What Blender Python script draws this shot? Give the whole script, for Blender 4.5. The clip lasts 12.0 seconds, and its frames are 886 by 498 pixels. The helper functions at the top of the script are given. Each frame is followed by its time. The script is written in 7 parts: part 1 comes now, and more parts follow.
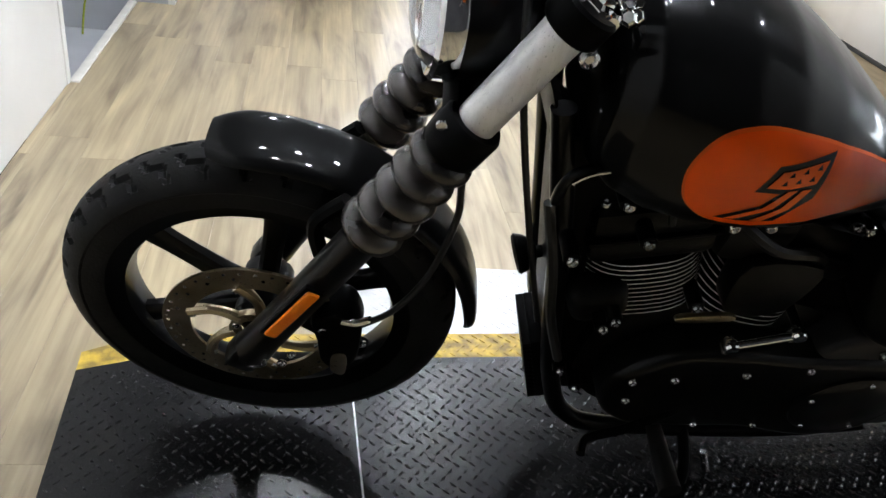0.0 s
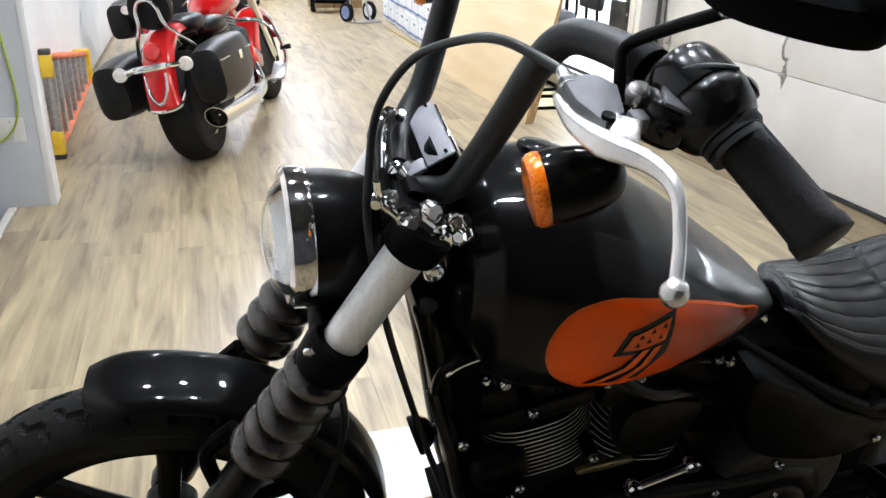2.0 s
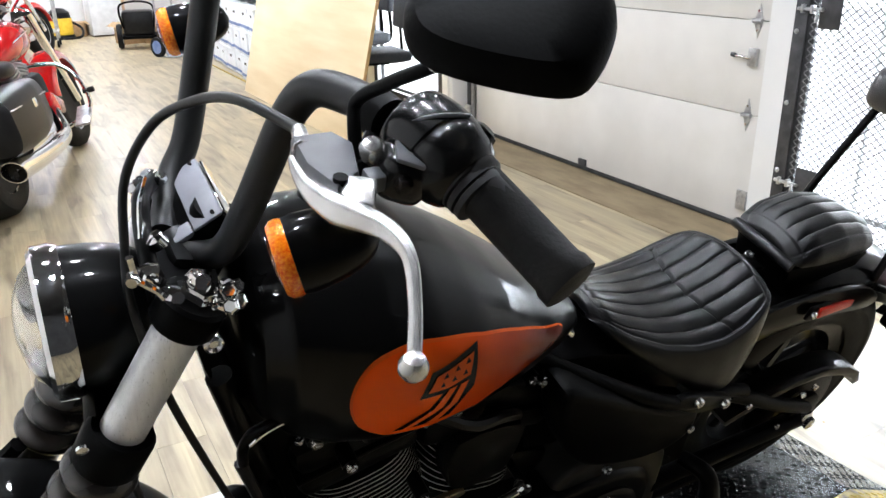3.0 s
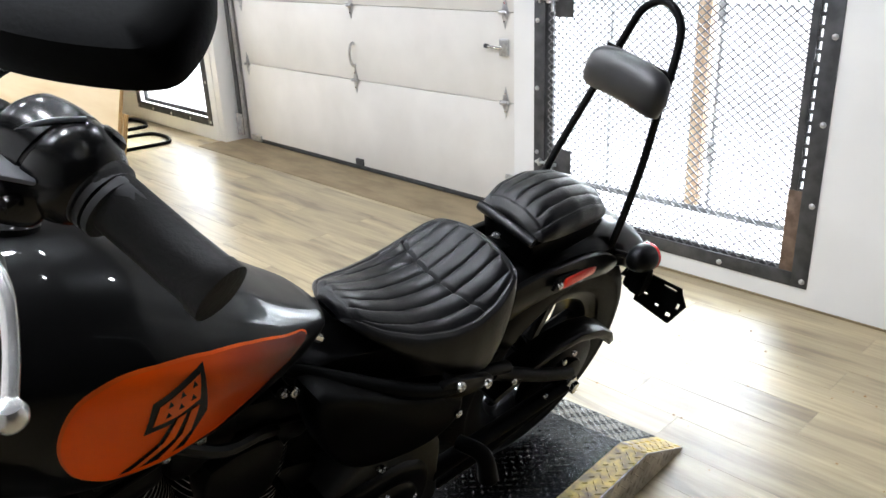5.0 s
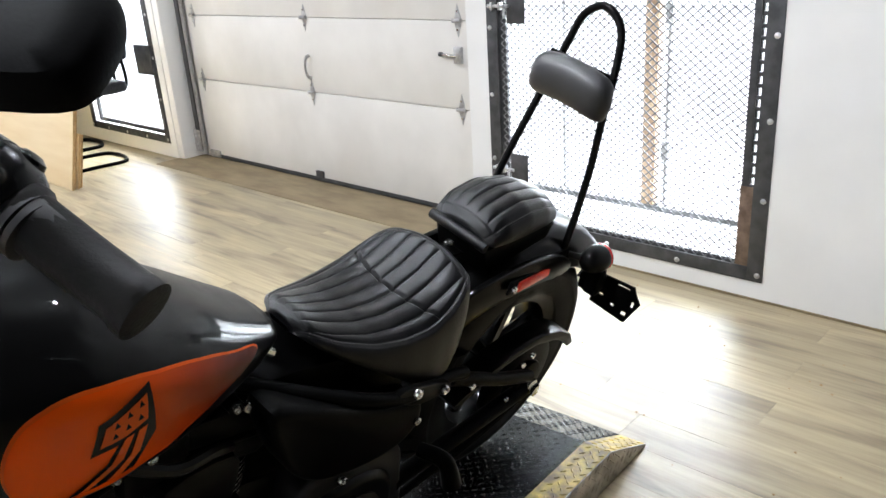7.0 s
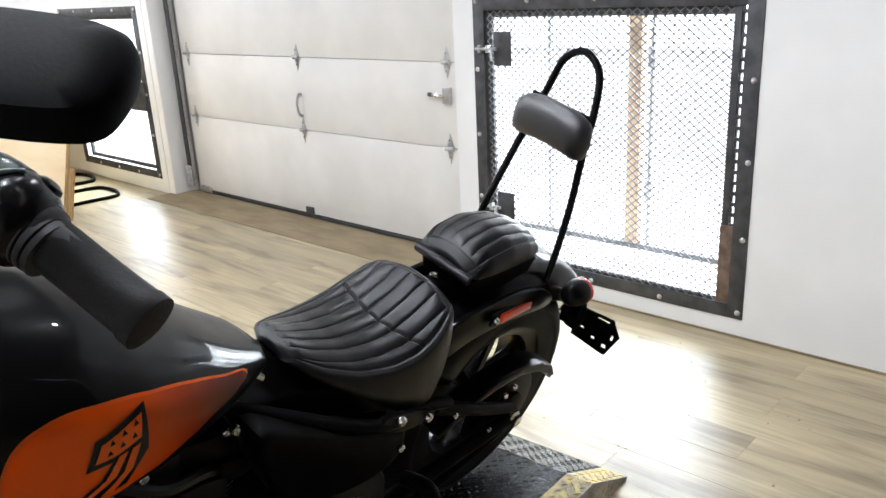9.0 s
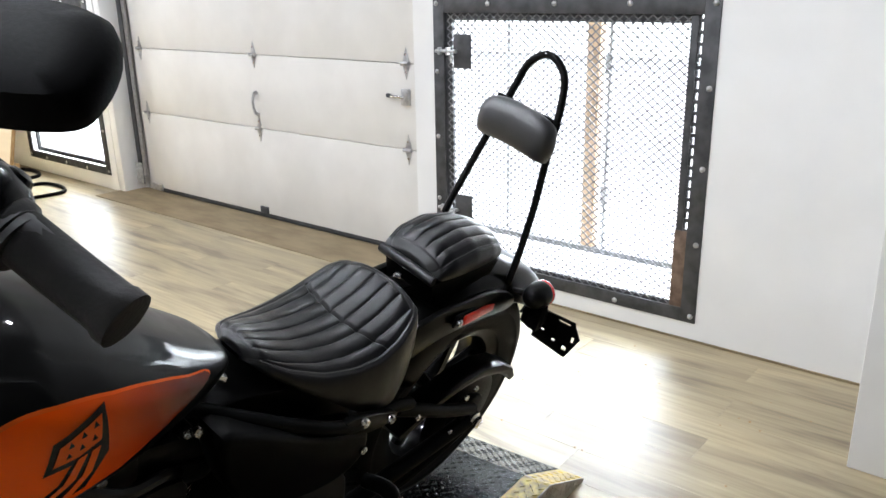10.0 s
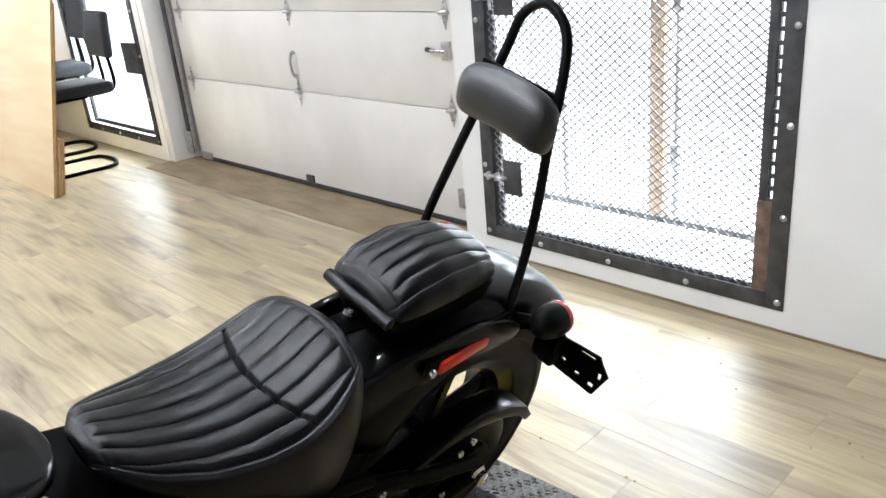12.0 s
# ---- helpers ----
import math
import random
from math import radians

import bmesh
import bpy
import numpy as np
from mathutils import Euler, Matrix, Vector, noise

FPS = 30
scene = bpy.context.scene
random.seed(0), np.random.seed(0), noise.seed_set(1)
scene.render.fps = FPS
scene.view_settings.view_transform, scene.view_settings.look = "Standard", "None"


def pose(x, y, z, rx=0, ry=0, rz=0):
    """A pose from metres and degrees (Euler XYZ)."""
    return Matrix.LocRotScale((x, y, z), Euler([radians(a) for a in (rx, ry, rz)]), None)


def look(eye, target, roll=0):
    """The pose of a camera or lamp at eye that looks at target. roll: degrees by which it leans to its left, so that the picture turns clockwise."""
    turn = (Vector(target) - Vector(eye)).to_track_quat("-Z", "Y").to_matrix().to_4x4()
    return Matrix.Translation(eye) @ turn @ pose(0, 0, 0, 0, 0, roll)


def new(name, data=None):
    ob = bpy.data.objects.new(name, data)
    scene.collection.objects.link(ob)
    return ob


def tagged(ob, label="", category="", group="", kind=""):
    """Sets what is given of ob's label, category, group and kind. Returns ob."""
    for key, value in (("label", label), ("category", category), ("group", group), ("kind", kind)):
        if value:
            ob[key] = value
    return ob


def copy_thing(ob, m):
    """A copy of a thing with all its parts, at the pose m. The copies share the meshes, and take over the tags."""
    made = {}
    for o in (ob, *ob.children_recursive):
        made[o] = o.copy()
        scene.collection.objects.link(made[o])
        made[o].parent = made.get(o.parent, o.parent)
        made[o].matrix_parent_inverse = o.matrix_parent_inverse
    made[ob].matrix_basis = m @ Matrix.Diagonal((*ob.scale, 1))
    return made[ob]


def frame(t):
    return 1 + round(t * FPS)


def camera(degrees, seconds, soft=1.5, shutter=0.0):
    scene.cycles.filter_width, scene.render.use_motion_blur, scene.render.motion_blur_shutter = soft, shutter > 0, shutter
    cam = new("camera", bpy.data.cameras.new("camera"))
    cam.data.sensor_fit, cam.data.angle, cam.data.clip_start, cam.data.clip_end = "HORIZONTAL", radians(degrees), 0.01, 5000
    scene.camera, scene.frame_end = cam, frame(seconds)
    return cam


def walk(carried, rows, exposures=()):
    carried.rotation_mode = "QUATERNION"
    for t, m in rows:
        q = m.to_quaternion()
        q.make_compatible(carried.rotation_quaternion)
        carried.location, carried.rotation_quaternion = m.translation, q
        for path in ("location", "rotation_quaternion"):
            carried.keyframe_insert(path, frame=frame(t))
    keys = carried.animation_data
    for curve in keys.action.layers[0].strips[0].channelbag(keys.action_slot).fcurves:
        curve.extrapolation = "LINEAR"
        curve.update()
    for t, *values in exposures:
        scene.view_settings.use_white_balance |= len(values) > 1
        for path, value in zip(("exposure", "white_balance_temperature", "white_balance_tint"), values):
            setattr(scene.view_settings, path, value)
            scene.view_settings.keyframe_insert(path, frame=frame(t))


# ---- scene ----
cam = camera(58.2, 12.0)
PATH = [
    (0, (-1.121, -1.752, 1.267), (-0.781, -0.09, 0.207), 9.0),
    (0.5, (-1.154, -1.771, 1.273), (-0.919, -0.087, 0.22), 9.9),
    (1, (-1.165, -1.783, 1.294), (-0.978, -0.074, 0.273), 7.5),
    (1.5, (-1.124, -1.778, 1.344), (-0.767, -0.017, 0.465), 4.0),
    (2, (-1.068, -1.754, 1.385), (-0.528, 0.009, 0.612), 1.6),
    (2.5, (-1.021, -1.739, 1.406), (-0.304, -0.028, 0.661), 0.6),
    (3, (-0.978, -1.737, 1.406), (-0.089, -0.1, 0.678), -0.9),
    (3.5, (-0.944, -1.736, 1.393), (0.063, -0.183, 0.636), -0.8),
    (3.7, (-0.936, -1.737, 1.389), (0.105, -0.21, 0.625), -0.7),
    (5.3, (-0.867, -1.776, 1.387), (0.446, -0.453, 0.662), -2.9),
    (5.5, (-0.864, -1.78, 1.391), (0.461, -0.463, 0.676), -3.3),
    (6, (-0.86, -1.786, 1.392), (0.484, -0.479, 0.695), -3.6),
    (6.5, (-0.86, -1.79, 1.391), (0.485, -0.486, 0.69), -3.7),
    (6.7, (-0.86, -1.792, 1.39), (0.483, -0.496, 0.673), -3.6),
    (8.3, (-0.871, -1.836, 1.386), (0.47, -0.521, 0.698), -4.7),
    (8.5, (-0.874, -1.842, 1.392), (0.479, -0.532, 0.718), -4.6),
    (9, (-0.897, -1.842, 1.397), (0.491, -0.547, 0.768), -2.9),
    (9.5, (-0.91, -1.833, 1.395), (0.52, -0.579, 0.777), -1.5),
    (10, (-0.909, -1.82, 1.393), (0.558, -0.615, 0.766), -1.1),
    (10.5, (-0.901, -1.806, 1.388), (0.615, -0.687, 0.717), -1.2),
    (11, (-0.851, -1.79, 1.363), (0.684, -0.793, 0.558), -0.6),
    (11.5, (-0.645, -1.808, 1.391), (0.822, -0.631, 0.71), -3.9),
    (12, (-0.426, -1.692, 1.369), (0.843, -0.337, 0.625), -5.3),
]
walk(cam, [(t, look(eye, target, roll)) for t, eye, target, roll in PATH])

# ---- world and light ----
world = bpy.data.worlds.new("sky")
scene.world = world
world.use_nodes = True
wn = world.node_tree
sky = wn.nodes.new("ShaderNodeTexSky")
sky.sky_type = "NISHITA"
sky.sun_disc = False
sky.sun_elevation = radians(75)
sky.sun_rotation = radians(70)
wn.nodes["Background"].inputs["Strength"].default_value = 0.12
wn.links.new(sky.outputs["Color"], wn.nodes["Background"].inputs["Color"])

sun = new("sun", bpy.data.lights.new("sun", "SUN"))
sun.data.energy = 1.5
sun.data.angle = radians(4)
sun.data.color = (1.0, 0.97, 0.92)
sun.matrix_world = look((4.4, 0.6, 9.3), (2, 0, 0))


def area_light(name, place, target, sx, sy, energy, color, shape="RECTANGLE"):
    data = bpy.data.lights.new(name, "AREA")
    data.shape = shape
    data.size = sx
    if shape == "RECTANGLE":
        data.size_y = sy
    data.energy, data.color = energy, color
    ob = new(name, data)
    ob.matrix_world = look(place, target)
    return ob


# daylight coming in through the two caged windows
area_light("window_daylight", (3.7, -0.05, 2.05), (0.80, -0.05, 0.0), 2.6, 1.9, 345, (0.80, 0.91, 1.0))
area_light("window_daylight", (3.7, 4.43, 2.05), (0.80, 4.35, 0.0), 2.6, 1.9, 255, (0.86, 0.94, 1.0))
CEIL = 2.75
LAMPS = [(-1.15, -0.95, 12), (-0.60, -0.90, 20), (0.10, -0.70, 4), (-1.30, -0.10, 6), (-0.75, 0.00, 11), (-0.05, 0.15, 11), (0.65, 0.35, 11), (1.15, -0.50, 13), (-1.2, 1.5, 17), (-0.3, 2.2, 24), (0.55, 3.2, 30), (-0.9, 4.6, 40), (0.4, 6.2, 58), (-0.6, 8.2, 70), (0.5, 10.4, 85), (-0.4, 12.2, 80)]
for lx, ly, watts in LAMPS:
    area_light("ceiling_bulb", (lx, ly, CEIL - 0.035), (lx, ly, 0), 0.10, 0.10, watts * 1.21, (0.855, 0.905, 1.0), "DISK")


# ---- materials ----
def surf(name, c1, c2=None, rough=0.5, metal=0.0, scale=12.0, bump=0.0, bscale=60.0, coat=0.0, stretch=(1, 1, 1), rvar=0.08, spec=0.5, detail=5.0):
    """A surface with colour varied between c1 and c2, uneven gloss and fine relief."""
    m = bpy.data.materials.new(name)
    m.use_nodes = True
    t = m.node_tree
    b = t.nodes["Principled BSDF"]
    c2 = c2 or tuple(min(1, x * 1.25) for x in c1)
    tc = t.nodes.new("ShaderNodeTexCoord")
    mp = t.nodes.new("ShaderNodeMapping")
    mp.inputs["Scale"].default_value = stretch
    t.links.new(tc.outputs["Object"], mp.inputs["Vector"])
    n = t.nodes.new("ShaderNodeTexNoise")
    n.inputs["Scale"].default_value = scale
    n.inputs["Detail"].default_value = detail
    t.links.new(mp.outputs["Vector"], n.inputs["Vector"])
    r = t.nodes.new("ShaderNodeValToRGB")
    r.color_ramp.elements[0].position, r.color_ramp.elements[1].position = 0.34, 0.68
    r.color_ramp.elements[0].color, r.color_ramp.elements[1].color = (*c1, 1), (*c2, 1)
    t.links.new(n.outputs["Fac"], r.inputs["Fac"])
    t.links.new(r.outputs["Color"], b.inputs["Base Color"])
    n2 = t.nodes.new("ShaderNodeTexNoise")
    n2.inputs["Scale"].default_value = bscale
    n2.inputs["Detail"].default_value = 4
    t.links.new(mp.outputs["Vector"], n2.inputs["Vector"])
    mr = t.nodes.new("ShaderNodeMapRange")
    mr.inputs["To Min"].default_value, mr.inputs["To Max"].default_value = max(0.02, rough - rvar), min(1, rough + rvar)
    t.links.new(n2.outputs["Fac"], mr.inputs["Value"])
    t.links.new(mr.outputs["Result"], b.inputs["Roughness"])
    if bump:
        bp = t.nodes.new("ShaderNodeBump")
        bp.inputs["Strength"].default_value = bump
        bp.inputs["Distance"].default_value = 0.002
        t.links.new(n2.outputs["Fac"], bp.inputs["Height"])
        t.links.new(bp.outputs["Normal"], b.inputs["Normal"])
    b.inputs["Metallic"].default_value = metal
    b.inputs["Specular IOR Level"].default_value = spec
    b.inputs["Coat Weight"].default_value = coat
    b.inputs["Coat Roughness"].default_value = 0.03
    return m


def glow(name, color, strength):
    m = bpy.data.materials.new(name)
    m.use_nodes = True
    b = m.node_tree.nodes["Principled BSDF"]
    b.inputs["Base Color"].default_value = (*color, 1)
    b.inputs["Emission Color"].default_value = (*color, 1)
    b.inputs["Emission Strength"].default_value = strength
    return m


def clear(name, color, rough=0.02, ior=1.45, alpha=1.0):
    m = bpy.data.materials.new(name)
    m.use_nodes = True
    b = m.node_tree.nodes["Principled BSDF"]
    b.inputs["Base Color"].default_value = (*color, 1)
    b.inputs["Roughness"].default_value = rough
    b.inputs["Transmission Weight"].default_value = 1.0
    b.inputs["IOR"].default_value = ior
    return m


gloss_black = surf("gloss_black_paint", (0.003, 0.003, 0.003), (0.005, 0.005, 0.005), 0.30, scale=4, coat=0.27, rvar=0.05, spec=0.03)
tank_black = surf("tank_black_paint", (0.002, 0.002, 0.002), (0.0035, 0.0035, 0.0035), 0.3, scale=3, coat=0.36, rvar=0.04, spec=0.03)
satin_black = surf("satin_black_powder_coat", (0.0015, 0.0015, 0.0015), (0.0032, 0.0032, 0.0032), 0.38, spec=0.035, scale=20, bump=0.12, bscale=300)
charcoal = surf("charcoal_satin_cover", (0.007, 0.007, 0.0075), (0.013, 0.013, 0.0135), 0.42, scale=14, spec=0.3, bump=0.08, bscale=240)
wrinkle_black = surf("wrinkle_black_engine_paint", (0.002, 0.002, 0.002), (0.004, 0.004, 0.004), 0.38, spec=0.12, scale=30, bump=0.30, bscale=420)
control_black = surf("control_black_plastic", (0.003, 0.003, 0.003), (0.006, 0.006, 0.006), 0.22, spec=0.3, scale=30, bump=0.0, bscale=260, rvar=0.02)
bar_black = surf("handlebar_black", (0.006, 0.006, 0.0065), (0.010, 0.010, 0.0105), 0.42, spec=0.36, scale=20, bump=0.08, bscale=300)
tyre_rubber = surf("tyre_rubber", (0.005, 0.005, 0.005), (0.011, 0.0108, 0.0105), 0.62, spec=0.15, scale=18, bump=0.3, bscale=180)
boot_rubber = surf("gaiter_rubber", (0.014, 0.012, 0.011), (0.052, 0.045, 0.040), 0.22, spec=0.7, scale=14, bump=0.2, bscale=120, stretch=(1, 1, 2))
grip_rubber = surf("grip_rubber", (0.006, 0.006, 0.006), (0.013, 0.0115, 0.011), 0.58, spec=0.2, scale=22, bump=0.3, bscale=240)
mirror_black = surf("mirror_shell_black", (0.0008, 0.0008, 0.0008), (0.0018, 0.0018, 0.0018), 0.55, spec=0.05, scale=20, bump=0.1, bscale=300)
pad_vinyl = surf("backrest_vinyl", (0.008, 0.008, 0.009), (0.014, 0.014, 0.0155), 0.38, spec=0.85, scale=25, bump=0.3, bscale=480)
leather = surf("seat_leather", (0.0016, 0.0016, 0.0019), (0.0036, 0.0036, 0.004), 0.34, spec=0.36, rvar=0.07, scale=25, bump=0.22, bscale=420)
thread = surf("grey_thread", (0.05, 0.05, 0.052), (0.09, 0.09, 0.092), 0.6, scale=90)
chrome = surf("chrome", (0.80, 0.80, 0.80), (0.88, 0.88, 0.87), 0.07, 1.0, scale=8, rvar=0.04)
brushed = surf("brushed_fork_tube", (0.78, 0.78, 0.78), (0.88, 0.88, 0.88), 0.30, 0.4, scale=40, bump=0.08, bscale=200, stretch=(4, 4, 0.5))
lever_alloy = surf("polished_alloy", (0.70, 0.68, 0.66), (0.84, 0.83, 0.81), 0.24, 0.8, scale=30, bump=0.08, bscale=150)
bolt_steel = surf("zinc_bolt", (0.68, 0.68, 0.68), (0.85, 0.85, 0.85), 0.25, 1.0, scale=60)
disc_steel = surf("brake_disc_steel", (0.34, 0.27, 0.16), (0.60, 0.51, 0.36), 0.30, 1.0, scale=14, bump=0.1, bscale=220)
fin_edge = surf("machined_fin", (0.70, 0.70, 0.70), (0.84, 0.84, 0.84), 0.50, 0.15, scale=50)
orange_paint = surf("orange_tank_paint", (0.96, 0.098, 0.003), (0.98, 0.118, 0.004), 0.22, scale=5, spec=0.08, coat=0.26, rvar=0.05)


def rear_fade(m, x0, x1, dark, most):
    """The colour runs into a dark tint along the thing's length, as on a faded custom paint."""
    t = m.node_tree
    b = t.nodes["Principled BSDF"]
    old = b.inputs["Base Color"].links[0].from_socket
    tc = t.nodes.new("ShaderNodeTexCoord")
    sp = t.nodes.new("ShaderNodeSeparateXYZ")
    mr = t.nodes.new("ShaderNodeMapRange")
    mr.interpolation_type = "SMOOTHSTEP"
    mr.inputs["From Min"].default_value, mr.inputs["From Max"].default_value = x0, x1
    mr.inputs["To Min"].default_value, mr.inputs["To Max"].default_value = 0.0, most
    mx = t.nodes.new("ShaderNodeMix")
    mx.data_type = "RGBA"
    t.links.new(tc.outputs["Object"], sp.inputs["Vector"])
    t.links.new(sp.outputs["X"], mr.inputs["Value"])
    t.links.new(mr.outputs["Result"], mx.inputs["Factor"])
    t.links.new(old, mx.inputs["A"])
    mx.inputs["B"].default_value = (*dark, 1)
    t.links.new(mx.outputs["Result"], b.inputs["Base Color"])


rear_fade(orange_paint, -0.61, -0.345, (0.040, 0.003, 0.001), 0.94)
orange_rim = surf("orange_pinstripe", (0.80, 0.11, 0.012), (0.86, 0.14, 0.02), 0.25, scale=9, spec=0.1, coat=0.1)
decal_black = surf("decal_black", (0.005, 0.004, 0.004), (0.009, 0.008, 0.007), 0.25, spec=0.15, coat=0.15)
amber_lens = surf("amber_lens", (0.80, 0.095, 0.001), (1.0, 0.31, 0.010), 0.07, scale=420, bump=1.0, bscale=110, coat=0.6, rvar=0.03)
reflector_orange = surf("orange_reflector", (0.98, 0.20, 0.003), (1.0, 0.28, 0.006), 0.3, scale=300, bump=0.4, bscale=500)
reflector_red = surf("red_reflector", (0.70, 0.026, 0.012), (0.82, 0.04, 0.016), 0.3, spec=0.2, scale=300, bump=0.4, bscale=500)
lamp_glass = clear("headlamp_glass", (0.96, 0.97, 0.97), 0.03)
reflector_silver = surf("headlamp_reflector", (0.7, 0.71, 0.72), (0.85, 0.85, 0.86), 0.22, 1.0, scale=10)
gauge_top = surf("gauge_top_plastic", (0.20, 0.20, 0.225), (0.27, 0.27, 0.30), 0.38, scale=18)
gauge_face = surf("gauge_plastic", (0.075, 0.076, 0.082), (0.115, 0.117, 0.125), 0.50, scale=18, spec=0.35)
mirror_glass = surf("mirror_glass", (0.86, 0.87, 0.87), (0.88, 0.88, 0.88), 0.03, 1.0, rvar=0.01)
yellow_tape = surf("worn_yellow_paint", (0.19, 0.125, 0.018), (0.60, 0.40, 0.03), 0.45, scale=34, bump=0.2, bscale=140)
tread_black = surf("black_tread_plate", (0.003, 0.003, 0.0033), (0.007, 0.007, 0.0072), 0.25, 0.0, spec=0.27, scale=9, bump=0.15, bscale=220)
tread_worn = surf("worn_tread_bar", (0.006, 0.006, 0.006), (0.030, 0.029, 0.028), 0.24, 0.0, spec=0.5, scale=14, bump=0.1, bscale=220)
tread_steel = surf("bare_tread_plate", (0.30, 0.27, 0.23), (0.56, 0.52, 0.46), 0.42, 0.85, scale=20, bump=0.15, bscale=180)
alu_plate = surf("aluminium_tread_plate", (0.44, 0.44, 0.44), (0.58, 0.58, 0.57), 0.46, 0.55, scale=11, bump=0.1, bscale=160)
dark_ceiling = surf("dark_ceiling_paint", (0.025, 0.025, 0.027), (0.045, 0.045, 0.048), 0.8, scale=2, bump=0.1)
white_paint = surf("white_wall_paint", (0.72, 0.715, 0.70), (0.79, 0.785, 0.77), 0.62, scale=2.2, bump=0.10, bscale=90)
grey_paint = surf("grey_panel_paint", (0.42, 0.43, 0.45), (0.52, 0.53, 0.55), 0.55, scale=2.5, bump=0.08, bscale=80)
door_paint = surf("garage_door_enamel", (0.66, 0.64, 0.60), (0.74, 0.72, 0.68), 0.42, scale=3, bump=0.10, bscale=110)
galv = surf("galvanised_steel", (0.40, 0.40, 0.41), (0.62, 0.62, 0.62), 0.38, 0.9, scale=45, bump=0.1, bscale=160)
dark_steel = surf("dark_painted_steel", (0.035, 0.036, 0.038), (0.075, 0.075, 0.078), 0.48, 0.3, scale=16, bump=0.15, bscale=130)
rusty_steel = surf("rusty_steel", (0.10, 0.065, 0.045), (0.22, 0.15, 0.11), 0.6, 0.3, scale=20, bump=0.2, bscale=140)
mesh_steel = surf("expanded_metal", (0.13, 0.13, 0.135), (0.22, 0.22, 0.225), 0.5, 0.4, scale=60)
seal_rubber = surf("door_seal_rubber", (0.025, 0.025, 0.025), (0.05, 0.05, 0.05), 0.7, scale=20)
plywood = surf("plywood_sheet", (0.72, 0.55, 0.32), (0.80, 0.65, 0.42), 0.6, scale=3.2, bump=0.1, bscale=90, stretch=(1, 0.35, 3.0))
ply_edge = surf("plywood_edge", (0.34, 0.20, 0.08), (0.60, 0.40, 0.18), 0.7, scale=30, stretch=(16, 1, 1), bump=0.2)
particle_board = surf("worn_threshold_board", (0.19, 0.14, 0.078), (0.30, 0.23, 0.135), 0.60, scale=5, bump=0.25, bscale=110, stretch=(2.2, 0.7, 1))
cable_black = surf("cable_sheath", (0.008, 0.008, 0.008), (0.014, 0.014, 0.014), 0.36, scale=40, spec=0.3)
cable_green = surf("green_yellow_cord", (0.30, 0.36, 0.02), (0.42, 0.48, 0.05), 0.5, scale=40)
outlet_plastic = surf("outlet_plate", (0.62, 0.60, 0.54), (0.70, 0.68, 0.62), 0.45, scale=20)
red_paint = surf("red_motorcycle_paint", (0.42, 0.007, 0.008), (0.52, 0.010, 0.010), 0.12, scale=4, coat=1.0, rvar=0.04)
red_glass = surf("red_lamp_lens", (0.45, 0.012, 0.012), (0.6, 0.02, 0.02), 0.12, scale=60, bump=0.3, bscale=180, coat=0.8)
pale_lens = surf("pale_lens", (0.62, 0.58, 0.52), (0.78, 0.74, 0.68), 0.15, scale=60, bump=0.3, bscale=160, coat=0.8)
bag_black = surf("saddlebag_black", (0.004, 0.004, 0.0045), (0.009, 0.009, 0.009), 0.34, spec=0.22, scale=16, bump=0.2, bscale=260)
fibreglass = surf("orange_fibreglass", (0.66, 0.13, 0.04), (0.78, 0.22, 0.07), 0.5, scale=18, bump=0.15)
ladder_yellow = surf("yellow_plastic", (0.72, 0.45, 0.02), (0.85, 0.57, 0.05), 0.45, scale=16)
card = surf("cardboard", (0.32, 0.20, 0.10), (0.44, 0.29, 0.16), 0.8, scale=14, bump=0.15)
carton_white = surf("white_carton", (0.66, 0.67, 0.68), (0.78, 0.79, 0.80), 0.65, scale=9, bump=0.1)
carton_blue = surf("blue_print", (0.10, 0.16, 0.34), (0.20, 0.27, 0.45), 0.6, scale=9)
wood_post = surf("timber_post", (0.58, 0.38, 0.24), (0.72, 0.53, 0.37), 0.75, scale=10, stretch=(6, 6, 0.6), bump=0.3)
upholstery = surf("dark_chair_fabric", (0.012, 0.014, 0.019), (0.028, 0.031, 0.039), 0.85, scale=120, bump=0.4, bscale=420)
snow = surf("pale_concrete_outside", (0.46, 0.465, 0.475), (0.60, 0.605, 0.61), 0.8, scale=3, bump=0.2)
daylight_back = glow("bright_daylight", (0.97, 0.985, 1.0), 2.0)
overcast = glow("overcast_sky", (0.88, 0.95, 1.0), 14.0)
lamp_glow = glow("lamp_diffuser", (1.0, 0.94, 0.85), 14.0)


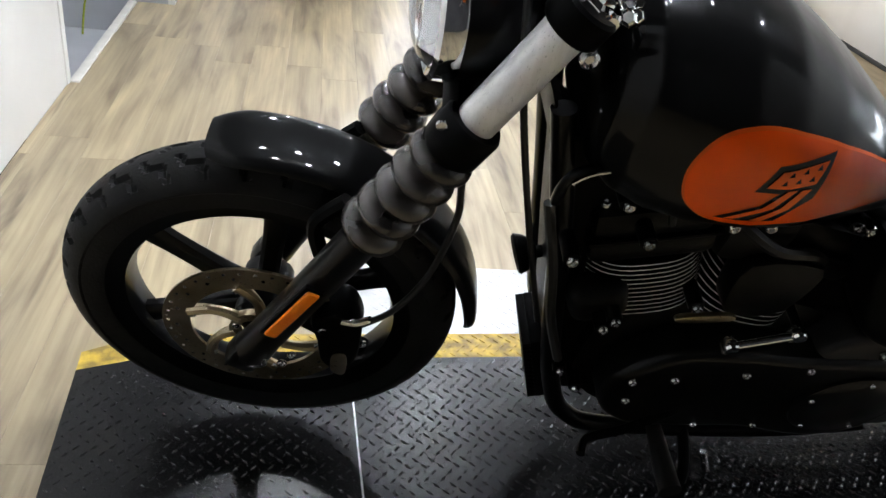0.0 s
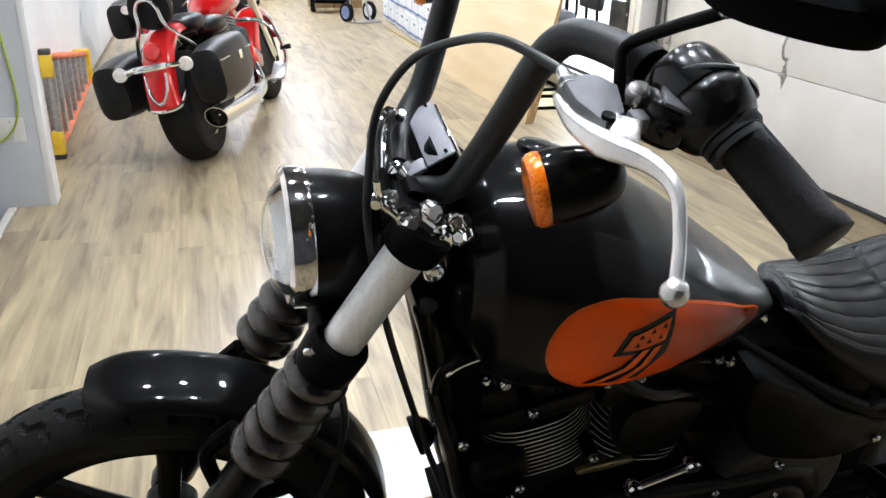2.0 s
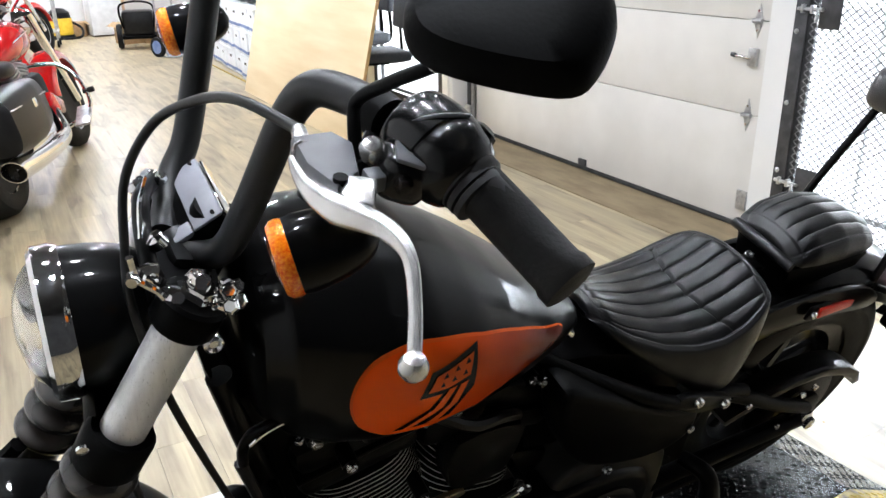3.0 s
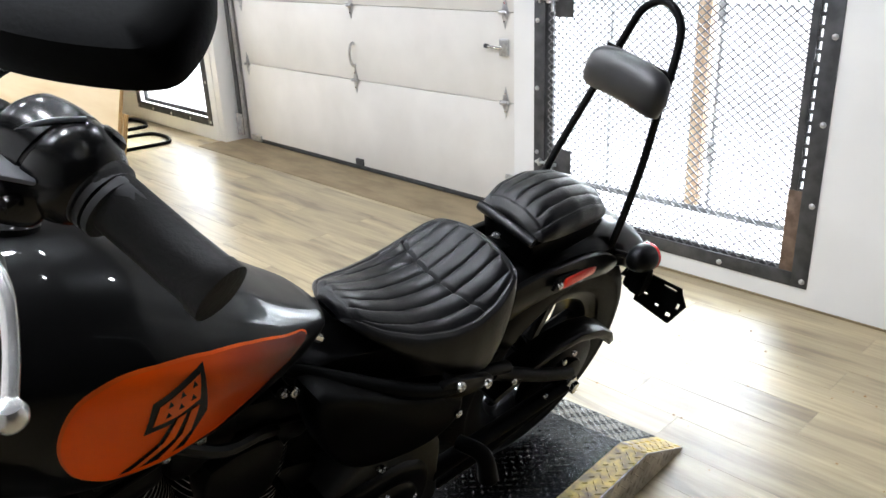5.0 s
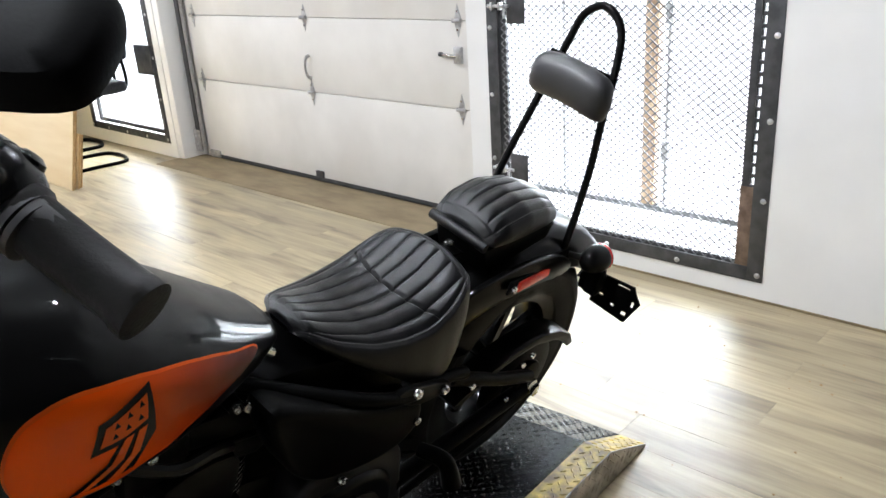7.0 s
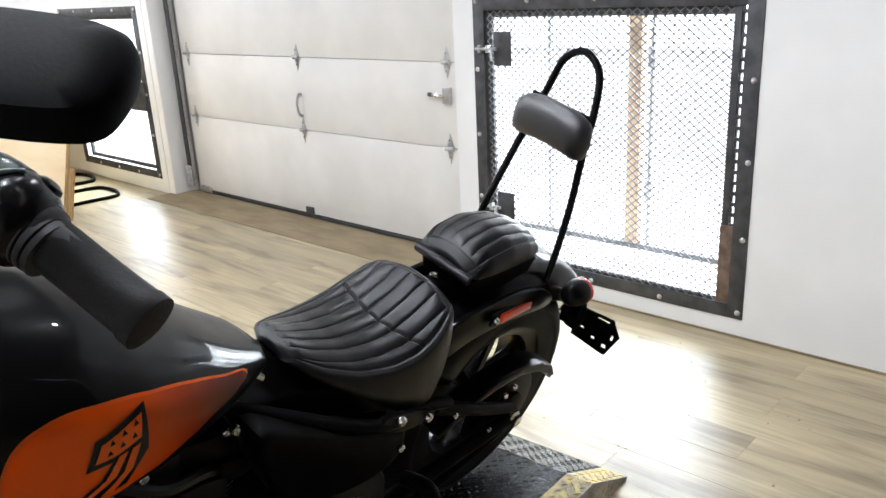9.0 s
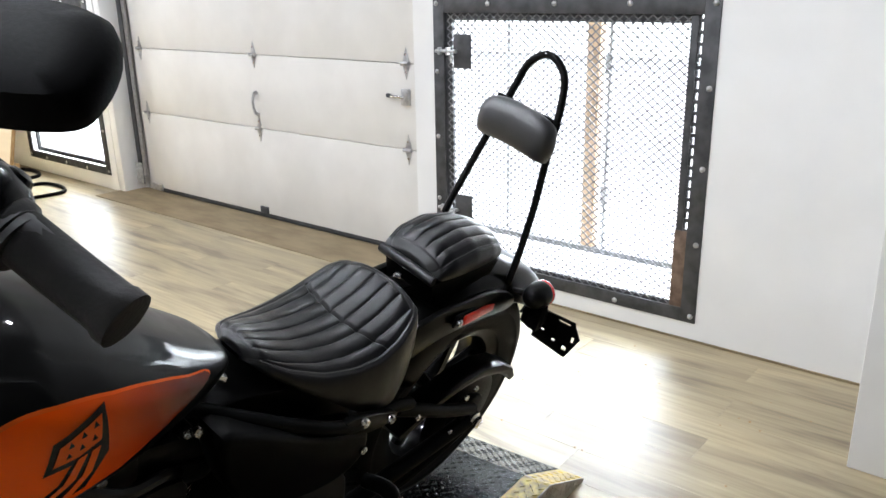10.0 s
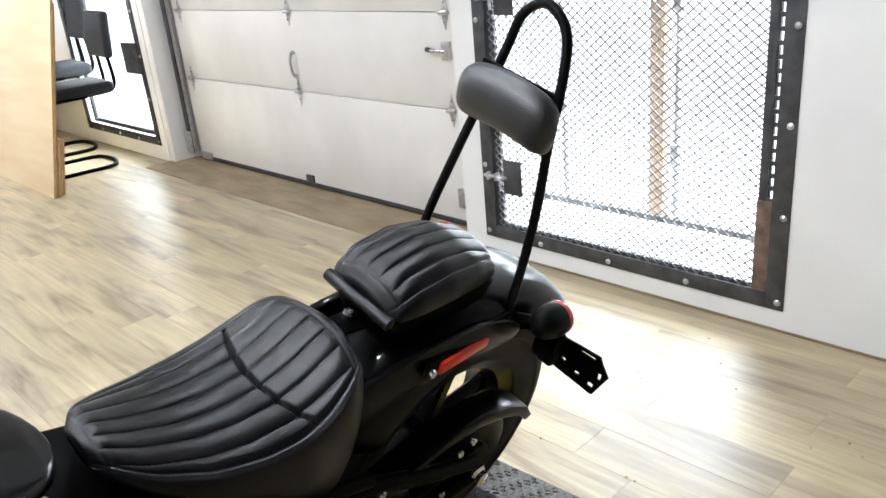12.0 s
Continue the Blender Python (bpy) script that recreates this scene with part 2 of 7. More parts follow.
def plank_material():
    m = bpy.data.materials.new("vinyl_plank")
    m.use_nodes = True
    t = m.node_tree
    b = t.nodes["Principled BSDF"]
    tc = t.nodes.new("ShaderNodeTexCoord")
    oi = t.nodes.new("ShaderNodeObjectInfo")
    ge = t.nodes.new("ShaderNodeNewGeometry")
    add = t.nodes.new("ShaderNodeMath")
    add.operation = "MULTIPLY_ADD"
    add.inputs[1].default_value = 37.0
    mul = t.nodes.new("ShaderNodeMath")
    mul.operation = "MULTIPLY"
    mul.inputs[1].default_value = 53.0
    t.links.new(ge.outputs["Random Per Island"], mul.inputs[0])
    t.links.new(oi.outputs["Random"], add.inputs[0])
    t.links.new(mul.outputs[0], add.inputs[2])

    def grain(sx, sy, detail, dist):
        mp = t.nodes.new("ShaderNodeMapping")
        mp.inputs["Scale"].default_value = (sx, sy, 1)
        t.links.new(tc.outputs["Object"], mp.inputs["Vector"])
        n = t.nodes.new("ShaderNodeTexNoise")
        n.noise_dimensions = "4D"
        n.inputs["Scale"].default_value = 1.0
        n.inputs["Detail"].default_value = detail
        n.inputs["Distortion"].default_value = dist
        t.links.new(mp.outputs["Vector"], n.inputs["Vector"])
        t.links.new(add.outputs[0], n.inputs["W"])
        return n
    broad = grain(11, 1.5, 5, 0.9)
    fine = grain(75, 2.2, 5, 0.2)
    ramp = t.nodes.new("ShaderNodeValToRGB")
    e = ramp.color_ramp.elements
    e[0].position, e[0].color = 0.29, (0.165, 0.128, 0.084, 1)
    e[1].position, e[1].color = 0.70, (0.470, 0.386, 0.238, 1)
    mid = e.new(0.47)
    mid.color = (0.355, 0.289, 0.183, 1)
    t.links.new(broad.outputs["Fac"], ramp.inputs["Fac"])
    fr = t.nodes.new("ShaderNodeValToRGB")
    fr.color_ramp.elements[0].position, fr.color_ramp.elements[0].color = 0.30, (0.70, 0.68, 0.66, 1)
    fr.color_ramp.elements[1].position, fr.color_ramp.elements[1].color = 0.62, (1, 1, 1, 1)
    t.links.new(fine.outputs["Fac"], fr.inputs["Fac"])
    mix = t.nodes.new("ShaderNodeMix")
    mix.data_type, mix.blend_type = "RGBA", "MULTIPLY"
    mix.inputs["Factor"].default_value = 0.75
    t.links.new(ramp.outputs["Color"], mix.inputs["A"])
    t.links.new(fr.outputs["Color"], mix.inputs["B"])
    hsv = t.nodes.new("ShaderNodeHueSaturation")
    sat = t.nodes.new("ShaderNodeMath")
    sat.operation = "MULTIPLY_ADD"
    sat.inputs[1].default_value, sat.inputs[2].default_value = 0.20, 0.93
    fra = t.nodes.new("ShaderNodeMath")
    fra.operation = "FRACT"
    t.links.new(add.outputs[0], fra.inputs[0])
    t.links.new(fra.outputs[0], sat.inputs[0])
    t.links.new(sat.outputs[0], hsv.inputs["Value"])
    t.links.new(mix.outputs["Result"], hsv.inputs["Color"])
    t.links.new(hsv.outputs["Color"], b.inputs["Base Color"])
    mr = t.nodes.new("ShaderNodeMapRange")
    mr.inputs["To Min"].default_value, mr.inputs["To Max"].default_value = 0.30, 0.44
    t.links.new(fine.outputs["Fac"], mr.inputs["Value"])
    t.links.new(mr.outputs["Result"], b.inputs["Roughness"])
    bp = t.nodes.new("ShaderNodeBump")
    bp.inputs["Strength"].default_value, bp.inputs["Distance"].default_value = 0.15, 0.001
    t.links.new(fine.outputs["Fac"], bp.inputs["Height"])
    t.links.new(bp.outputs["Normal"], b.inputs["Normal"])
    return m


plank_vinyl = plank_material()


# ---- mesh helpers ----
def part(name, bm, material, parent=None, label="", sharp=38):
    """Links a bmesh as one mesh object under a thing or a part."""
    bmesh.ops.recalc_face_normals(bm, faces=bm.faces)
    me = bpy.data.meshes.new(name)
    bm.to_mesh(me)
    bm.free()
    me.materials.append(material)
    me.shade_smooth()
    me.set_sharp_from_angle(angle=radians(sharp))
    ob = new(name, me)
    ob.parent = parent
    return tagged(ob, label=label)


def thing(name, label, category, m=None, group="", kind=""):
    ob = new(name)
    ob.empty_display_size = 0.1
    if m is not None:
        ob.matrix_basis = m
    return tagged(ob, label, category, group, kind)


def bm_new():
    return bmesh.new()


def rbox(c, s, bev=0.0, m=None, bm=None, seg=2):
    """A box of size s centred on c, its edges rounded by bev, turned by m about its centre."""
    bm = bm or bmesh.new()
    t = Matrix.Translation(c) @ (m.to_4x4() if m is not None else Matrix.Identity(4)) @ Matrix.Diagonal((*s, 1))
    got = bmesh.ops.create_cube(bm, size=1, matrix=t)
    if bev:
        vs = set(got["verts"])
        es = [e for e in bm.edges if e.verts[0] in vs and e.verts[1] in vs]
        bmesh.ops.bevel(bm, geom=es, offset=bev, segments=seg, affect="EDGES", profile=0.5)
    return bm


def span(x0, x1, y0, y1, z0, z1, bev=0.0, bm=None):
    return rbox(((x0 + x1) / 2, (y0 + y1) / 2, (z0 + z1) / 2), (abs(x1 - x0), abs(y1 - y0), abs(z1 - z0)), bev, None, bm)


def ring_mesh(bm, rings, closed_u=True, cap=True, loop=False):
    """Joins rows of points into a skin."""
    rows = [[bm.verts.new(p) for p in r] for r in rings]
    n = len(rows[0])
    pairs = list(zip(rows, rows[1:])) + ([(rows[-1], rows[0])] if loop else [])
    for a, b in pairs:
        for i in range(n if closed_u else n - 1):
            j = (i + 1) % n
            bm.faces.new((a[i], a[j], b[j], b[i]))
    if cap and closed_u and not loop:
        bm.faces.new(rows[0])
        bm.faces.new(rows[-1])
    return bm


def smooth_path(pts, n=6):
    pts = [Vector(p) for p in pts]
    if len(pts) < 3:
        return pts
    out = []
    for i in range(len(pts) - 1):
        p0, p1, p2, p3 = pts[max(0, i - 1)], pts[i], pts[i + 1], pts[min(len(pts) - 1, i + 2)]
        for k in range(n):
            s = k / n
            out.append(0.5 * ((2 * p1) + (p2 - p0) * s + (2 * p0 - 5 * p1 + 4 * p2 - p3) * s * s + (3 * p1 - p0 - 3 * p2 + p3) * s ** 3))
    out.append(pts[-1])
    return out


def tube(pts, r, seg=12, n=6, bm=None, flat=1.0):
    """A round bar along a smooth path; r is one radius or one for each end and point."""
    bm = bm or bmesh.new()
    path = smooth_path(pts, n)
    m = len(path)
    rs = [r] * m if isinstance(r, (int, float)) else [float(np.interp(i / (m - 1), np.linspace(0, 1, len(r)), r)) for i in range(m)]
    tan = [(path[min(i + 1, m - 1)] - path[max(i - 1, 0)]).normalized() for i in range(m)]
    side = tan[0].orthogonal().normalized()
    rings = []
    for p, t, q in zip(path, tan, rs):
        side = (side - t * side.dot(t)).normalized()
        up = t.cross(side)
        rings.append([p + q * (math.cos(a) * side + flat * math.sin(a) * up) for a in np.linspace(0, 2 * math.pi, seg, endpoint=False)])
    return ring_mesh(bm, rings)


def axis_matrix(p, d):
    """A pose at p whose z axis points along d."""
    return Matrix.Translation(p) @ Vector(d).to_track_quat("Z", "Y").to_matrix().to_4x4()


def lathe(prof, m, seg=24, bm=None):
    """A turned body: rows of (radius, height) about the z axis of m."""
    bm = bm or bmesh.new()
    shut = prof[0] == prof[-1]
    rings = [[m @ Vector((max(r, 1e-4) * math.cos(a), max(r, 1e-4) * math.sin(a), h)) for a in np.linspace(0, 2 * math.pi, seg, endpoint=False)] for r, h in (prof[:-1] if shut else prof)]
    return ring_mesh(bm, rings, loop=shut)


def rod(p0, p1, r0, r1=None, seg=16, bm=None, bev=0.0):
    p0, p1 = Vector(p0), Vector(p1)
    r1 = r0 if r1 is None else r1
    h = (p1 - p0).length
    prof = [(r0, 0), (r1, h)] if not bev else [(r0 - bev, 0), (r0, bev), (r1, h - bev), (r1 - bev, h)]
    return lathe(prof, axis_matrix(p0, p1 - p0), seg, bm)


def prism(poly, v0, v1, bev=0.0, bm=None, seg=2, to=lambda a, b, h: (a, h, b)):
    """A plate: an outline in the (x, z) plane, carried from y = v0 to y = v1."""
    bm = bm or bmesh.new()
    lo = [bm.verts.new(to(a, b, v0)) for a, b in poly]
    hi = [bm.verts.new(to(a, b, v1)) for a, b in poly]
    n = len(poly)
    fs = [bm.faces.new(lo), bm.faces.new(hi)] + [bm.faces.new((lo[i], lo[(i + 1) % n], hi[(i + 1) % n], hi[i])) for i in range(n)]
    if bev:
        bmesh.ops.recalc_face_normals(bm, faces=bm.faces)
        es = set(fs[0].edges) | set(fs[1].edges)
        bmesh.ops.bevel(bm, geom=list(es), offset=bev, segments=seg, affect="EDGES", profile=0.5)
    return bm


def round_poly(pts, n=5):
    """A closed smooth outline through the points."""
    pts = [Vector((*p, 0)) for p in pts]
    out = []
    m = len(pts)
    for i in range(m):
        p0, p1, p2, p3 = pts[i - 1], pts[i], pts[(i + 1) % m], pts[(i + 2) % m]
        for k in range(n):
            s = k / n
            q = 0.5 * ((2 * p1) + (p2 - p0) * s + (2 * p0 - 5 * p1 + 4 * p2 - p3) * s * s + (3 * p1 - p0 - 3 * p2 + p3) * s ** 3)
            out.append((q.x, q.y))
    return out


def tread_bumps(x0, x1, y0, y1, height, pitch=0.0225, length=0.020, width=0.0062, high=0.0024, skip=None):
    """Raised bars of tread plate, turned by turns to either side; height(x) gives the plate's level."""
    vs, fs = [], []
    step = pitch * 0.7071
    i = 0
    x = x0 + length * 0.4
    while x < x1 - length * 0.38:
        j = 0
        y = y0 + length * 0.4 + (step if i % 2 else 0)
        while y < y1 - length * 0.38:
            turn = 1 if (i + j) % 2 else -1
            if not (skip and skip(x, y)):
                c, s = 0.7071, 0.7071 * turn
                k = len(vs)
                for a, b, h in ((-1, 0, 0), (0, -1, 0), (1, 0, 0), (0, 1, 0), (-0.55, 0, 1), (0.55, 0, 1)):
                    dx, dy = a * length / 2, b * width / 2
                    px, py = x + dx * c - dy * s, y + dx * s + dy * c
                    vs.append((px, py, height(px) + (high if h else -0.0006)))
                fs += [(k, k + 1, k + 4), (k + 1, k + 5, k + 4), (k + 1, k + 2, k + 5), (k + 2, k + 3, k + 5), (k + 3, k + 4, k + 5), (k + 3, k, k + 4)]
            j += 1
            y += 2 * step
        i += 1
        x += step
    return vs, fs


def loose_mesh(name, vs, fs, material, parent, label="", kind="", smooth=False):
    me = bpy.data.meshes.new(name)
    me.from_pydata(vs, [], fs)
    me.materials.append(material)
    if smooth:
        me.shade_smooth()
    ob = new(name, me)
    ob.parent = parent
    return tagged(ob, label=label, kind=kind)


# ---- setting ----
WX, DX = 2.012, 2.180          # face of the long white wall, face of the garage door in its recess
NORTH, SOUTH = 13.4, -3.3
# openings of the east wall: y from, to, z from, to
GATE = (-0.708, 0.588, 0.105, 1.310)
WIN2 = (3.76, 5.00, 0.130, 1.330)
DOOR = (0.735, 3.66, 0.0, 2.16)


def structure(name, bm, material, label, sharp=30):
    return tagged(part(name, bm, material, None, label, sharp), kind="structure")


bm = bm_new()
xb = WX + 0.30
cuts = [(SOUTH, GATE[0]), (GATE[1], DOOR[0]), (DOOR[1], WIN2[0]), (WIN2[1], NORTH)]
for a, b in cuts:
    span(WX, xb, a, b, 0, CEIL, bm=bm)
for a, b, c, d in (GATE, WIN2, DOOR):
    span(WX, xb, a, b, d, CEIL, bm=bm)
    if c > 0:
        span(WX, xb, a, b, 0, c, bm=bm)
structure("wall_east", bm, white_paint, "white painted wall with door and window openings")

# thin brown strip that also draws the shadow line where wall meets floor
structure("floor_edge", span(WX - 0.006, WX - 0.0005, -1.438, GATE[1] + 0.14, 0.001, 0.010, 0.001), particle_board, "brown strip for the edge and shadow line at the wall's foot")
structure("wall_pier", span(1.442, WX - 0.002, SOUTH, -1.440, 0, CEIL, 0.004), white_paint, "white painted pier standing out from the wall")

bm = bm_new()
span(-2.17, -2.042, SOUTH, 1.29, 0, CEIL, 0.004, bm)
span(-2.17, -2.035, 2.51, NORTH, 0, CEIL, 0.0, bm)
structure("wall_west", bm, white_paint, "white painted side wall with an opening")
structure("corner_bead", span(-2.050, -2.036, 1.262, 1.302, 0, CEIL, 0.003), white_paint, "white bead on the wall's corner")
structure("wall_partition", span(-3.4, -1.855, 2.382, 2.505, -0.2, CEIL, 0.003), grey_paint, "pale grey partition panel beside the opening")
structure("corner_trim", span(-1.855, -1.822, 2.378, 2.51, 0, CEIL, 0.003), white_paint, "white trim on the partition's edge")
bm = span(-3.5, -3.4, 1.0, 2.6, -0.2, CEIL)
span(-3.4, -2.172, 1.18, 1.288, -0.2, CEIL, 0, bm)
structure("wall_alcove", bm, grey_paint, "grey walls of the alcove behind the opening")
structure("alcove_floor", span(-3.4, -2.04, 1.29, 2.38, -0.24, -0.16), grey_paint, "grey lower floor of the alcove")
structure("threshold_trim", span(-2.042, -2.005, 1.29, 2.376, -0.05, 0.006, 0.003), outlet_plastic, "pale trim along the floor's edge")
structure("wall_north", span(-2.17, WX, NORTH, NORTH + 0.12, 0, CEIL), white_paint, "white back wall")
structure("wall_south", span(-2.17, 1.44, SOUTH - 0.12, SOUTH, 0, CEIL), dark_ceiling, "dark wall behind the stand")
structure("ceiling", span(-3.5, 2.3, SOUTH, NORTH, CEIL, CEIL + 0.1), dark_ceiling, "dark painted ceiling")
floor = structure("floor", span(-2.035, WX + 0.20, SOUTH, NORTH, -0.12, -0.0065), particle_board, "vinyl plank floor in tan and grey-brown")
structure("ground", span(2.32, 40, -30, 40, -0.14, -0.02), snow, "pale ground outside the windows")
# glowing panels stand in for the daylit yard and sky outside
structure("backdrop", span(14.0, 14.05, -20, 30, -0.5, 1.6), daylight_back, "glowing panel for the overexposed pale yard outside")
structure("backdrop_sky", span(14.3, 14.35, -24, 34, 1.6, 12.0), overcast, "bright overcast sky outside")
tagged(part("threshold_board", span(1.825, 2.175, 0.745, 3.66, 0.0005, 0.0045), particle_board, None, "worn brown board set in front of the garage door"), category="board", kind="structure")

# recess sides of the garage door
structure("door_jamb", span(WX + 0.004, DX + 0.04, 3.585, 3.658, 0.0, 2.15, 0.003), white_paint, "white jamb of the garage door")


def garage_door():
    g = thing("door_1", "white sectional garage door, closed, with steel hinges", "garage door", kind="structure")
    # unseen panel added behind the sections to stop daylight leaking in
    part("outer_skin", span(DX + 0.062, DX + 0.075, DOOR[0], DOOR[1], -0.006, DOOR[3]), door_paint, g)
    y0, y1 = 0.740, 3.500
    zs = [0.03, 0.578, 1.023, 1.468, 1.913]
    for a, b in zip(zs, zs[1:]):
        p = part("section", span(DX, DX + 0.045, y0, y1, a + 0.0015, b - 0.0015, 0.004), door_paint, g)
    part("bottom_seal", span(DX - 0.002, DX + 0.03, y0 + 0.01, y1 - 0.03, 0.005, 0.031, 0.004), seal_rubber, g, "black rubber seal")

    def hinge(y, z, edge=0):
        bm = prism([(0, 0.095), (0.022, 0.03), (0.030, 0.0), (0.022, -0.03), (0.0, -0.095), (-0.022, -0.03), (-0.030, 0.0), (-0.022, 0.03)], DX - 0.004, DX - 0.0005, 0.001, to=lambda a, b, h: (h, y + a * 0.8, z + b * 0.85))
        h = part("hinge", bm, galv, g, "galvanised hinge")
        part("knuckle", rod((DX - 0.012, y - 0.026, z), (DX - 0.012, y + 0.026, z), 0.011, seg=12), galv, h)
        for s in (0.045, -0.045):
            part("screw", rod((DX - 0.009, y, z + s), (DX - 0.003, y, z + s), 0.006, seg=8), bolt_steel, h)
    for z in zs[1:4]:
        for y in (0.935, 2.163, 3.410):
            hinge(y, z)
    part("pull_handle", tube([(DX - 0.004, 2.160, 0.800), (DX - 0.024, 2.164, 0.788), (DX - 0.034, 2.168, 0.735), (DX - 0.024, 2.164, 0.678), (DX - 0.004, 2.158, 0.665)], [0.012, 0.009, 0.0075, 0.009, 0.012], 10), galv, g, "curved steel handle")
    latch = part("side_latch", rbox((DX - 0.012, 0.935, 0.855), (0.022, 0.05, 0.085), 0.004), galv, g, "galvanised slide latch")
    part("latch_bolt", rod((DX - 0.02, 0.94, 0.852), (DX - 0.02, 1.055, 0.856), 0.008, seg=10), bolt_steel, latch)
    part("latch_knob", rod((DX - 0.02, 1.035, 0.856), (DX - 0.02, 1.058, 0.858), 0.011, seg=10), dark_steel, latch)
    part("bottom_bracket", rbox((DX - 0.008, 2.178, 0.055), (0.016, 0.07, 0.045), 0.003), dark_steel, g, "small dark bracket")
    part("bottom_bracket", rbox((DX - 0.008, 3.400, 0.035), (0.018, 0.12, 0.05), 0.004), galv, g, "galvanised bracket")
    part("bottom_bracket", rbox((DX - 0.006, 0.905, 0.15), (0.014, 0.06, 0.10), 0.003), galv, g, "galvanised bracket")
    return g


garage_door()


def door_track():
    g = thing("door_track", "galvanised steel door track on the jamb", "door track", kind="structure")
    part("track_angle", span(DX - 0.055, DX - 0.045, 3.503, 3.548, 0.05, 2.1, 0.001), dark_steel, g)
    part("track_channel", tube([(DX - 0.028, 3.525, 0.10), (DX - 0.028, 3.525, 2.1)], 0.018, 10), galv, g)
    part("foot_bracket", rbox((DX - 0.06, 3.53, 0.13), (0.012, 0.075, 0.16), 0.003), galv, g)
    for z in (0.09, 0.165):
        part("bolt", rod((DX - 0.074, 3.53, z), (DX - 0.064, 3.53, z), 0.008, seg=8), bolt_steel, g)


door_track()


def expanded_mesh(y0, y1, z0, z1, x, cell_y=0.040, cell_z=0.0165, wire=0.0060):
    """Diamonds of expanded metal as crossed zigzag strands."""
    vs, fs = [], []
    nz = int((z1 - z0) / cell_z)
    ny = int((y1 - y0) / (cell_y / 2))
    for r in range(nz + 1):
        base = z0 + r * cell_z
        prev = None
        for k in range(ny + 1):
            y = y0 + k * cell_y / 2
            up = 1 if (k + r) % 2 else -1
            z = base + up * cell_z / 2
            w = wire / 2
            q = len(vs)
            vs += [(x - 0.0015, y, z - w), (x - 0.0015, y, z + w), (x + 0.002, y, z + w), (x + 0.002, y, z - w)]
            if prev is not None:
                for i in range(4):
                    j = (i + 1) % 4
                    fs.append((prev + i, prev + j, q + j, q + i))
            prev = q
    return vs, fs


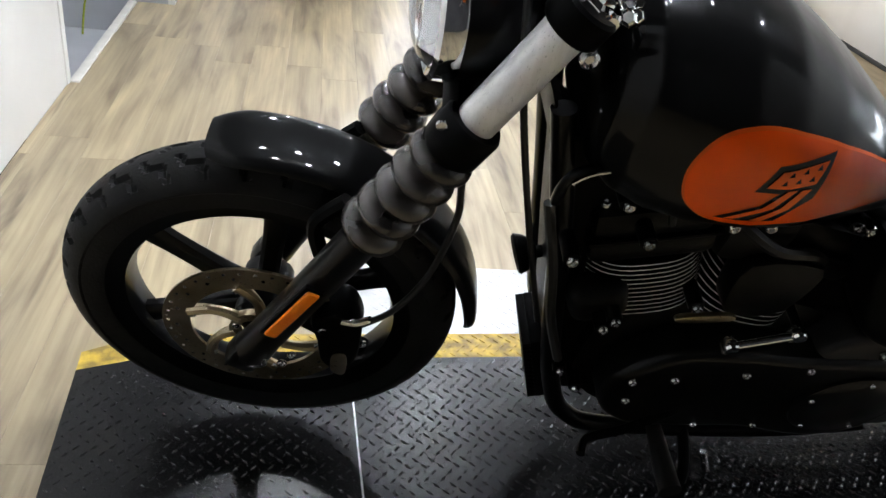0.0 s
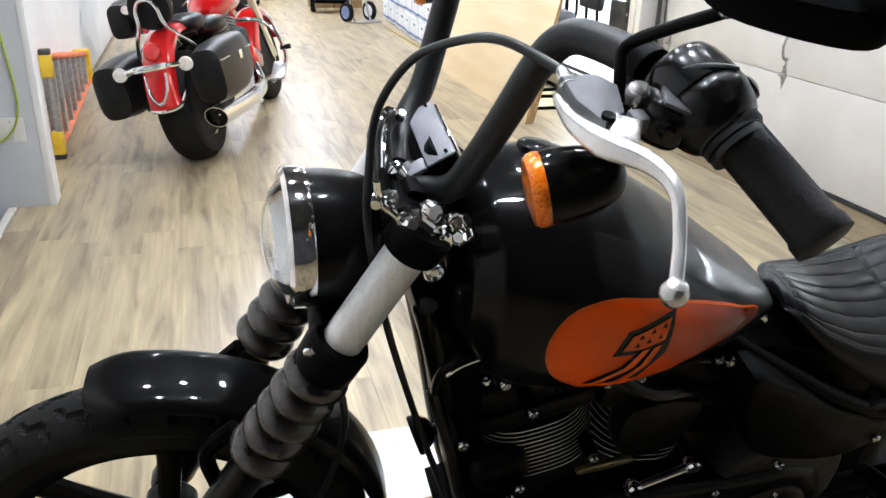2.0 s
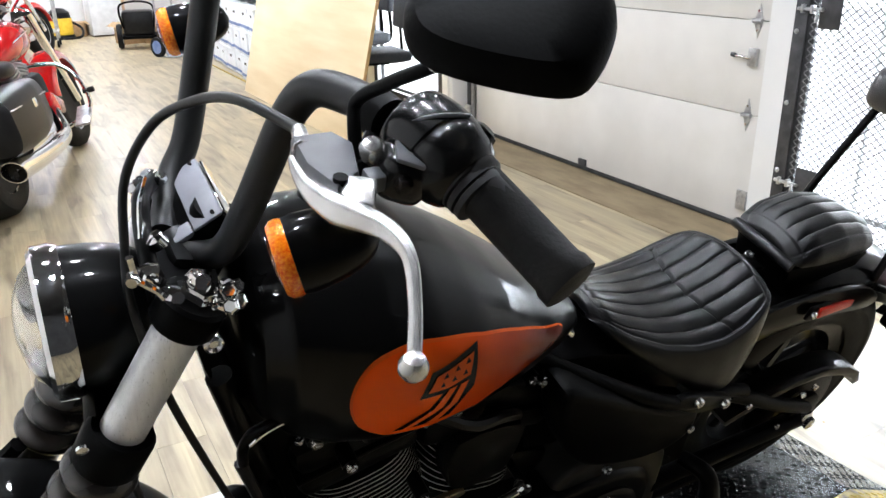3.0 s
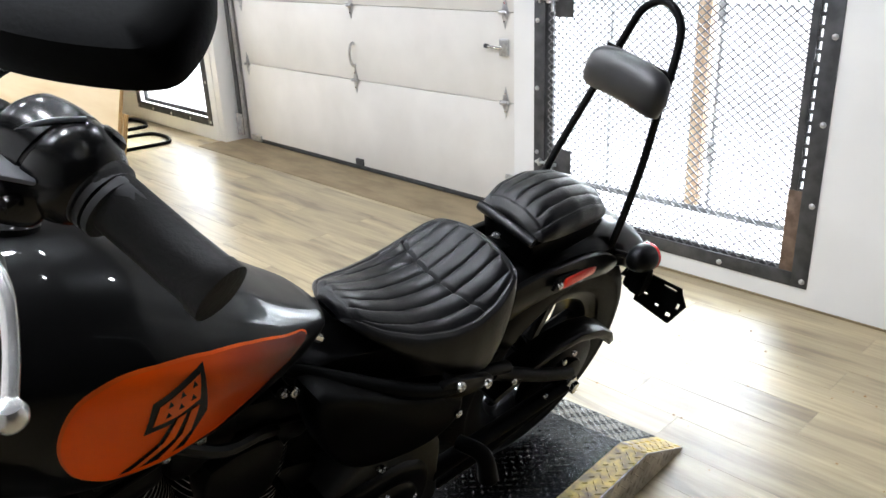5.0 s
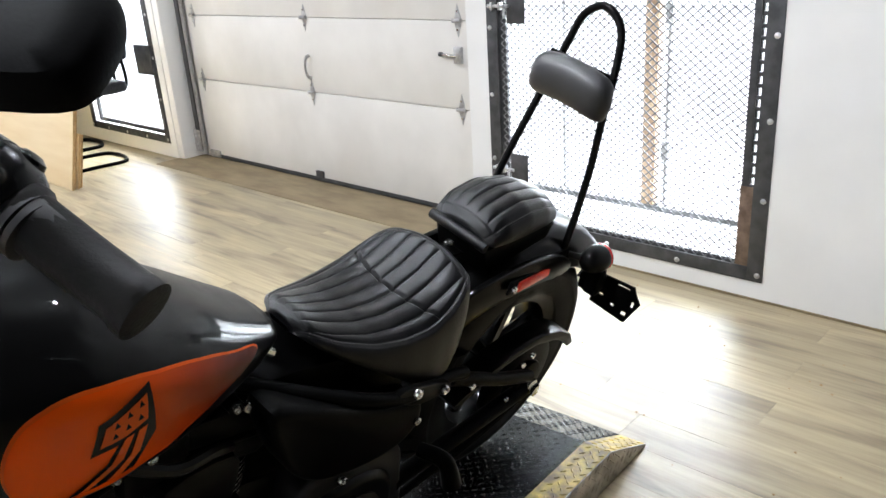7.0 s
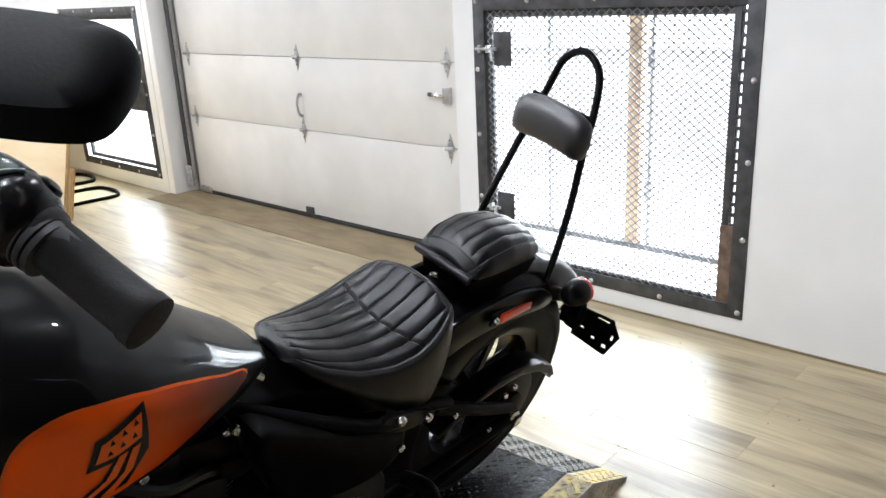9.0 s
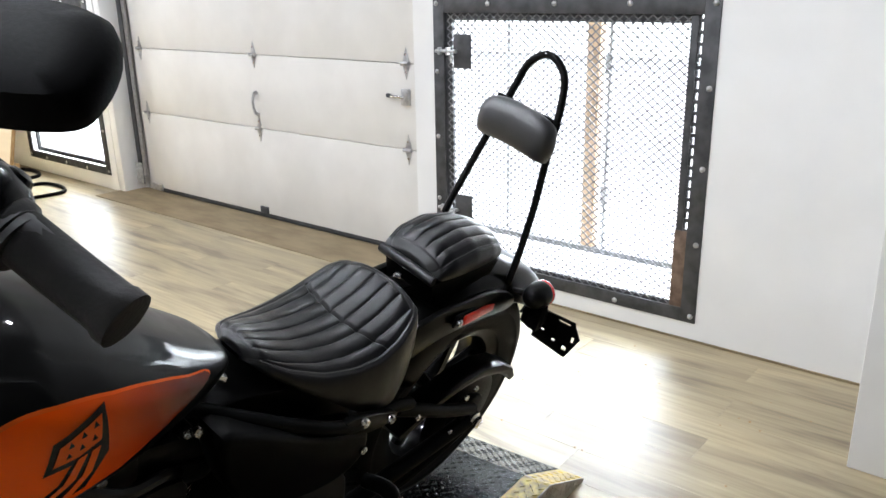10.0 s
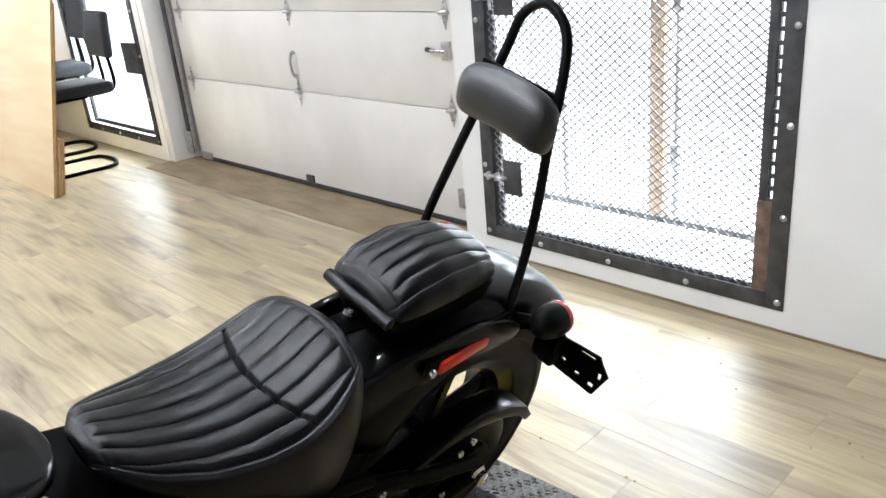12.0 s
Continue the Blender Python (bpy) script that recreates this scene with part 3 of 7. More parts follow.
def caged_window(name, o, label, latch=True, cage=True):
    y0, y1, z0, z1 = o
    g = thing(name, label, "window", kind="structure")
    w = 0.062
    x = WX - 0.006
    fr = part("outer_frame", span(x, x + 0.010, y0 - 0.02, y0 + w - 0.02, z0 - 0.025, z1 + 0.03, 0.0015), dark_steel, g, "dark steel angle")
    part("outer_frame", span(x, x + 0.010, y1 - w + 0.02, y1 + 0.02, z0 - 0.025, z1 + 0.03, 0.0015), dark_steel, g, "dark steel angle")
    part("outer_frame", span(x, x + 0.010, y0 + w - 0.02, y1 - w + 0.02, z0 - 0.025, z0 + w - 0.03, 0.0015), dark_steel, g, "dark steel angle")
    part("outer_frame", span(x, x + 0.010, y0 + w - 0.02, y1 - w + 0.02, z1 - w + 0.03, z1 + 0.03, 0.0015), dark_steel, g, "dark steel angle")
    n = 5
    for i in range(n):
        z = z0 + 0.003 + (z1 - z0 + 0.006) * i / (n - 1)
        for y in (y0 + 0.0, y1 - 0.0):
            part("bolt", lathe([(0.0115, 0), (0.0115, 0.003), (0.006, 0.008), (0.0005, 0.009)], axis_matrix((x, y, z), (-1, 0, 0)), 10), galv, g)
    for i in range(1, 4):
        y = y0 + (y1 - y0) * i / 3.86
        for z in (z0 - 0.004, z1 + 0.008):
            part("bolt", lathe([(0.0115, 0), (0.0115, 0.003), (0.006, 0.008), (0.0005, 0.009)], axis_matrix((x, y, z), (-1, 0, 0)), 10), galv, g)
    if cage:
        a, b, c, d = y0 + 0.046, y1 - 0.042, z0 + 0.012, z1 - 0.030
        part("cage_stile", span(WX + 0.012, WX + 0.030, a + 0.014, a + 0.046, c, d, 0.002), dark_steel, g)
        part("gate_stile", span(WX + 0.003, WX + 0.009, a + 0.018, a + 0.046, c, d, 0.0015), dark_steel, g)
        part("rust_plate", span(WX - 0.001, WX + 0.0028, a - 0.010, a + 0.048, c, c + 0.34, 0.001), rusty_steel, g, "rusty lower corner plate")
        part("cage_stile", span(WX + 0.012, WX + 0.030, b - 0.034, b + 0.014, c, d, 0.002), dark_steel, g)
        part("cage_rail", span(WX + 0.012, WX + 0.030, a + 0.034, b - 0.034, c, c + 0.034, 0.002), dark_steel, g)
        part("cage_rail", span(WX + 0.012, WX + 0.030, a + 0.034, b - 0.034, d - 0.034, d, 0.002), dark_steel, g)
        vs, fs = expanded_mesh(a + 0.040, b - 0.006, c + 0.012, d - 0.006, WX + 0.010)
        loose_mesh("expanded_metal", vs, fs, mesh_steel, g, "grey expanded metal screen", "stuff")
        for z in (1.11, 0.366):
            pl = part("latch_plate", span(WX + 0.002, WX + 0.006, b - 0.150, b - 0.05, z - 0.076, z + 0.076, 0.002), dark_steel, g, "dark steel latch plate")
            part("slide_bolt", tube([(WX - 0.012, b - 0.075, z + 0.0), (WX - 0.012, b - 0.02, z), (WX - 0.012, b + 0.045, z)], 0.008, 10), galv, pl)
            part("bolt_grip", tube([(WX - 0.012, b - 0.055, z), (WX - 0.028, b - 0.058, z - 0.01), (WX - 0.030, b - 0.06, z - 0.05)], 0.006, 8), galv, pl)
            for s in (-0.025, 0.02):
                part("keeper", rbox((WX - 0.010, b + s, z), (0.024, 0.014, 0.034), 0.002), galv, pl)
        for i in range(27):
            z = z0 + 0.06 + i * 0.042
            part("hinge_tab", rbox((WX + 0.008, a + 0.005, z), (0.008, 0.022, 0.015), 0.001), dark_steel, g)
    else:
        a, b, c, d = y0 + 0.05, y1 - 0.05, z0 + 0.03, z1 - 0.03
        for s in ((a, a + 0.03, c, d), (b - 0.03, b, c, d), (a + 0.03, b - 0.03, c, c + 0.03), (a + 0.03, b - 0.03, d - 0.03, d)):
            part("sash", span(WX + 0.03, WX + 0.055, s[0], s[1], s[2], s[3], 0.002), dark_steel, g)
        lt = part("slide_bolt", tube([(WX - 0.016, y1 - 0.10, z1 - 0.105), (WX - 0.016, y1 + 0.02, z1 - 0.105)], 0.010, 10), galv, g, "galvanised slide bolt")
        part("bolt_plate", span(WX - 0.0095, WX - 0.0065, y1 - 0.115, y1 - 0.015, z1 - 0.135, z1 - 0.075, 0.001), galv, lt)
        part("bolt_keeper", rbox((WX - 0.016, y1 + 0.055, z1 - 0.095), (0.032, 0.060, 0.075), 0.003), galv, lt)
        part("bolt_grip", rbox((WX - 0.026, y1 - 0.045, z1 - 0.155), (0.010, 0.030, 0.080), 0.004), galv, lt)
        part("lock_box", rbox((WX - 0.012, y0 + 0.115, 0.72), (0.03, 0.23, 0.21), 0.004), dark_steel, g, "dark steel lock box")
    # reveal and sill beyond the steel
    pane = part("pane", span(WX + 0.268, WX + 0.272, y0 + 0.02, y1 - 0.02, z0 + 0.02, z1 - 0.02), clear_pane, g)
    pane.visible_shadow = False
    return g


clear_pane = clear("window_pane", (0.98, 0.99, 0.99), 0.0, 1.05)
caged_window("window_1", GATE, "window with a dark steel frame and expanded metal cage")
caged_window("window_2", WIN2, "window in a black steel frame with a lock box", cage=False)


def timber_post():
    g = thing("timber_post", "weathered timber post standing outside the caged window", "post")
    part("post", span(2.345, 2.395, -0.070, -0.005, 0.19, 2.2, 0.004), wood_post, g)
    part("conduit", span(2.375, 2.390, -0.115, -0.100, 0.19, 2.2, 0.002), galv, g, "grey conduit beside the post")
    part("conduit", span(2.375, 2.390, 0.435, 0.450, 0.19, 2.2, 0.002), galv, g, "grey conduit")
    for z in (0.45, 1.05):
        part("clip", rbox((2.375, -0.110, z), (0.03, 0.035, 0.09), 0.003), galv, g)


timber_post()
structure("outer_rail", span(2.335, 2.390, -0.9, 1.0, 0.165, 0.192, 0.004), mesh_steel, "grey rail outside the caged window")


# ---- stand under the motorcycle ----
def stand_level(x):
    return 0.10 if x < 0.694 else 0.10 - 0.093 * (x - 0.694) / 0.206


# the stand lies a little askew to the wall
STAND = Matrix.Translation((0.694, -0.78, 0)) @ Matrix.Rotation(radians(3), 4, "Z") @ Matrix.Translation((-0.694, 0.78, 0))


def display_stand():
    g = thing("display_stand", "low black tread-plate stand with worn yellow edges and a rear ramp", "display stand", STAND)
    X0, X1, XR = -1.550, 0.694, 0.900
    YN, YI, YF0, YF = -0.858, -0.780, -0.303, -0.218
    xs = 0.24

    def deck(x0, x1, y0, y1, z0=0.0, z1=0.1):
        return span(x0, x1, y0, y1, z0, z1)
    flat = lambda a, b, h: (a, b, h)
    part("deck", prism([(X0, YN - 0.21), (-0.9945, YN - 0.21), (-0.9945, YF0), (X0 + 0.10, YF0), (X0, YF0 - 0.028)], 0.07, 0.1, to=flat), tread_black, g, "black tread plate deck")
    part("deck", deck(-0.9915, xs, YN - 0.21, YF0, 0.07), tread_black, g, "black tread plate deck")
    part("deck", deck(xs, X1, YI, YF0, 0.07), tread_black, g, "black tread plate deck")
    part("edge_strip", prism([(X0, YF0 - 0.028), (X0 + 0.10, YF0), (X1, YF0), (X1, YF), (X0 + 0.12, YF), (X0, YF - 0.057)], 0.07, 0.1, to=flat), yellow_tape, g, "worn yellow edge")
    part("edge_strip", deck(xs, X1, YN, YI, 0.07), yellow_tape, g, "worn yellow edge")

    def ramp(y0, y1):
        bm = bm_new()
        a = [(X1, 0.1), (XR, 0.007), (XR, 0.0), (X1, 0.0)]
        return prism(a, y0, y1, bm=bm)
    part("ramp", ramp(YI, YF0), tread_black, g, "black tread plate ramp")
    part("ramp", ramp(YN, YI), yellow_tape, g, "worn yellow ramp edge")
    part("ramp", ramp(YF0, YF), yellow_tape, g, "worn yellow ramp edge")
    part("skirt", span(xs, X1, YN + 0.001, YN + 0.012, 0.0, 0.069), tread_steel, g, "bare steel side")
    part("skirt", span(X0 + 0.122, xs, YF - 0.012, YF - 0.001, 0.0, 0.069), tread_steel, g)
    part("skirt", span(X0 + 0.001, X0 + 0.012, YN - 0.21, YF - 0.060, 0.0, 0.069), dark_steel, g)
    part("skirt", span(xs - 0.012, xs - 0.001, YN - 0.21, YN, 0.0, 0.069), dark_steel, g)
    bm = prism([(X1, 0.1), (XR, 0.007), (XR, 0.0), (X1, 0.0)], YN - 0.003, YN - 0.0005)
    part("ramp_cheek", bm, tread_steel, g, "bare steel ramp side")
    part("deck_side", span(xs, X1, YN - 0.003, YN - 0.0005, 0.0, 0.0985), tread_steel, g, "bare steel side")
    part("joint_bar", span(-0.9947, -0.9912, YN - 0.21, YF0, 0.06, 0.1013), brushed, g, "bright joint between two plates")
    lv = stand_level
    for mt, box_ in ((tread_worn, (-0.989, xs, YN - 0.2, YF0)), (tread_worn, (xs, XR, YI, YF0)), (yellow_tape, (X0 + 0.12, XR, YF0, YF)), (yellow_tape, (xs, XR, YN, YI))):
        vs, fs = tread_bumps(*box_, lv)
        loose_mesh("tread_relief", vs, fs, mt, g, kind="stuff")
    vs, fs = tread_bumps(xs, XR, 0.0, 0.1, lambda x: 0.0, length=0.022)
    vs = [(x, YN - 0.003 - z, y) for x, y, z in vs]
    keep = [f for f in fs if all(vs[i][2] < lv(vs[i][0]) - 0.002 for i in f)]
    loose_mesh("tread_relief", vs, keep, tread_steel, g, kind="stuff")
    return g


stand = display_stand()


def floor_plate():
    g = thing("floor_plate", "bright aluminium tread plate lying beside the stand", "floor plate")
    part("plate", span(-1.02, 0.20, -0.200, 0.13, 0.0005, 0.006, 0.001), alu_plate, g)
    vs, fs = tread_bumps(-1.02, 0.20, -0.200, 0.13, lambda x: 0.006, high=0.0012)
    loose_mesh("tread_relief", vs, fs, alu_plate, g, kind="stuff")


floor_plate()


# ---- the black motorcycle, leaning on its side stand; x to its rear, y to its right, z up ----
bike = thing("motorcycle", "black cruiser with orange tank panels leaning on its side stand", "motorcycle", pose(0, -0.515, 0.10, 19.5, 0, 0))


def bolt(p, d=(0, -1, 0), r=0.0075, h=0.006, parent=None, material=None):
    prof = [(r * 0.75, -0.002), (r, 0.0), (r, h * 0.7), (r * 0.82, h), (r * 0.45, h), (r * 0.40, h * 0.55)]
    return part("bolt", lathe(prof, axis_matrix(p, d), 10), material or bolt_steel, parent or bike)


# wheels
def tyre(parent, c, R, half, rim, grooves, seg=420):
    """A round-shouldered tyre whose grooves are pressed into its crown."""
    prof = []
    for a in np.linspace(-118, 118, 53):
        s, k = math.sin(radians(a)), math.cos(radians(a))
        depth = (R - rim)
        prof.append((half * s * (1.0 if abs(a) < 90 else 0.96), R - depth * 0.52 + depth * 0.52 * k if abs(a) <= 90 else R - depth * 0.52 + depth * 0.48 * k * 2.0))
    prof = [(v, max(r, rim)) for v, r in prof]
    rings = []
    for i in range(seg):
        th = 2 * math.pi * i / seg
        row = []
        for v, r in prof:
            g = 0.0
            e = abs(v) / half
            if r > R - 0.030:
                ph = (th * grooves / (2 * math.pi) + (0.5 if v > 0 else 0.0) + e * 0.35) % 1.0
                if 0.40 < e < 0.84 and ph < 0.17:
                    g = 0.007
                if 0.36 < e < 0.46 and 0.0 < ph < 0.55:
                    g = 0.007
                if 0.08 < e < 0.36 and 0.42 < ph < 0.58:
                    g = 0.006
            row.append((c[0] + (r - g) * math.cos(th), c[1] + v, c[2] + (r - g) * math.sin(th)))
        rings.append(row)
    bm = bm_new()
    ring_mesh(bm, rings, closed_u=False, cap=False, loop=True)
    return part("tyre", bm, tyre_rubber, parent, "black rubber tyre with cut tread", 25)


def wheel(name, c, R, half, rim, spokes, start, grooves, label):
    hub_axis = Matrix.Translation(c) @ Matrix.Rotation(radians(90), 4, "X")
    w = part(name, lathe([(rim - 0.026, -half * 0.62), (rim - 0.012, -half * 0.66), (rim + 0.006, -half * 0.78), (rim + 0.012, -half * 0.80), (rim + 0.012, -half * 0.70), (rim - 0.008, -half * 0.3), (rim - 0.008, half * 0.3),
                          (rim + 0.012, half * 0.70), (rim + 0.012, half * 0.80), (rim + 0.006, half * 0.78), (rim - 0.012, half * 0.66), (rim - 0.026, half * 0.62), (rim - 0.032, half * 0.3), (rim - 0.032, -half * 0.3), (rim - 0.026, -half * 0.62)], hub_axis, 72), gloss_black, bike, label)
    tyre(w, c, R, half, rim, grooves)
    part("hub", lathe([(0.032, -0.06), (0.042, -0.05), (0.042, -0.03), (0.034, -0.015), (0.034, 0.015), (0.042, 0.03), (0.042, 0.05), (0.032, 0.06)], hub_axis, 28), gloss_black, w)
    for i in range(spokes):
        a = radians(start + 360 * i / spokes)
        rows = []
        for k in range(6):
            s = k / 5
            r = 0.034 + (rim - 0.028 - 0.034) * s
            ww = 0.017 - 0.001 * s + 0.007 * s ** 4
            dd = 0.018 - 0.006 * s
            o = Vector((c[0] + r * math.cos(a), c[1], c[2] + r * math.sin(a)))
            t = Vector((-math.sin(a), 0, math.cos(a)))
            n = Vector((0, 1, 0))
            rows.append([o + t * ww * x + n * dd * y for x, y in ((-1, -0.5), (-0.6, -1), (0.6, -1), (1, -0.5), (1, 0.5), (0.6, 1), (-0.6, 1), (-1, 0.5))])
        part("spoke", ring_mesh(bm_new(), rows), gloss_black, w)
    return w


FC = (-1.185, 0.0, 0.372)
fw = wheel("front_wheel", FC, 0.323, 0.050, 0.246, 6, 84, 34, "black cast front wheel")
RC = (0.460, 0.0, 0.350)
wheel("rear_wheel", RC, 0.330, 0.076, 0.206, 6, 70, 30, "black cast rear wheel")


def brake_disc(parent, c, v):
    ax = Matrix.Translation((c[0], v, c[2])) @ Matrix.Rotation(radians(90), 4, "X")
    bm = lathe([(0.106, -0.0025), (0.150, -0.0025), (0.150, 0.0025), (0.106, 0.0025), (0.106, -0.0025)], ax, 64)
    d = part("brake_disc", bm, disc_steel, parent, "drilled steel brake disc with a brown tint")
    for i in range(36):
        a = radians(i * 10)
        for r, o in ((0.141, 0), (0.128, 5)):
            q = a + radians(o)
            part_p = (c[0] + r * math.cos(q), v - 0.0028, c[2] + r * math.sin(q))
            if i % 1 == 0 and (o == 0 or i % 2 == 0):
                part("hole", lathe([(0.0032, 0), (0.0032, 0.0006), (0.0008, 0.0006)], axis_matrix(part_p, (0, -1, 0)), 8), decal_black if o else bolt_steel, d)
    for i in range(6):
        a = radians(20 + i * 60)
        pts = []
        for k in range(5):
            r = 0.036 + (0.110 - 0.036) * k / 4
            q = a + radians(26) * (k / 4) ** 1.4
            pts.append((c[0] + r * math.cos(q), v, c[2] + r * math.sin(q)))
        part("carrier_arm", tube(pts, [0.010, 0.008, 0.010], 8, 3), disc_steel, d)
        bolt((c[0] + 0.104 * math.cos(a + radians(26)), v - 0.004, c[2] + 0.104 * math.sin(a + radians(26))), r=0.007, h=0.004, parent=d)
    part("carrier", lathe([(0.028, -0.006), (0.044, -0.006), (0.044, 0.006), (0.028, 0.006), (0.028, -0.006)], ax, 28), disc_steel, d)
    for i in range(5):
        a = radians(72 * i + 10)
        bolt((c[0] + 0.035 * math.cos(a), v - 0.008, c[2] + 0.035 * math.sin(a)), r=0.0065, h=0.005, parent=d)
    return d


brake_disc(fw, FC, -0.072)


# fenders
def fender(name, c, r_out, half, a0, a1, drop, label, nose=0.35, n=44, thick=0.004):
    bm = bm_new()
    rings = []
    for i in range(n + 1):
        s = i / n
        a = radians(a0 + (a1 - a0) * s)
        end = min(s, 1 - s) * n
        sh = 1.0 if end > 4 else (1 - nose * (1 - end / 4) ** 2)
        outer, inner = [], []
        for k in range(15):
            q = -1 + 2 * k / 14
            lat = half * sh * math.sin(q * radians(90))
            dr = drop * (1 - math.cos(q * radians(90))) ** 1.6
            for lst, off in ((outer, 0), (inner, thick)):
                r = r_out - dr - off
                lat2 = lat * (1 - off / half)
                lst.append((c[0] + r * math.cos(a), c[1] + lat2, c[2] + r * math.sin(a)))
        rings.append(outer + inner[::-1])
    return part(name, ring_mesh(bm, rings), gloss_black, bike, label)


fender("front_fender", FC, 0.359, 0.058, 102, 4, 0.018, "gloss black front fender")
for s in (-1, 1):
    part("fender_bracket", tube([(-1.06, 0.076 * s, 0.700), (-1.10, 0.078 * s, 0.650), (-1.09, 0.09 * s, 0.60)], 0.012, 8), satin_black, bike)
fender("rear_fender", RC, 0.398, 0.108, 148, 33, 0.085, "gloss black rear fender", 0.5)

# fork
FA, FB = Vector((-1.182, 0, 0.372)), Vector((-0.837, 0, 1.060))
FD = (FB - FA).normalized()


def fork_at(s, v):
    p = FA + (FB - FA) * s
    return Vector((p.x, v, p.z))


for side in (-1, 1):
    v = 0.106 * side
    lower = part("fork_lower", lathe([(0.020, -0.024), (0.029, -0.018), (0.032, 0.0), (0.030, 0.03), (0.0285, 0.14), (0.0285, 0.36), (0.031, 0.37)], axis_matrix(fork_at(0, v), FD), 24), gloss_black, bike, "gloss black fork leg")
    prof = []
    h0, h1 = 0.338, 0.530
    nrib = 5
    for i in range(nrib * 8 + 1):
        s = i / (nrib * 8)
        r = 0.0325 + 0.0148 * abs(math.sin(math.pi * nrib * s)) ** 0.65 - 0.004 * s
        prof.append((r, h0 + (h1 - h0) * s))
    part("fork_gaiter", lathe([(0.030, h0 - 0.006)] + prof + [(0.030, h1 + 0.006)], axis_matrix(fork_at(0, v), FD), 32), boot_rubber, bike, "ribbed dark rubber gaiter", 60)
    part("fork_tube", lathe([(0.0258, 0.565), (0.0258, 0.745)], axis_matrix(fork_at(0, v), FD), 28), brushed, bike, "bare steel fork tube")
    part("lower_clamp", lathe([(0.036, 0.526), (0.039, 0.531), (0.039, 0.574), (0.035, 0.580)], axis_matrix(fork_at(0, v), FD), 24), satin_black, bike)
    part("upper_clamp", lathe([(0.033, 0.734), (0.036, 0.738), (0.036, 0.768), (0.032, 0.772)], axis_matrix(fork_at(0, v), FD), 24), satin_black, bike)
    part("fork_cap", lathe([(0.024, 0.772), (0.024, 0.777), (0.018, 0.782), (0.018, 0.786)], axis_matrix(fork_at(0, v), FD), 6), chrome, bike, "chrome fork cap")
    part("axle_pinch", rbox((FC[0] - 0.012, v, 0.352), (0.055, 0.05, 0.055), 0.014, Matrix.Rotation(radians(27), 3, "Y")), gloss_black, bike)
part("lower_tree", rbox(fork_at(0.74, 0), (0.07, 0.20, 0.040), 0.012, Matrix.Rotation(radians(26), 3, "Y")), satin_black, bike)
part("upper_tree", rbox(fork_at(0.978, 0), (0.080, 0.20, 0.030), 0.012, Matrix.Rotation(radians(26), 3, "Y")), satin_black, bike)
part("steering_head", rod(fork_at(0.70, 0) + Vector((0.03, 0, 0)), fork_at(1.04, 0) + Vector((0.03, 0, 0)), 0.032, seg=20), satin_black, bike)
part("axle", rod((FC[0] - 0.004, -0.125, 0.372), (FC[0] - 0.004, 0.125, 0.372), 0.012, seg=16), bolt_steel, bike)
part("axle_end", lathe([(0.010, 0), (0.017, 0.001), (0.017, 0.006), (0.008, 0.007), (0.007, 0.002)], axis_matrix((FC[0] - 0.004, -0.1285, 0.374), (0, -1, 0)), 16), bolt_steel, bike)
bolt((-1.150, -0.120, 0.352), r=0.008)
bolt((-1.135, -0.115, 0.370), r=0.007)

# amber side reflector on the fork leg
fa, fb = Vector((-1.166, -0.140, 0.470)), Vector((-1.108, -0.140, 0.578))
mid = (fa + fb) / 2
rr = part("side_reflector", rbox(mid, (0.021, 0.008, 0.130), 0.004, Matrix.Rotation(math.atan2(fb.x - fa.x, fb.z - fa.z), 3, "Y")), reflector_orange, bike, "orange side reflector")
part("reflector_back", rbox(mid + Vector((0, 0.006, 0)), (0.032, 0.010, 0.140), 0.004, Matrix.Rotation(math.atan2(fb.x - fa.x, fb.z - fa.z), 3, "Y")), satin_black, bike)

# brake caliper
cal = part("brake_caliper", prism(round_poly([(-1.095, 0.455), (-1.045, 0.475), (-1.018, 0.43), (-1.02, 0.36), (-1.045, 0.325), (-1.075, 0.345), (-1.085, 0.40)], 4), -0.106, -0.035, 0.008), satin_black, bike, "black brake caliper")
part("caliper_badge", prism(round_poly([(-1.058, 0.372), (-1.036, 0.376), (-1.034, 0.330), (-1.046, 0.322), (-1.058, 0.335)], 4), -0.1105, -0.106, 0.001), disc_steel, cal)
bolt((-1.088, -0.106, 0.438), r=0.010, h=0.008, parent=cal)
bolt((-1.068, -0.106, 0.398), r=0.010, h=0.008, parent=cal)
bolt((-1.022, -0.106, 0.395), r=0.007, h=0.006, parent=cal)
part("brake_hose", tube([(-1.030, -0.115, 0.465), (-0.985, -0.118, 0.515), (-0.945, -0.112, 0.60), (-0.925, -0.105, 0.72), (-0.930, -0.10, 0.81), (-0.90, -0.08, 0.92)], 0.0052, 8), cable_black, bike)
part("hose_fitting", tube([(-1.062, -0.112, 0.470), (-1.040, -0.114, 0.468), (-1.018, -0.116, 0.482)], 0.0065, 8), bolt_steel, bike)

# the front end is turned a little to the right
STEER = Matrix.Translation(FC) @ Matrix.Rotation(radians(-7), 4, FD) @ Matrix.Translation(-Vector(FC))
for o in list(bike.children_recursive):
    if o.type == "MESH" and (o.name.split(".")[0] in ("front_wheel", "front_fender", "fender_bracket", "fork_lower", "fork_gaiter", "fork_tube", "lower_clamp", "upper_clamp", "fork_cap", "axle_pinch", "lower_tree", "upper_tree", "axle", "brake_caliper", "caliper_badge") or o.parent == fw or o.parent.parent == fw):
        if not o.data.get("turned"):
            o.data["turned"] = True
            o.data.transform(STEER)

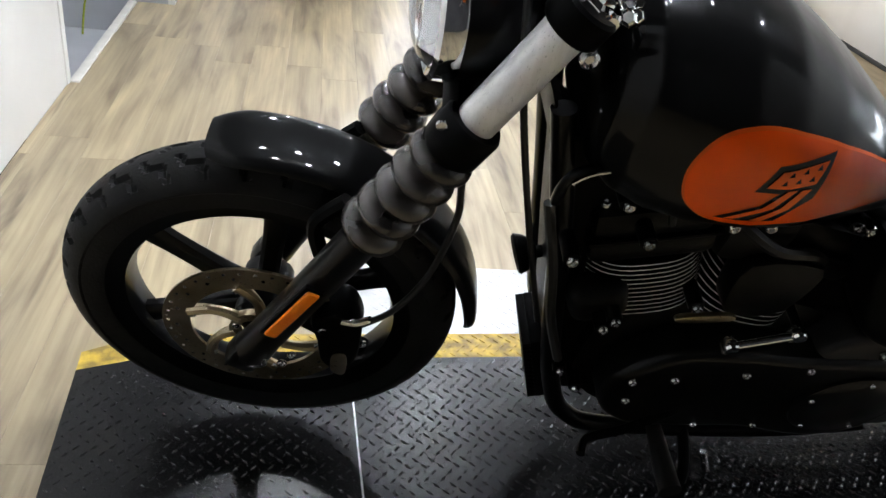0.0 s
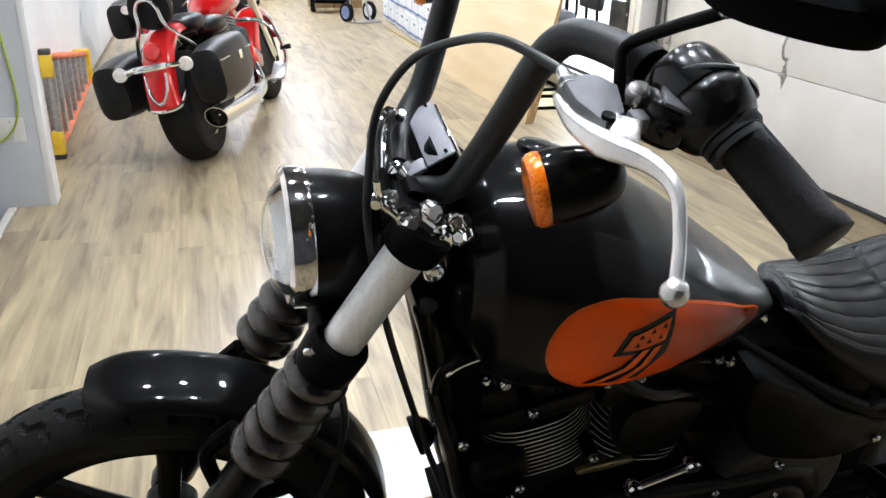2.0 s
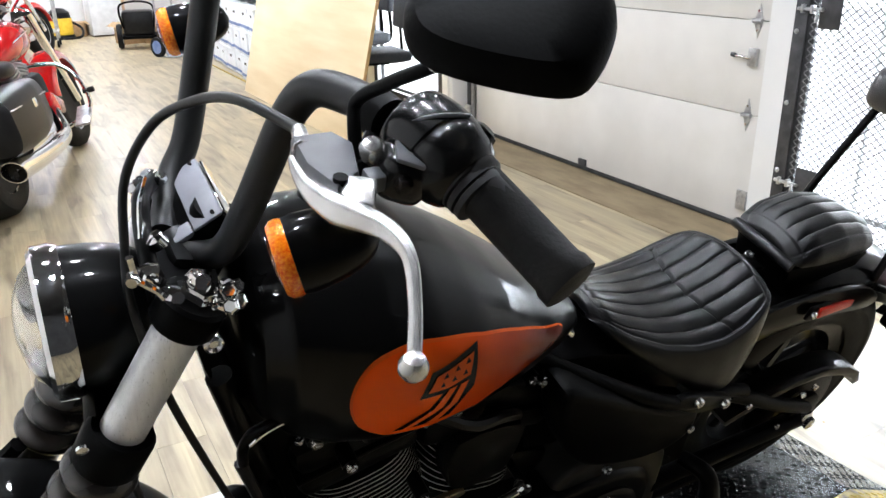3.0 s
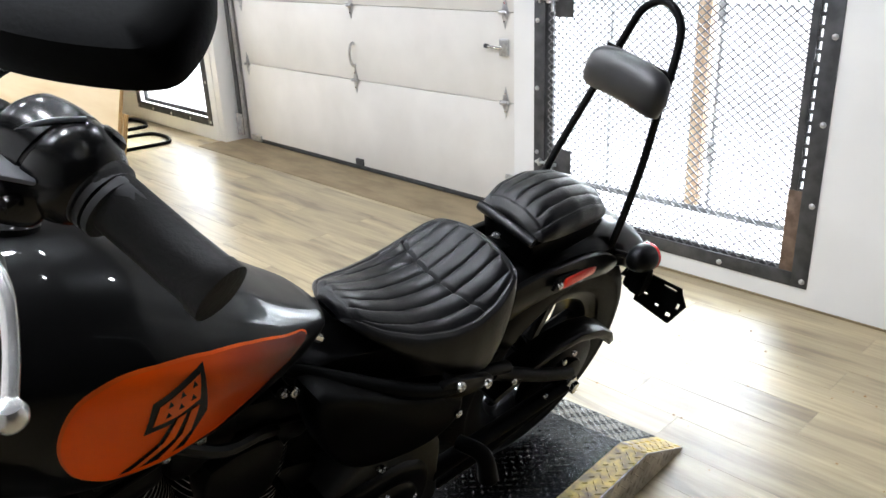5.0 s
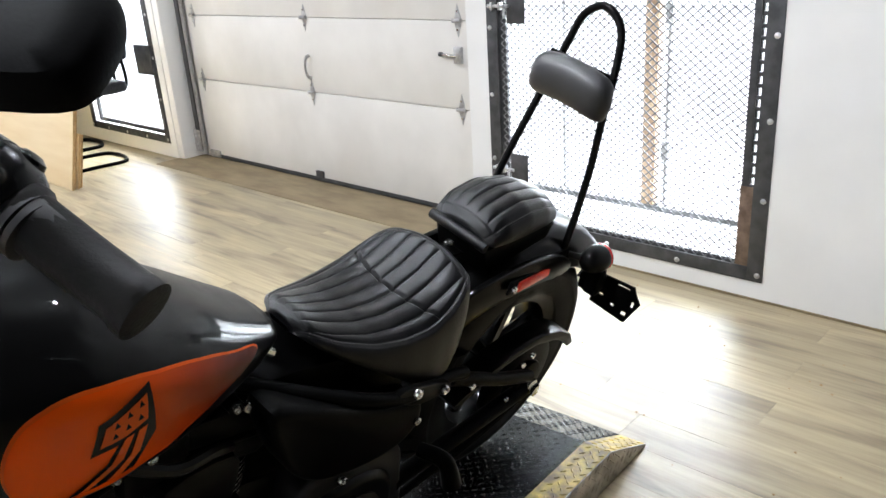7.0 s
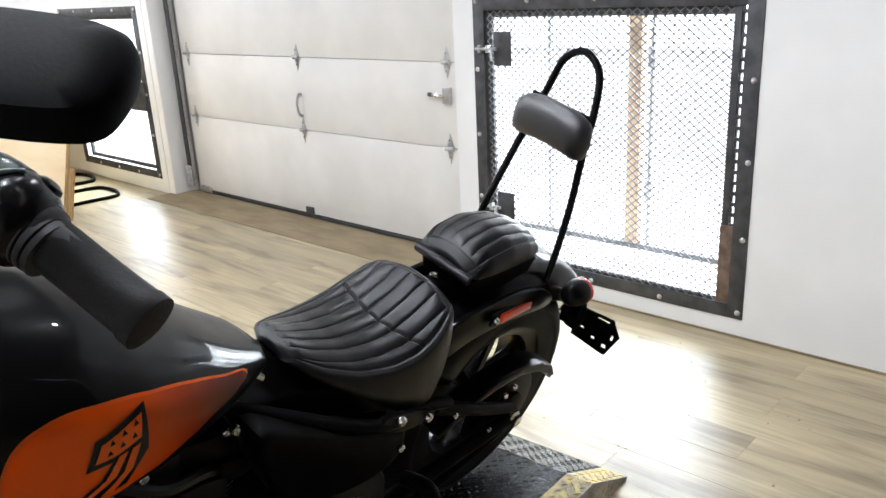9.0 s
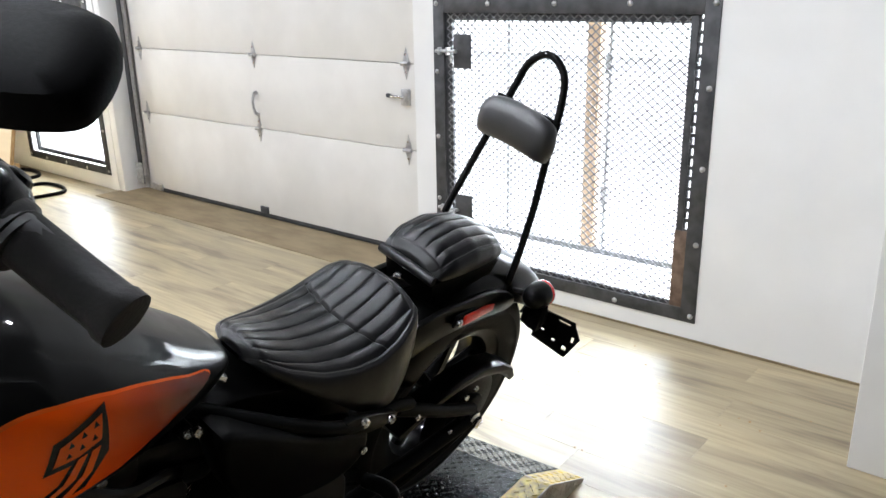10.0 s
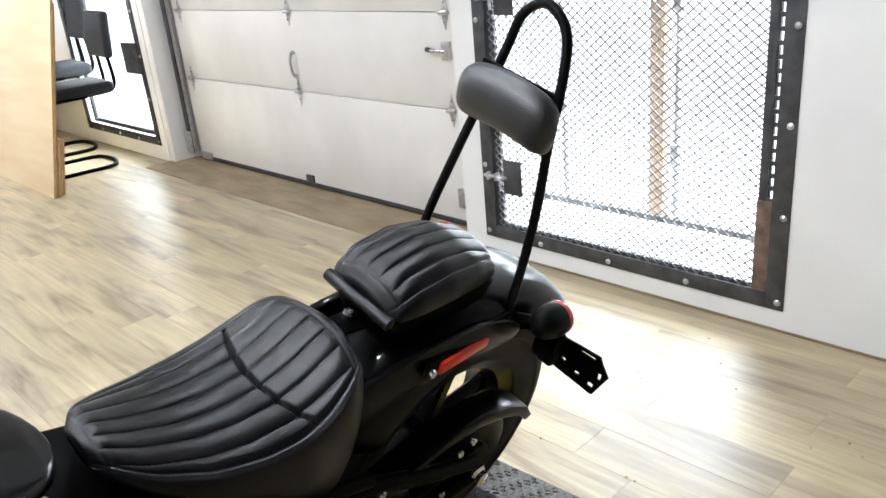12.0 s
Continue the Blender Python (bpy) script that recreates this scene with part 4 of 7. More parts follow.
# headlamp
HX, HZ, HR = -0.974, 0.974, 0.083
hm = axis_matrix((HX, 0.0, HZ), (1, 0, 0))
bowl = [(HR, 0.0)] + [(HR * math.cos(a) ** 0.42, 0.012 + 0.098 * math.sin(a)) for a in np.linspace(0, 1.5, 12)] + [(0.004, 0.111)]
hl = part("headlamp", lathe(bowl, hm, 40), gloss_black, bike, "gloss black headlamp bowl with chrome ring")
part("trim_ring", lathe([(HR - 0.010, -0.016), (HR - 0.002, -0.019), (HR + 0.004, -0.014), (HR + 0.005, 0.004), (HR + 0.002, 0.012), (HR - 0.004, 0.012), (HR - 0.010, -0.016)], hm, 48), chrome, hl, "chrome trim ring")
part("lamp_reflector", lathe([(HR - 0.011, -0.010), (HR - 0.022, 0.012), (0.035, 0.045), (0.012, 0.052)], hm, 36), reflector_silver, hl)
part("lamp_lens", lathe([(HR - 0.010, -0.012), (HR - 0.014, -0.021), (0.058, -0.031), (0.040, -0.039), (0.018, -0.044), (0.001, -0.045)], hm, 40), lamp_glass, hl, "clear domed lens")
part("headlamp_mount", rbox((-0.925, 0.0, 0.895), (0.05, 0.05, 0.05), 0.012, Matrix.Rotation(radians(20), 3, "Y")), satin_black, bike)
part("mount_bolt", lathe([(0.008, 0), (0.008, 0.006), (0.004, 0.008)], axis_matrix((-0.945, -0.035, 0.902), (0, -1, 0)), 6), bolt_steel, bike)
for s in (-1, 1):
    part("headlamp_bracket", tube([(-0.93, 0.05 * s, 0.90), (-0.955, 0.075 * s, 0.885), (-0.975, 0.088 * s, 0.845)], [0.016, 0.014, 0.018], 8), gloss_black, bike)
    part("bracket_bolt", lathe([(0.0065, 0), (0.0065, 0.004), (0.003, 0.005)], axis_matrix((-0.978, 0.125 * s, 0.905), (0, s, 0)), 12), bolt_steel, bike)

# bar clamp, gauge and cables
part("bar_riser", rbox((-0.842, 0.0, 1.044), (0.050, 0.11, 0.060), 0.012, Matrix.Rotation(radians(18), 3, "Y")), satin_black, bike, "black handlebar riser")
gm = Matrix.Rotation(radians(-32), 3, "Y")
GC = Vector((-0.807, 0.028, 1.072))
ga = part("gauge", rbox(GC, (0.052, 0.112, 0.046), 0.005, gm), satin_black, bike, "black digital gauge housing on the bar clamp")
part("gauge_top", rbox(GC + gm @ Vector((0.008, 0.0, 0.0245)), (0.036, 0.110, 0.005), 0.0025, gm), gauge_top, ga, "grey gauge top")
for y_, w_ in ((0.046, 0.018), (-0.044, 0.022)):
    part("gauge_lug", rbox(GC + gm @ Vector((-0.026, y_, 0.012)), (0.030, w_, 0.028), 0.003, gm), gauge_top, ga, "grey gauge lug")
    part("gauge_screw", lathe([(0.004, 0), (0.004, 0.001), (0.002, 0.001)], axis_matrix(GC + gm @ Vector((0.018, y_ * 1.08, 0.0265)), (0, 0, 1)), 10), decal_black, ga)
part("gauge_screen", rbox(GC + gm @ Vector((0.0275, 0.0, 0.006)), (0.005, 0.100, 0.034), 0.002, gm), mirror_glass, ga, "glossy gauge screen")
part("brake_hose", tube([(-0.852, 0.064, 1.098), (-0.872, 0.020, 1.108), (-0.882, -0.035, 1.100), (-0.882, -0.075, 1.078), (-0.868, -0.100, 1.040)], 0.0095, 12), gloss_black, bike, "thick gloss black hose")
# thin chrome strip drawing the bright highlights along the gloss hose
part("hose_trim", tube([(-0.862, 0.048, 1.112), (-0.877, 0.000, 1.116), (-0.886, -0.045, 1.104)], 0.0028, 6), chrome, bike)
for pp, dd, rr_, hh in (((-0.850, 0.072, 1.092), (-0.6, 0.2, 0.8), 0.011, 0.014), ((-0.862, 0.056, 1.100), (-0.4, -0.4, 0.8), 0.008, 0.014), ((-0.846, 0.052, 1.104), (0.2, -0.3, 0.9), 0.007, 0.012)):
    part("hose_fitting", lathe([(rr_, 0), (rr_, hh * 0.6), (rr_ * 0.6, hh), (rr_ * 0.25, hh)], axis_matrix(pp, dd), 7), chrome, bike, "chrome hose fitting")
part("clamp_casting", rbox((-0.842, -0.104, 1.050), (0.050, 0.026, 0.018), 0.005, Matrix.Rotation(radians(24), 3, "Y") @ Matrix.Rotation(radians(18), 3, "Z")), lever_alloy, bike, "cast alloy clamp")
for k in range(5):
    part("clamp_nut", lathe([(0.009, 0), (0.009, 0.008), (0.006, 0.012), (0.002, 0.012)], axis_matrix((-0.818 + 0.010 * (k % 2), -0.100 - 0.009 * k, 1.068 + 0.004 * (k % 3)), (0.3 - 0.2 * k, -0.6, 0.7)), 6), chrome, bike, "chrome nut")
for s in (-0.05, 0.045):
    part("riser_bolt", lathe([(0.010, 0), (0.010, 0.012), (0.004, 0.014)], axis_matrix((-0.868, s, 1.098), (-0.5, 0, 0.8)), 10), chrome, bike)
for i, (pp, dd, rr_, hh) in enumerate([((-0.885, -0.075, 1.085), (0, -1, 0.2), 0.012, 0.018), ((-0.872, -0.10, 1.075), (0.2, -1, 0.4), 0.010, 0.022), ((-0.845, -0.095, 1.080), (0.3, -0.9, 0.5), 0.013, 0.016),
                                      ((-0.90, -0.09, 1.10), (-0.4, -1, 0.2), 0.008, 0.02), ((-0.83, -0.115, 1.055), (0.1, -1, 0.1), 0.012, 0.010)]):
    part("clamp_fitting", lathe([(rr_, 0), (rr_, hh * 0.7), (rr_ * 0.7, hh), (rr_ * 0.3, hh)], axis_matrix(pp, dd), 8), chrome, bike, "chrome fitting")
part("wire_clip", tube([(-0.905, -0.095, 1.125), (-0.90, -0.10, 1.10), (-0.882, -0.11, 1.085), (-0.872, -0.11, 1.055)], 0.004, 8), chrome, bike)
part("fork_lock", lathe([(0.011, 0), (0.011, 0.006), (0.008, 0.008), (0.005, 0.004)], axis_matrix((-0.835, -0.115, 1.006), (0, -1, 0.1)), 16), bolt_steel, bike, "round steel lock")

# handlebar; what belongs to the bar's other half is turned with the fork
MIRROR = Matrix.Translation((-0.023, 0, 0)) @ STEER @ Matrix.Diagonal((1, -1, 1, 1)) @ STEER.inverted()


def other_side(ob):
    """Carries a part and its pieces over to the right half of the bar."""
    for o in [ob] + list(ob.children_recursive):
        o.data.transform(MIRROR)
        o.data.flip_normals()
    return ob


LEFT_BAR = [(-0.846, 0.0, 1.066), (-0.834, -0.030, 1.061), (-0.806, -0.056, 1.080), (-0.788, -0.073, 1.134), (-0.774, -0.094, 1.202), (-0.760, -0.106, 1.258), (-0.749, -0.119, 1.291),
            (-0.739, -0.136, 1.307), (-0.728, -0.162, 1.314), (-0.719, -0.192, 1.319), (-0.709, -0.240, 1.325), (-0.696, -0.312, 1.329), (-0.655, -0.405, 1.294)]
for s in (-1, 1):
    hb = part("handlebar", tube(LEFT_BAR if s < 0 else [(-0.834, 0.0, 1.068), (-0.830, -0.050, 1.074), (-0.822, -0.090, 1.096), (-0.806, -0.115, 1.122), (-0.795, -0.135, 1.164), (-0.782, -0.150, 1.230), (-0.771, -0.165, 1.288), (-0.761, -0.178, 1.318), (-0.746, -0.195, 1.337),
                                 (-0.732, -0.225, 1.344), (-0.716, -0.270, 1.342), (-0.695, -0.330, 1.330), (-0.664, -0.412, 1.306)], 0.0165, 16), bar_black, bike, "black fat handlebar")
    ga_, gb_ = Vector((-0.694, -0.311, 1.325)), Vector((-0.660, -0.416, 1.293))
    gl = (gb_ - ga_).length
    gp = part("grip", lathe([(0.018, 0), (0.0235, 0.002), (0.0235, 0.012), (0.0205, 0.016), (0.0205, gl - 0.016), (0.0225, gl - 0.012), (0.0225, gl - 0.002), (0.017, gl)], axis_matrix(ga_, gb_ - ga_), 24), grip_rubber, bike, "worn black rubber grip")
    if s > 0:
        other_side(hb)
        other_side(gp)
gd = (gb_ - ga_).normalized()
ctrl = Vector((-0.704, -0.288, 1.330))
hm_ = axis_matrix(ctrl, gd)
barrel = [(0.019, -0.040), (0.026, -0.039), (0.0305, -0.035), (0.0335, -0.026), (0.0355, -0.014), (0.0362, -0.0035), (0.0348, -0.0022), (0.0348, -0.0008), (0.0362, 0.0005), (0.0358, 0.010), (0.0335, 0.020), (0.0295, 0.028), (0.0250, 0.032), (0.0205, 0.033)]
sw = part("switch_housing", lathe(barrel, hm_, 36), control_black, bike, "glossy black rounded switch housing", 50)
part("thumb_pod", rbox(ctrl + Vector((-0.028, 0.004, -0.010)), (0.040, 0.056, 0.040), 0.013, Matrix.Rotation(radians(-22), 3, "Z") @ Matrix.Rotation(radians(16), 3, "Y"), seg=4), control_black, sw, "rounded thumb switch pod")
part("pod_bezel", rbox(ctrl + Vector((-0.032, -0.012, 0.0105)), (0.022, 0.026, 0.004), 0.0018, Matrix.Rotation(radians(-22), 3, "Z") @ Matrix.Rotation(radians(16), 3, "Y")), gauge_face, sw, "grey switch bezel")
part("housing_seam", tube([ctrl + Vector(q) for q in ((-0.036, 0.016, 0.010), (-0.026, 0.004, 0.027), (-0.008, -0.006, 0.036), (0.014, -0.008, 0.034))], 0.0018, 6), gauge_face, sw)
part("housing_cap", lathe([(0.001, 0.0045), (0.006, 0.004), (0.011, 0.001), (0.012, -0.003)], axis_matrix(ctrl + gd * 0.012 + Vector((0.027, 0.004, 0.021)), (0.75, 0.1, 0.65)), 16), control_black, sw)
for k in range(3):
    part("clamp_ring", lathe([(0.021, -0.004), (0.0245 - 0.0006 * k, -0.003), (0.0245 - 0.0006 * k, 0.002), (0.021, 0.003)], axis_matrix(ctrl + gd * (0.032 + 0.007 * k), gd), 24), bar_black, sw)
for k, o in enumerate(((0.004, -0.012, -0.033), (0.020, -0.020, -0.024))):
    part("housing_screw", lathe([(0.0035, 0), (0.0035, 0.003), (0.0015, 0.003)], axis_matrix(ctrl + Vector(o), (0.1, -0.5, -0.8)), 8), bolt_steel, sw)
part("perch_knob", lathe([(0.007, -0.009), (0.0095, -0.006), (0.0095, 0.004), (0.0065, 0.008), (0.001, 0.009)], axis_matrix((-0.754, -0.276, 1.333), (-0.3, -0.3, 0.9)), 14), lever_alloy, sw, "alloy knob")
part("switch_key", rbox((-0.761, -0.297, 1.322), (0.014, 0.016, 0.014), 0.003), gauge_face, sw, "square grey switch")
part("switch_button", rbox(ctrl + Vector((-0.040, -0.022, -0.006)), (0.012, 0.014, 0.014), 0.004), decal_black, sw)
perch = part("lever_perch", prism([(-0.801, -0.236), (-0.771, -0.240), (-0.762, -0.260), (-0.772, -0.296), (-0.793, -0.308), (-0.803, -0.272)], 1.305, 1.331, 0.005, to=lambda a, b, h: (a, b, h + 0.10 * (a + 0.78))), gauge_face, bike, "grey lever perch")
part("perch_clamp", lathe([(0.017, -0.010), (0.0195, -0.009), (0.0195, 0.009), (0.017, 0.010)], axis_matrix((-0.722, -0.228, 1.328), (0.2, -0.97, 0.03)), 18), satin_black, bike)
part("cable_adjuster", rod((-0.796, -0.250, 1.322), (-0.784, -0.207, 1.313), 0.0085, 0.0060, 10), lever_alloy, bike)
part("clutch_cable", tube([(-0.783, -0.209, 1.313), (-0.812, -0.141, 1.307), (-0.831, -0.074, 1.272), (-0.860, -0.021, 1.222), (-0.890, -0.016, 1.162), (-0.902, -0.045, 1.102), (-0.905, -0.075, 1.038), (-0.879, -0.098, 0.905), (-0.821, -0.104, 0.702), (-0.754, -0.111, 0.489)], 0.0049, 10), cable_black, bike, "black clutch cable")
part("clutch_lever", tube([(-0.800, -0.240, 1.310), (-0.804, -0.282, 1.314), (-0.797, -0.320, 1.320), (-0.781, -0.357, 1.328), (-0.777, -0.386, 1.327), (-0.785, -0.416, 1.313), (-0.796, -0.441, 1.300)], [0.0050, 0.0080, 0.0110, 0.0078, 0.0054, 0.0048, 0.0050], 12, flat=0.75), lever_alloy, bike, "polished alloy clutch lever")
part("lever_ball", lathe([(0.001, -0.0095), (0.006, -0.008), (0.0092, -0.0035), (0.0095, 0.0015), (0.0066, 0.0075), (0.001, 0.0095)], axis_matrix((-0.799, -0.447, 1.296), (0, 0, 1)), 18), lever_alloy, bike)
part("lever_pivot", rod((-0.789, -0.300, 1.304), (-0.788, -0.300, 1.3315), 0.0055, seg=12), satin_black, bike)
part("lever_knuckle", rbox((-0.779, -0.312, 1.322), (0.024, 0.030, 0.013), 0.0035, Matrix.Rotation(radians(-28), 3, "Z") @ Matrix.Rotation(radians(8), 3, "X"), seg=3), lever_alloy, bike, "polished lever knuckle")
other_side(part("lever_perch", rbox((-0.77, -0.285, 1.335), (0.06, 0.04, 0.03), 0.008), satin_black, bike))
other_side(part("brake_lever", tube([(-0.80, -0.29, 1.33), (-0.77, -0.37, 1.33), (-0.775, -0.44, 1.295)], [0.009, 0.008, 0.006], 10), lever_alloy, bike))

# mirrors
def mirror(s):
    """An oval mirror whose glass looks back at the rider."""
    c = Vector((-0.702, 0.329 * s, 1.451))
    flat_side = Vector((0.594, 0.804 * s, 0))
    level = Vector((0.804, -0.594 * s, 0))
    rise = Vector((0, 0, math.cos(1.155))) + level * math.sin(1.155)
    side = flat_side * math.cos(0.114) + rise * math.sin(0.114)
    up = rise * math.cos(0.114) - flat_side * math.sin(0.114)
    n = level * math.cos(1.155) - Vector((0, 0, math.sin(1.155)))
    outline = round_poly([(-0.066, 0.030), (-0.040, 0.050), (0.045, 0.052), (0.070, 0.030), (0.072, -0.018), (0.052, -0.045), (-0.030, -0.048), (-0.062, -0.022)], 5)
    outline = [(a * 0.942, b * 0.914) for a, b in outline]
    rings = []
    for off, k in ((-0.018, 0.55), (-0.014, 0.86), (-0.006, 0.97), (0.004, 1.0), (0.010, 0.99), (0.010, 0.93)):
        rings.append([c + side * a * k + up * b * k + n * off for a, b in outline])
    mi = part("mirror", ring_mesh(bm_new(), rings), mirror_black, bike, "black oval mirror")
    bm = bm_new()
    bm.faces.new([bm.verts.new(c + side * a * 0.93 + up * b * 0.93 + n * 0.0108) for a, b in outline])
    part("mirror_glass", bm, mirror_glass, mi)
    part("mirror_stem", tube([(-0.760, 0.266 * s, 1.318), (-0.757, 0.248 * s, 1.338), (-0.752, 0.240 * s, 1.354), (-0.748, 0.285 * s, 1.392), (-0.740, 0.325 * s, 1.424), (-0.722, 0.333 * s, 1.444)], [0.0055, 0.0052, 0.0052, 0.0048, 0.0065], 10), satin_black, mi)
    part("stem_ball", lathe([(0.001, -0.006), (0.005, -0.003), (0.006, 0), (0.005, 0.003), (0.001, 0.006)], axis_matrix(Vector((-0.742, 0.326 * s, 1.424)), n), 14), bolt_steel, mi)
    return mi


mirror(-1)
other_side(mirror(-1))


# turn signals
def turn_signal(c, d, r, length, lens, label, stem=None):
    d = Vector(d).normalized()
    m = axis_matrix(c, d)
    body = [(r * 0.96, 0.004)] + [(r * math.cos(a) ** 0.7, 0.006 + length * math.sin(a)) for a in np.linspace(0.1, 1.48, 9)] + [(0.002, length + 0.007)]
    b = part("turn_signal", lathe(body, m, 26), gloss_black, bike, label)
    part("signal_lens", lathe([(r * 0.97, 0.005), (r, 0.001), (r * 0.98, -0.004), (r * 0.88, -0.008), (r * 0.4, -0.011), (0.001, -0.0115)], m, 26), lens, b, "moulded lens")
    if stem:
        part("signal_stem", tube([Vector(c) + d * length * 0.5, stem], 0.008, 10), gloss_black, b)
    return b


turn_signal((-0.814, -0.271, 1.242), (1, -0.14, 0.30), 0.032, 0.066, amber_lens, "black bullet turn signal with amber lens", (-0.735, -0.240, 1.322))
turn_signal((-0.790, 0.225, 1.198), (1, -0.12, 0.25), 0.0295, 0.066, amber_lens, "black bullet turn signal with amber lens", (-0.745, 0.215, 1.29))

# tank
TANK = [(-0.795, 0.975, 0.895, 0.035), (-0.790, 1.005, 0.850, 0.075), (-0.775, 1.030, 0.815, 0.108), (-0.745, 1.048, 0.792, 0.136), (-0.700, 1.055, 0.776, 0.157), (-0.640, 1.050, 0.768, 0.169), (-0.570, 1.028, 0.766, 0.171),
        (-0.500, 0.992, 0.770, 0.164), (-0.430, 0.948, 0.779, 0.147), (-0.370, 0.905, 0.788, 0.126), (-0.315, 0.864, 0.796, 0.102), (-0.275, 0.836, 0.800, 0.080), (-0.254, 0.822, 0.799, 0.064), (-0.243, 0.813, 0.800, 0.046), (-0.236, 0.808, 0.801, 0.026), (-0.233, 0.805, 0.802, 0.006)]
TU = [r[0] for r in TANK]
TP, TL = 0.86, 0.50            # roundness of the upper and lower half


def tank_section(u):
    return tuple(float(np.interp(u, TU, [r[k] for r in TANK])) for k in (1, 2, 3))


def tank_side(u, w):
    wt, wb, h = tank_section(u)
    wm = wb + (wt - wb) * 0.42
    s = (w - wm) / (wt - wm) if w > wm else (wm - w) / (wm - wb)
    s = min(abs(s), 0.995)
    tp = TP if w > wm else TL
    return h * (1 - s ** (2 / tp)) ** (tp / 2)


def tank_body():
    us = np.concatenate([np.linspace(-0.795, -0.745, 12), np.linspace(-0.74, -0.26, 48), np.linspace(-0.256, -0.233, 9)])
    rings = []
    for u in us:
        wt, wb, h = tank_section(u)
        wm = wb + (wt - wb) * 0.42
        row = []
        for a in np.linspace(0, 2 * math.pi, 56, endpoint=False):
            c, s = math.cos(a), math.sin(a)
            tp = TP if s > 0 else TL
            v = h * math.copysign(abs(c) ** tp, c)
            w = wm + ((wt - wm) if s > 0 else (wm - wb)) * math.copysign(abs(s) ** tp, s)
            row.append((u, v, w))
        rings.append(row)
    return part("fuel_tank", ring_mesh(bm_new(), rings), tank_black, bike, "gloss black teardrop fuel tank", 60)


tank = tank_body()


def on_tank(poly, off, name, material, label="", side=-1, cell=0.012):
    """A thin panel that follows the tank's flank inside an outline in (x, z)."""
    us, ws = [p[0] for p in poly], [p[1] for p in poly]

    def inside(a, b):
        hit = False
        n = len(poly)
        for i in range(n):
            (x1, y1), (x2, y2) = poly[i], poly[(i + 1) % n]
            if (y1 > b) != (y2 > b) and a < (x2 - x1) * (b - y1) / (y2 - y1) + x1:
                hit = not hit
        return hit
    bm = bm_new()
    vs = [bm.verts.new((u, 0, w)) for u, w in poly]
    bm.faces.new(vs)
    u = min(us) + cell / 2
    while u < max(us):
        g = bm.verts[:] + bm.edges[:] + bm.faces[:]
        bmesh.ops.bisect_plane(bm, geom=g, plane_co=(u, 0, 0), plane_no=(1, 0, 0))
        u += cell
    w = min(ws) + cell / 2
    while w < max(ws):
        g = bm.verts[:] + bm.edges[:] + bm.faces[:]
        bmesh.ops.bisect_plane(bm, geom=g, plane_co=(0, 0, w), plane_no=(0, 0, 1))
        w += cell
    bmesh.ops.triangulate(bm, faces=bm.faces)
    for q in bm.verts:
        q.co.y = side * (tank_side(q.co.x, q.co.z) + off)
    return part(name, bm, material, tank, label, 80)


BADGE = round_poly([(-0.685, 0.886), (-0.682, 0.920), (-0.665, 0.948), (-0.635, 0.962), (-0.590, 0.961), (-0.530, 0.946), (-0.475, 0.926), (-0.425, 0.904), (-0.365, 0.872), (-0.318, 0.846), (-0.350, 0.842), (-0.420, 0.838), (-0.500, 0.824), (-0.560, 0.816), (-0.605, 0.816), (-0.642, 0.826), (-0.672, 0.850)], 4)


def grow(poly, d):
    cx, cz = sum(p[0] for p in poly) / len(poly), sum(p[1] for p in poly) / len(poly)
    return [(cx + (a - cx) * (1 + d / 0.17), cz + (b - cz) * (1 + d / 0.075)) for a, b in poly]


for sd in (-1, 1):
    on_tank(grow(BADGE, 0.003), 0.0008, "tank_stripe", orange_rim, "light orange pinstripe", sd)
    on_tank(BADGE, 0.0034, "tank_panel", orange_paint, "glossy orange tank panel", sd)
    on_tank([(-0.515, 0.937), (-0.586, 0.922), (-0.600, 0.881), (-0.567, 0.881), (-0.582, 0.857), (-0.630, 0.8300), (-0.596, 0.8265), (-0.548, 0.829), (-0.517, 0.872)], 0.0046, "tank_emblem", decal_black, "black striped emblem", sd, 0.010)
    on_tank([(-0.522, 0.928), (-0.579, 0.915), (-0.589, 0.890), (-0.556, 0.890), (-0.527, 0.897)], 0.0058, "emblem_stripe", orange_rim, "", sd, 0.010)
    on_tank([(-0.558, 0.886), (-0.546, 0.887), (-0.562, 0.855), (-0.604, 0.830), (-0.617, 0.8305), (-0.577, 0.855)], 0.0058, "emblem_stripe", orange_rim, "", sd, 0.010)
    on_tank([(-0.540, 0.887), (-0.528, 0.889), (-0.540, 0.853), (-0.566, 0.830), (-0.583, 0.830), (-0.552, 0.855)], 0.0058, "emblem_stripe", orange_rim, "", sd, 0.010)
    for a, b in ((-0.532, 0.920), (-0.549, 0.916), (-0.566, 0.912), (-0.536, 0.905), (-0.553, 0.902), (-0.570, 0.899)):
        on_tank([(a - 0.004, b - 0.003), (a, b + 0.005), (a + 0.004, b - 0.003)], 0.0066, "emblem_mark", decal_black, "", sd, 0.02)
part("fuel_cap", lathe([(0.036, -0.004), (0.036, 0.006), (0.030, 0.011), (0.012, 0.013), (0.001, 0.013)], axis_matrix((-0.645, 0.055, 1.040), (0.25, 0.30, 1)), 30), gloss_black, tank, "gloss black fuel cap")


# seats
def rib(x):
    """Height of a stitched roll across x, one roll to each unit."""
    return abs(math.sin(math.pi * x)) ** 0.32


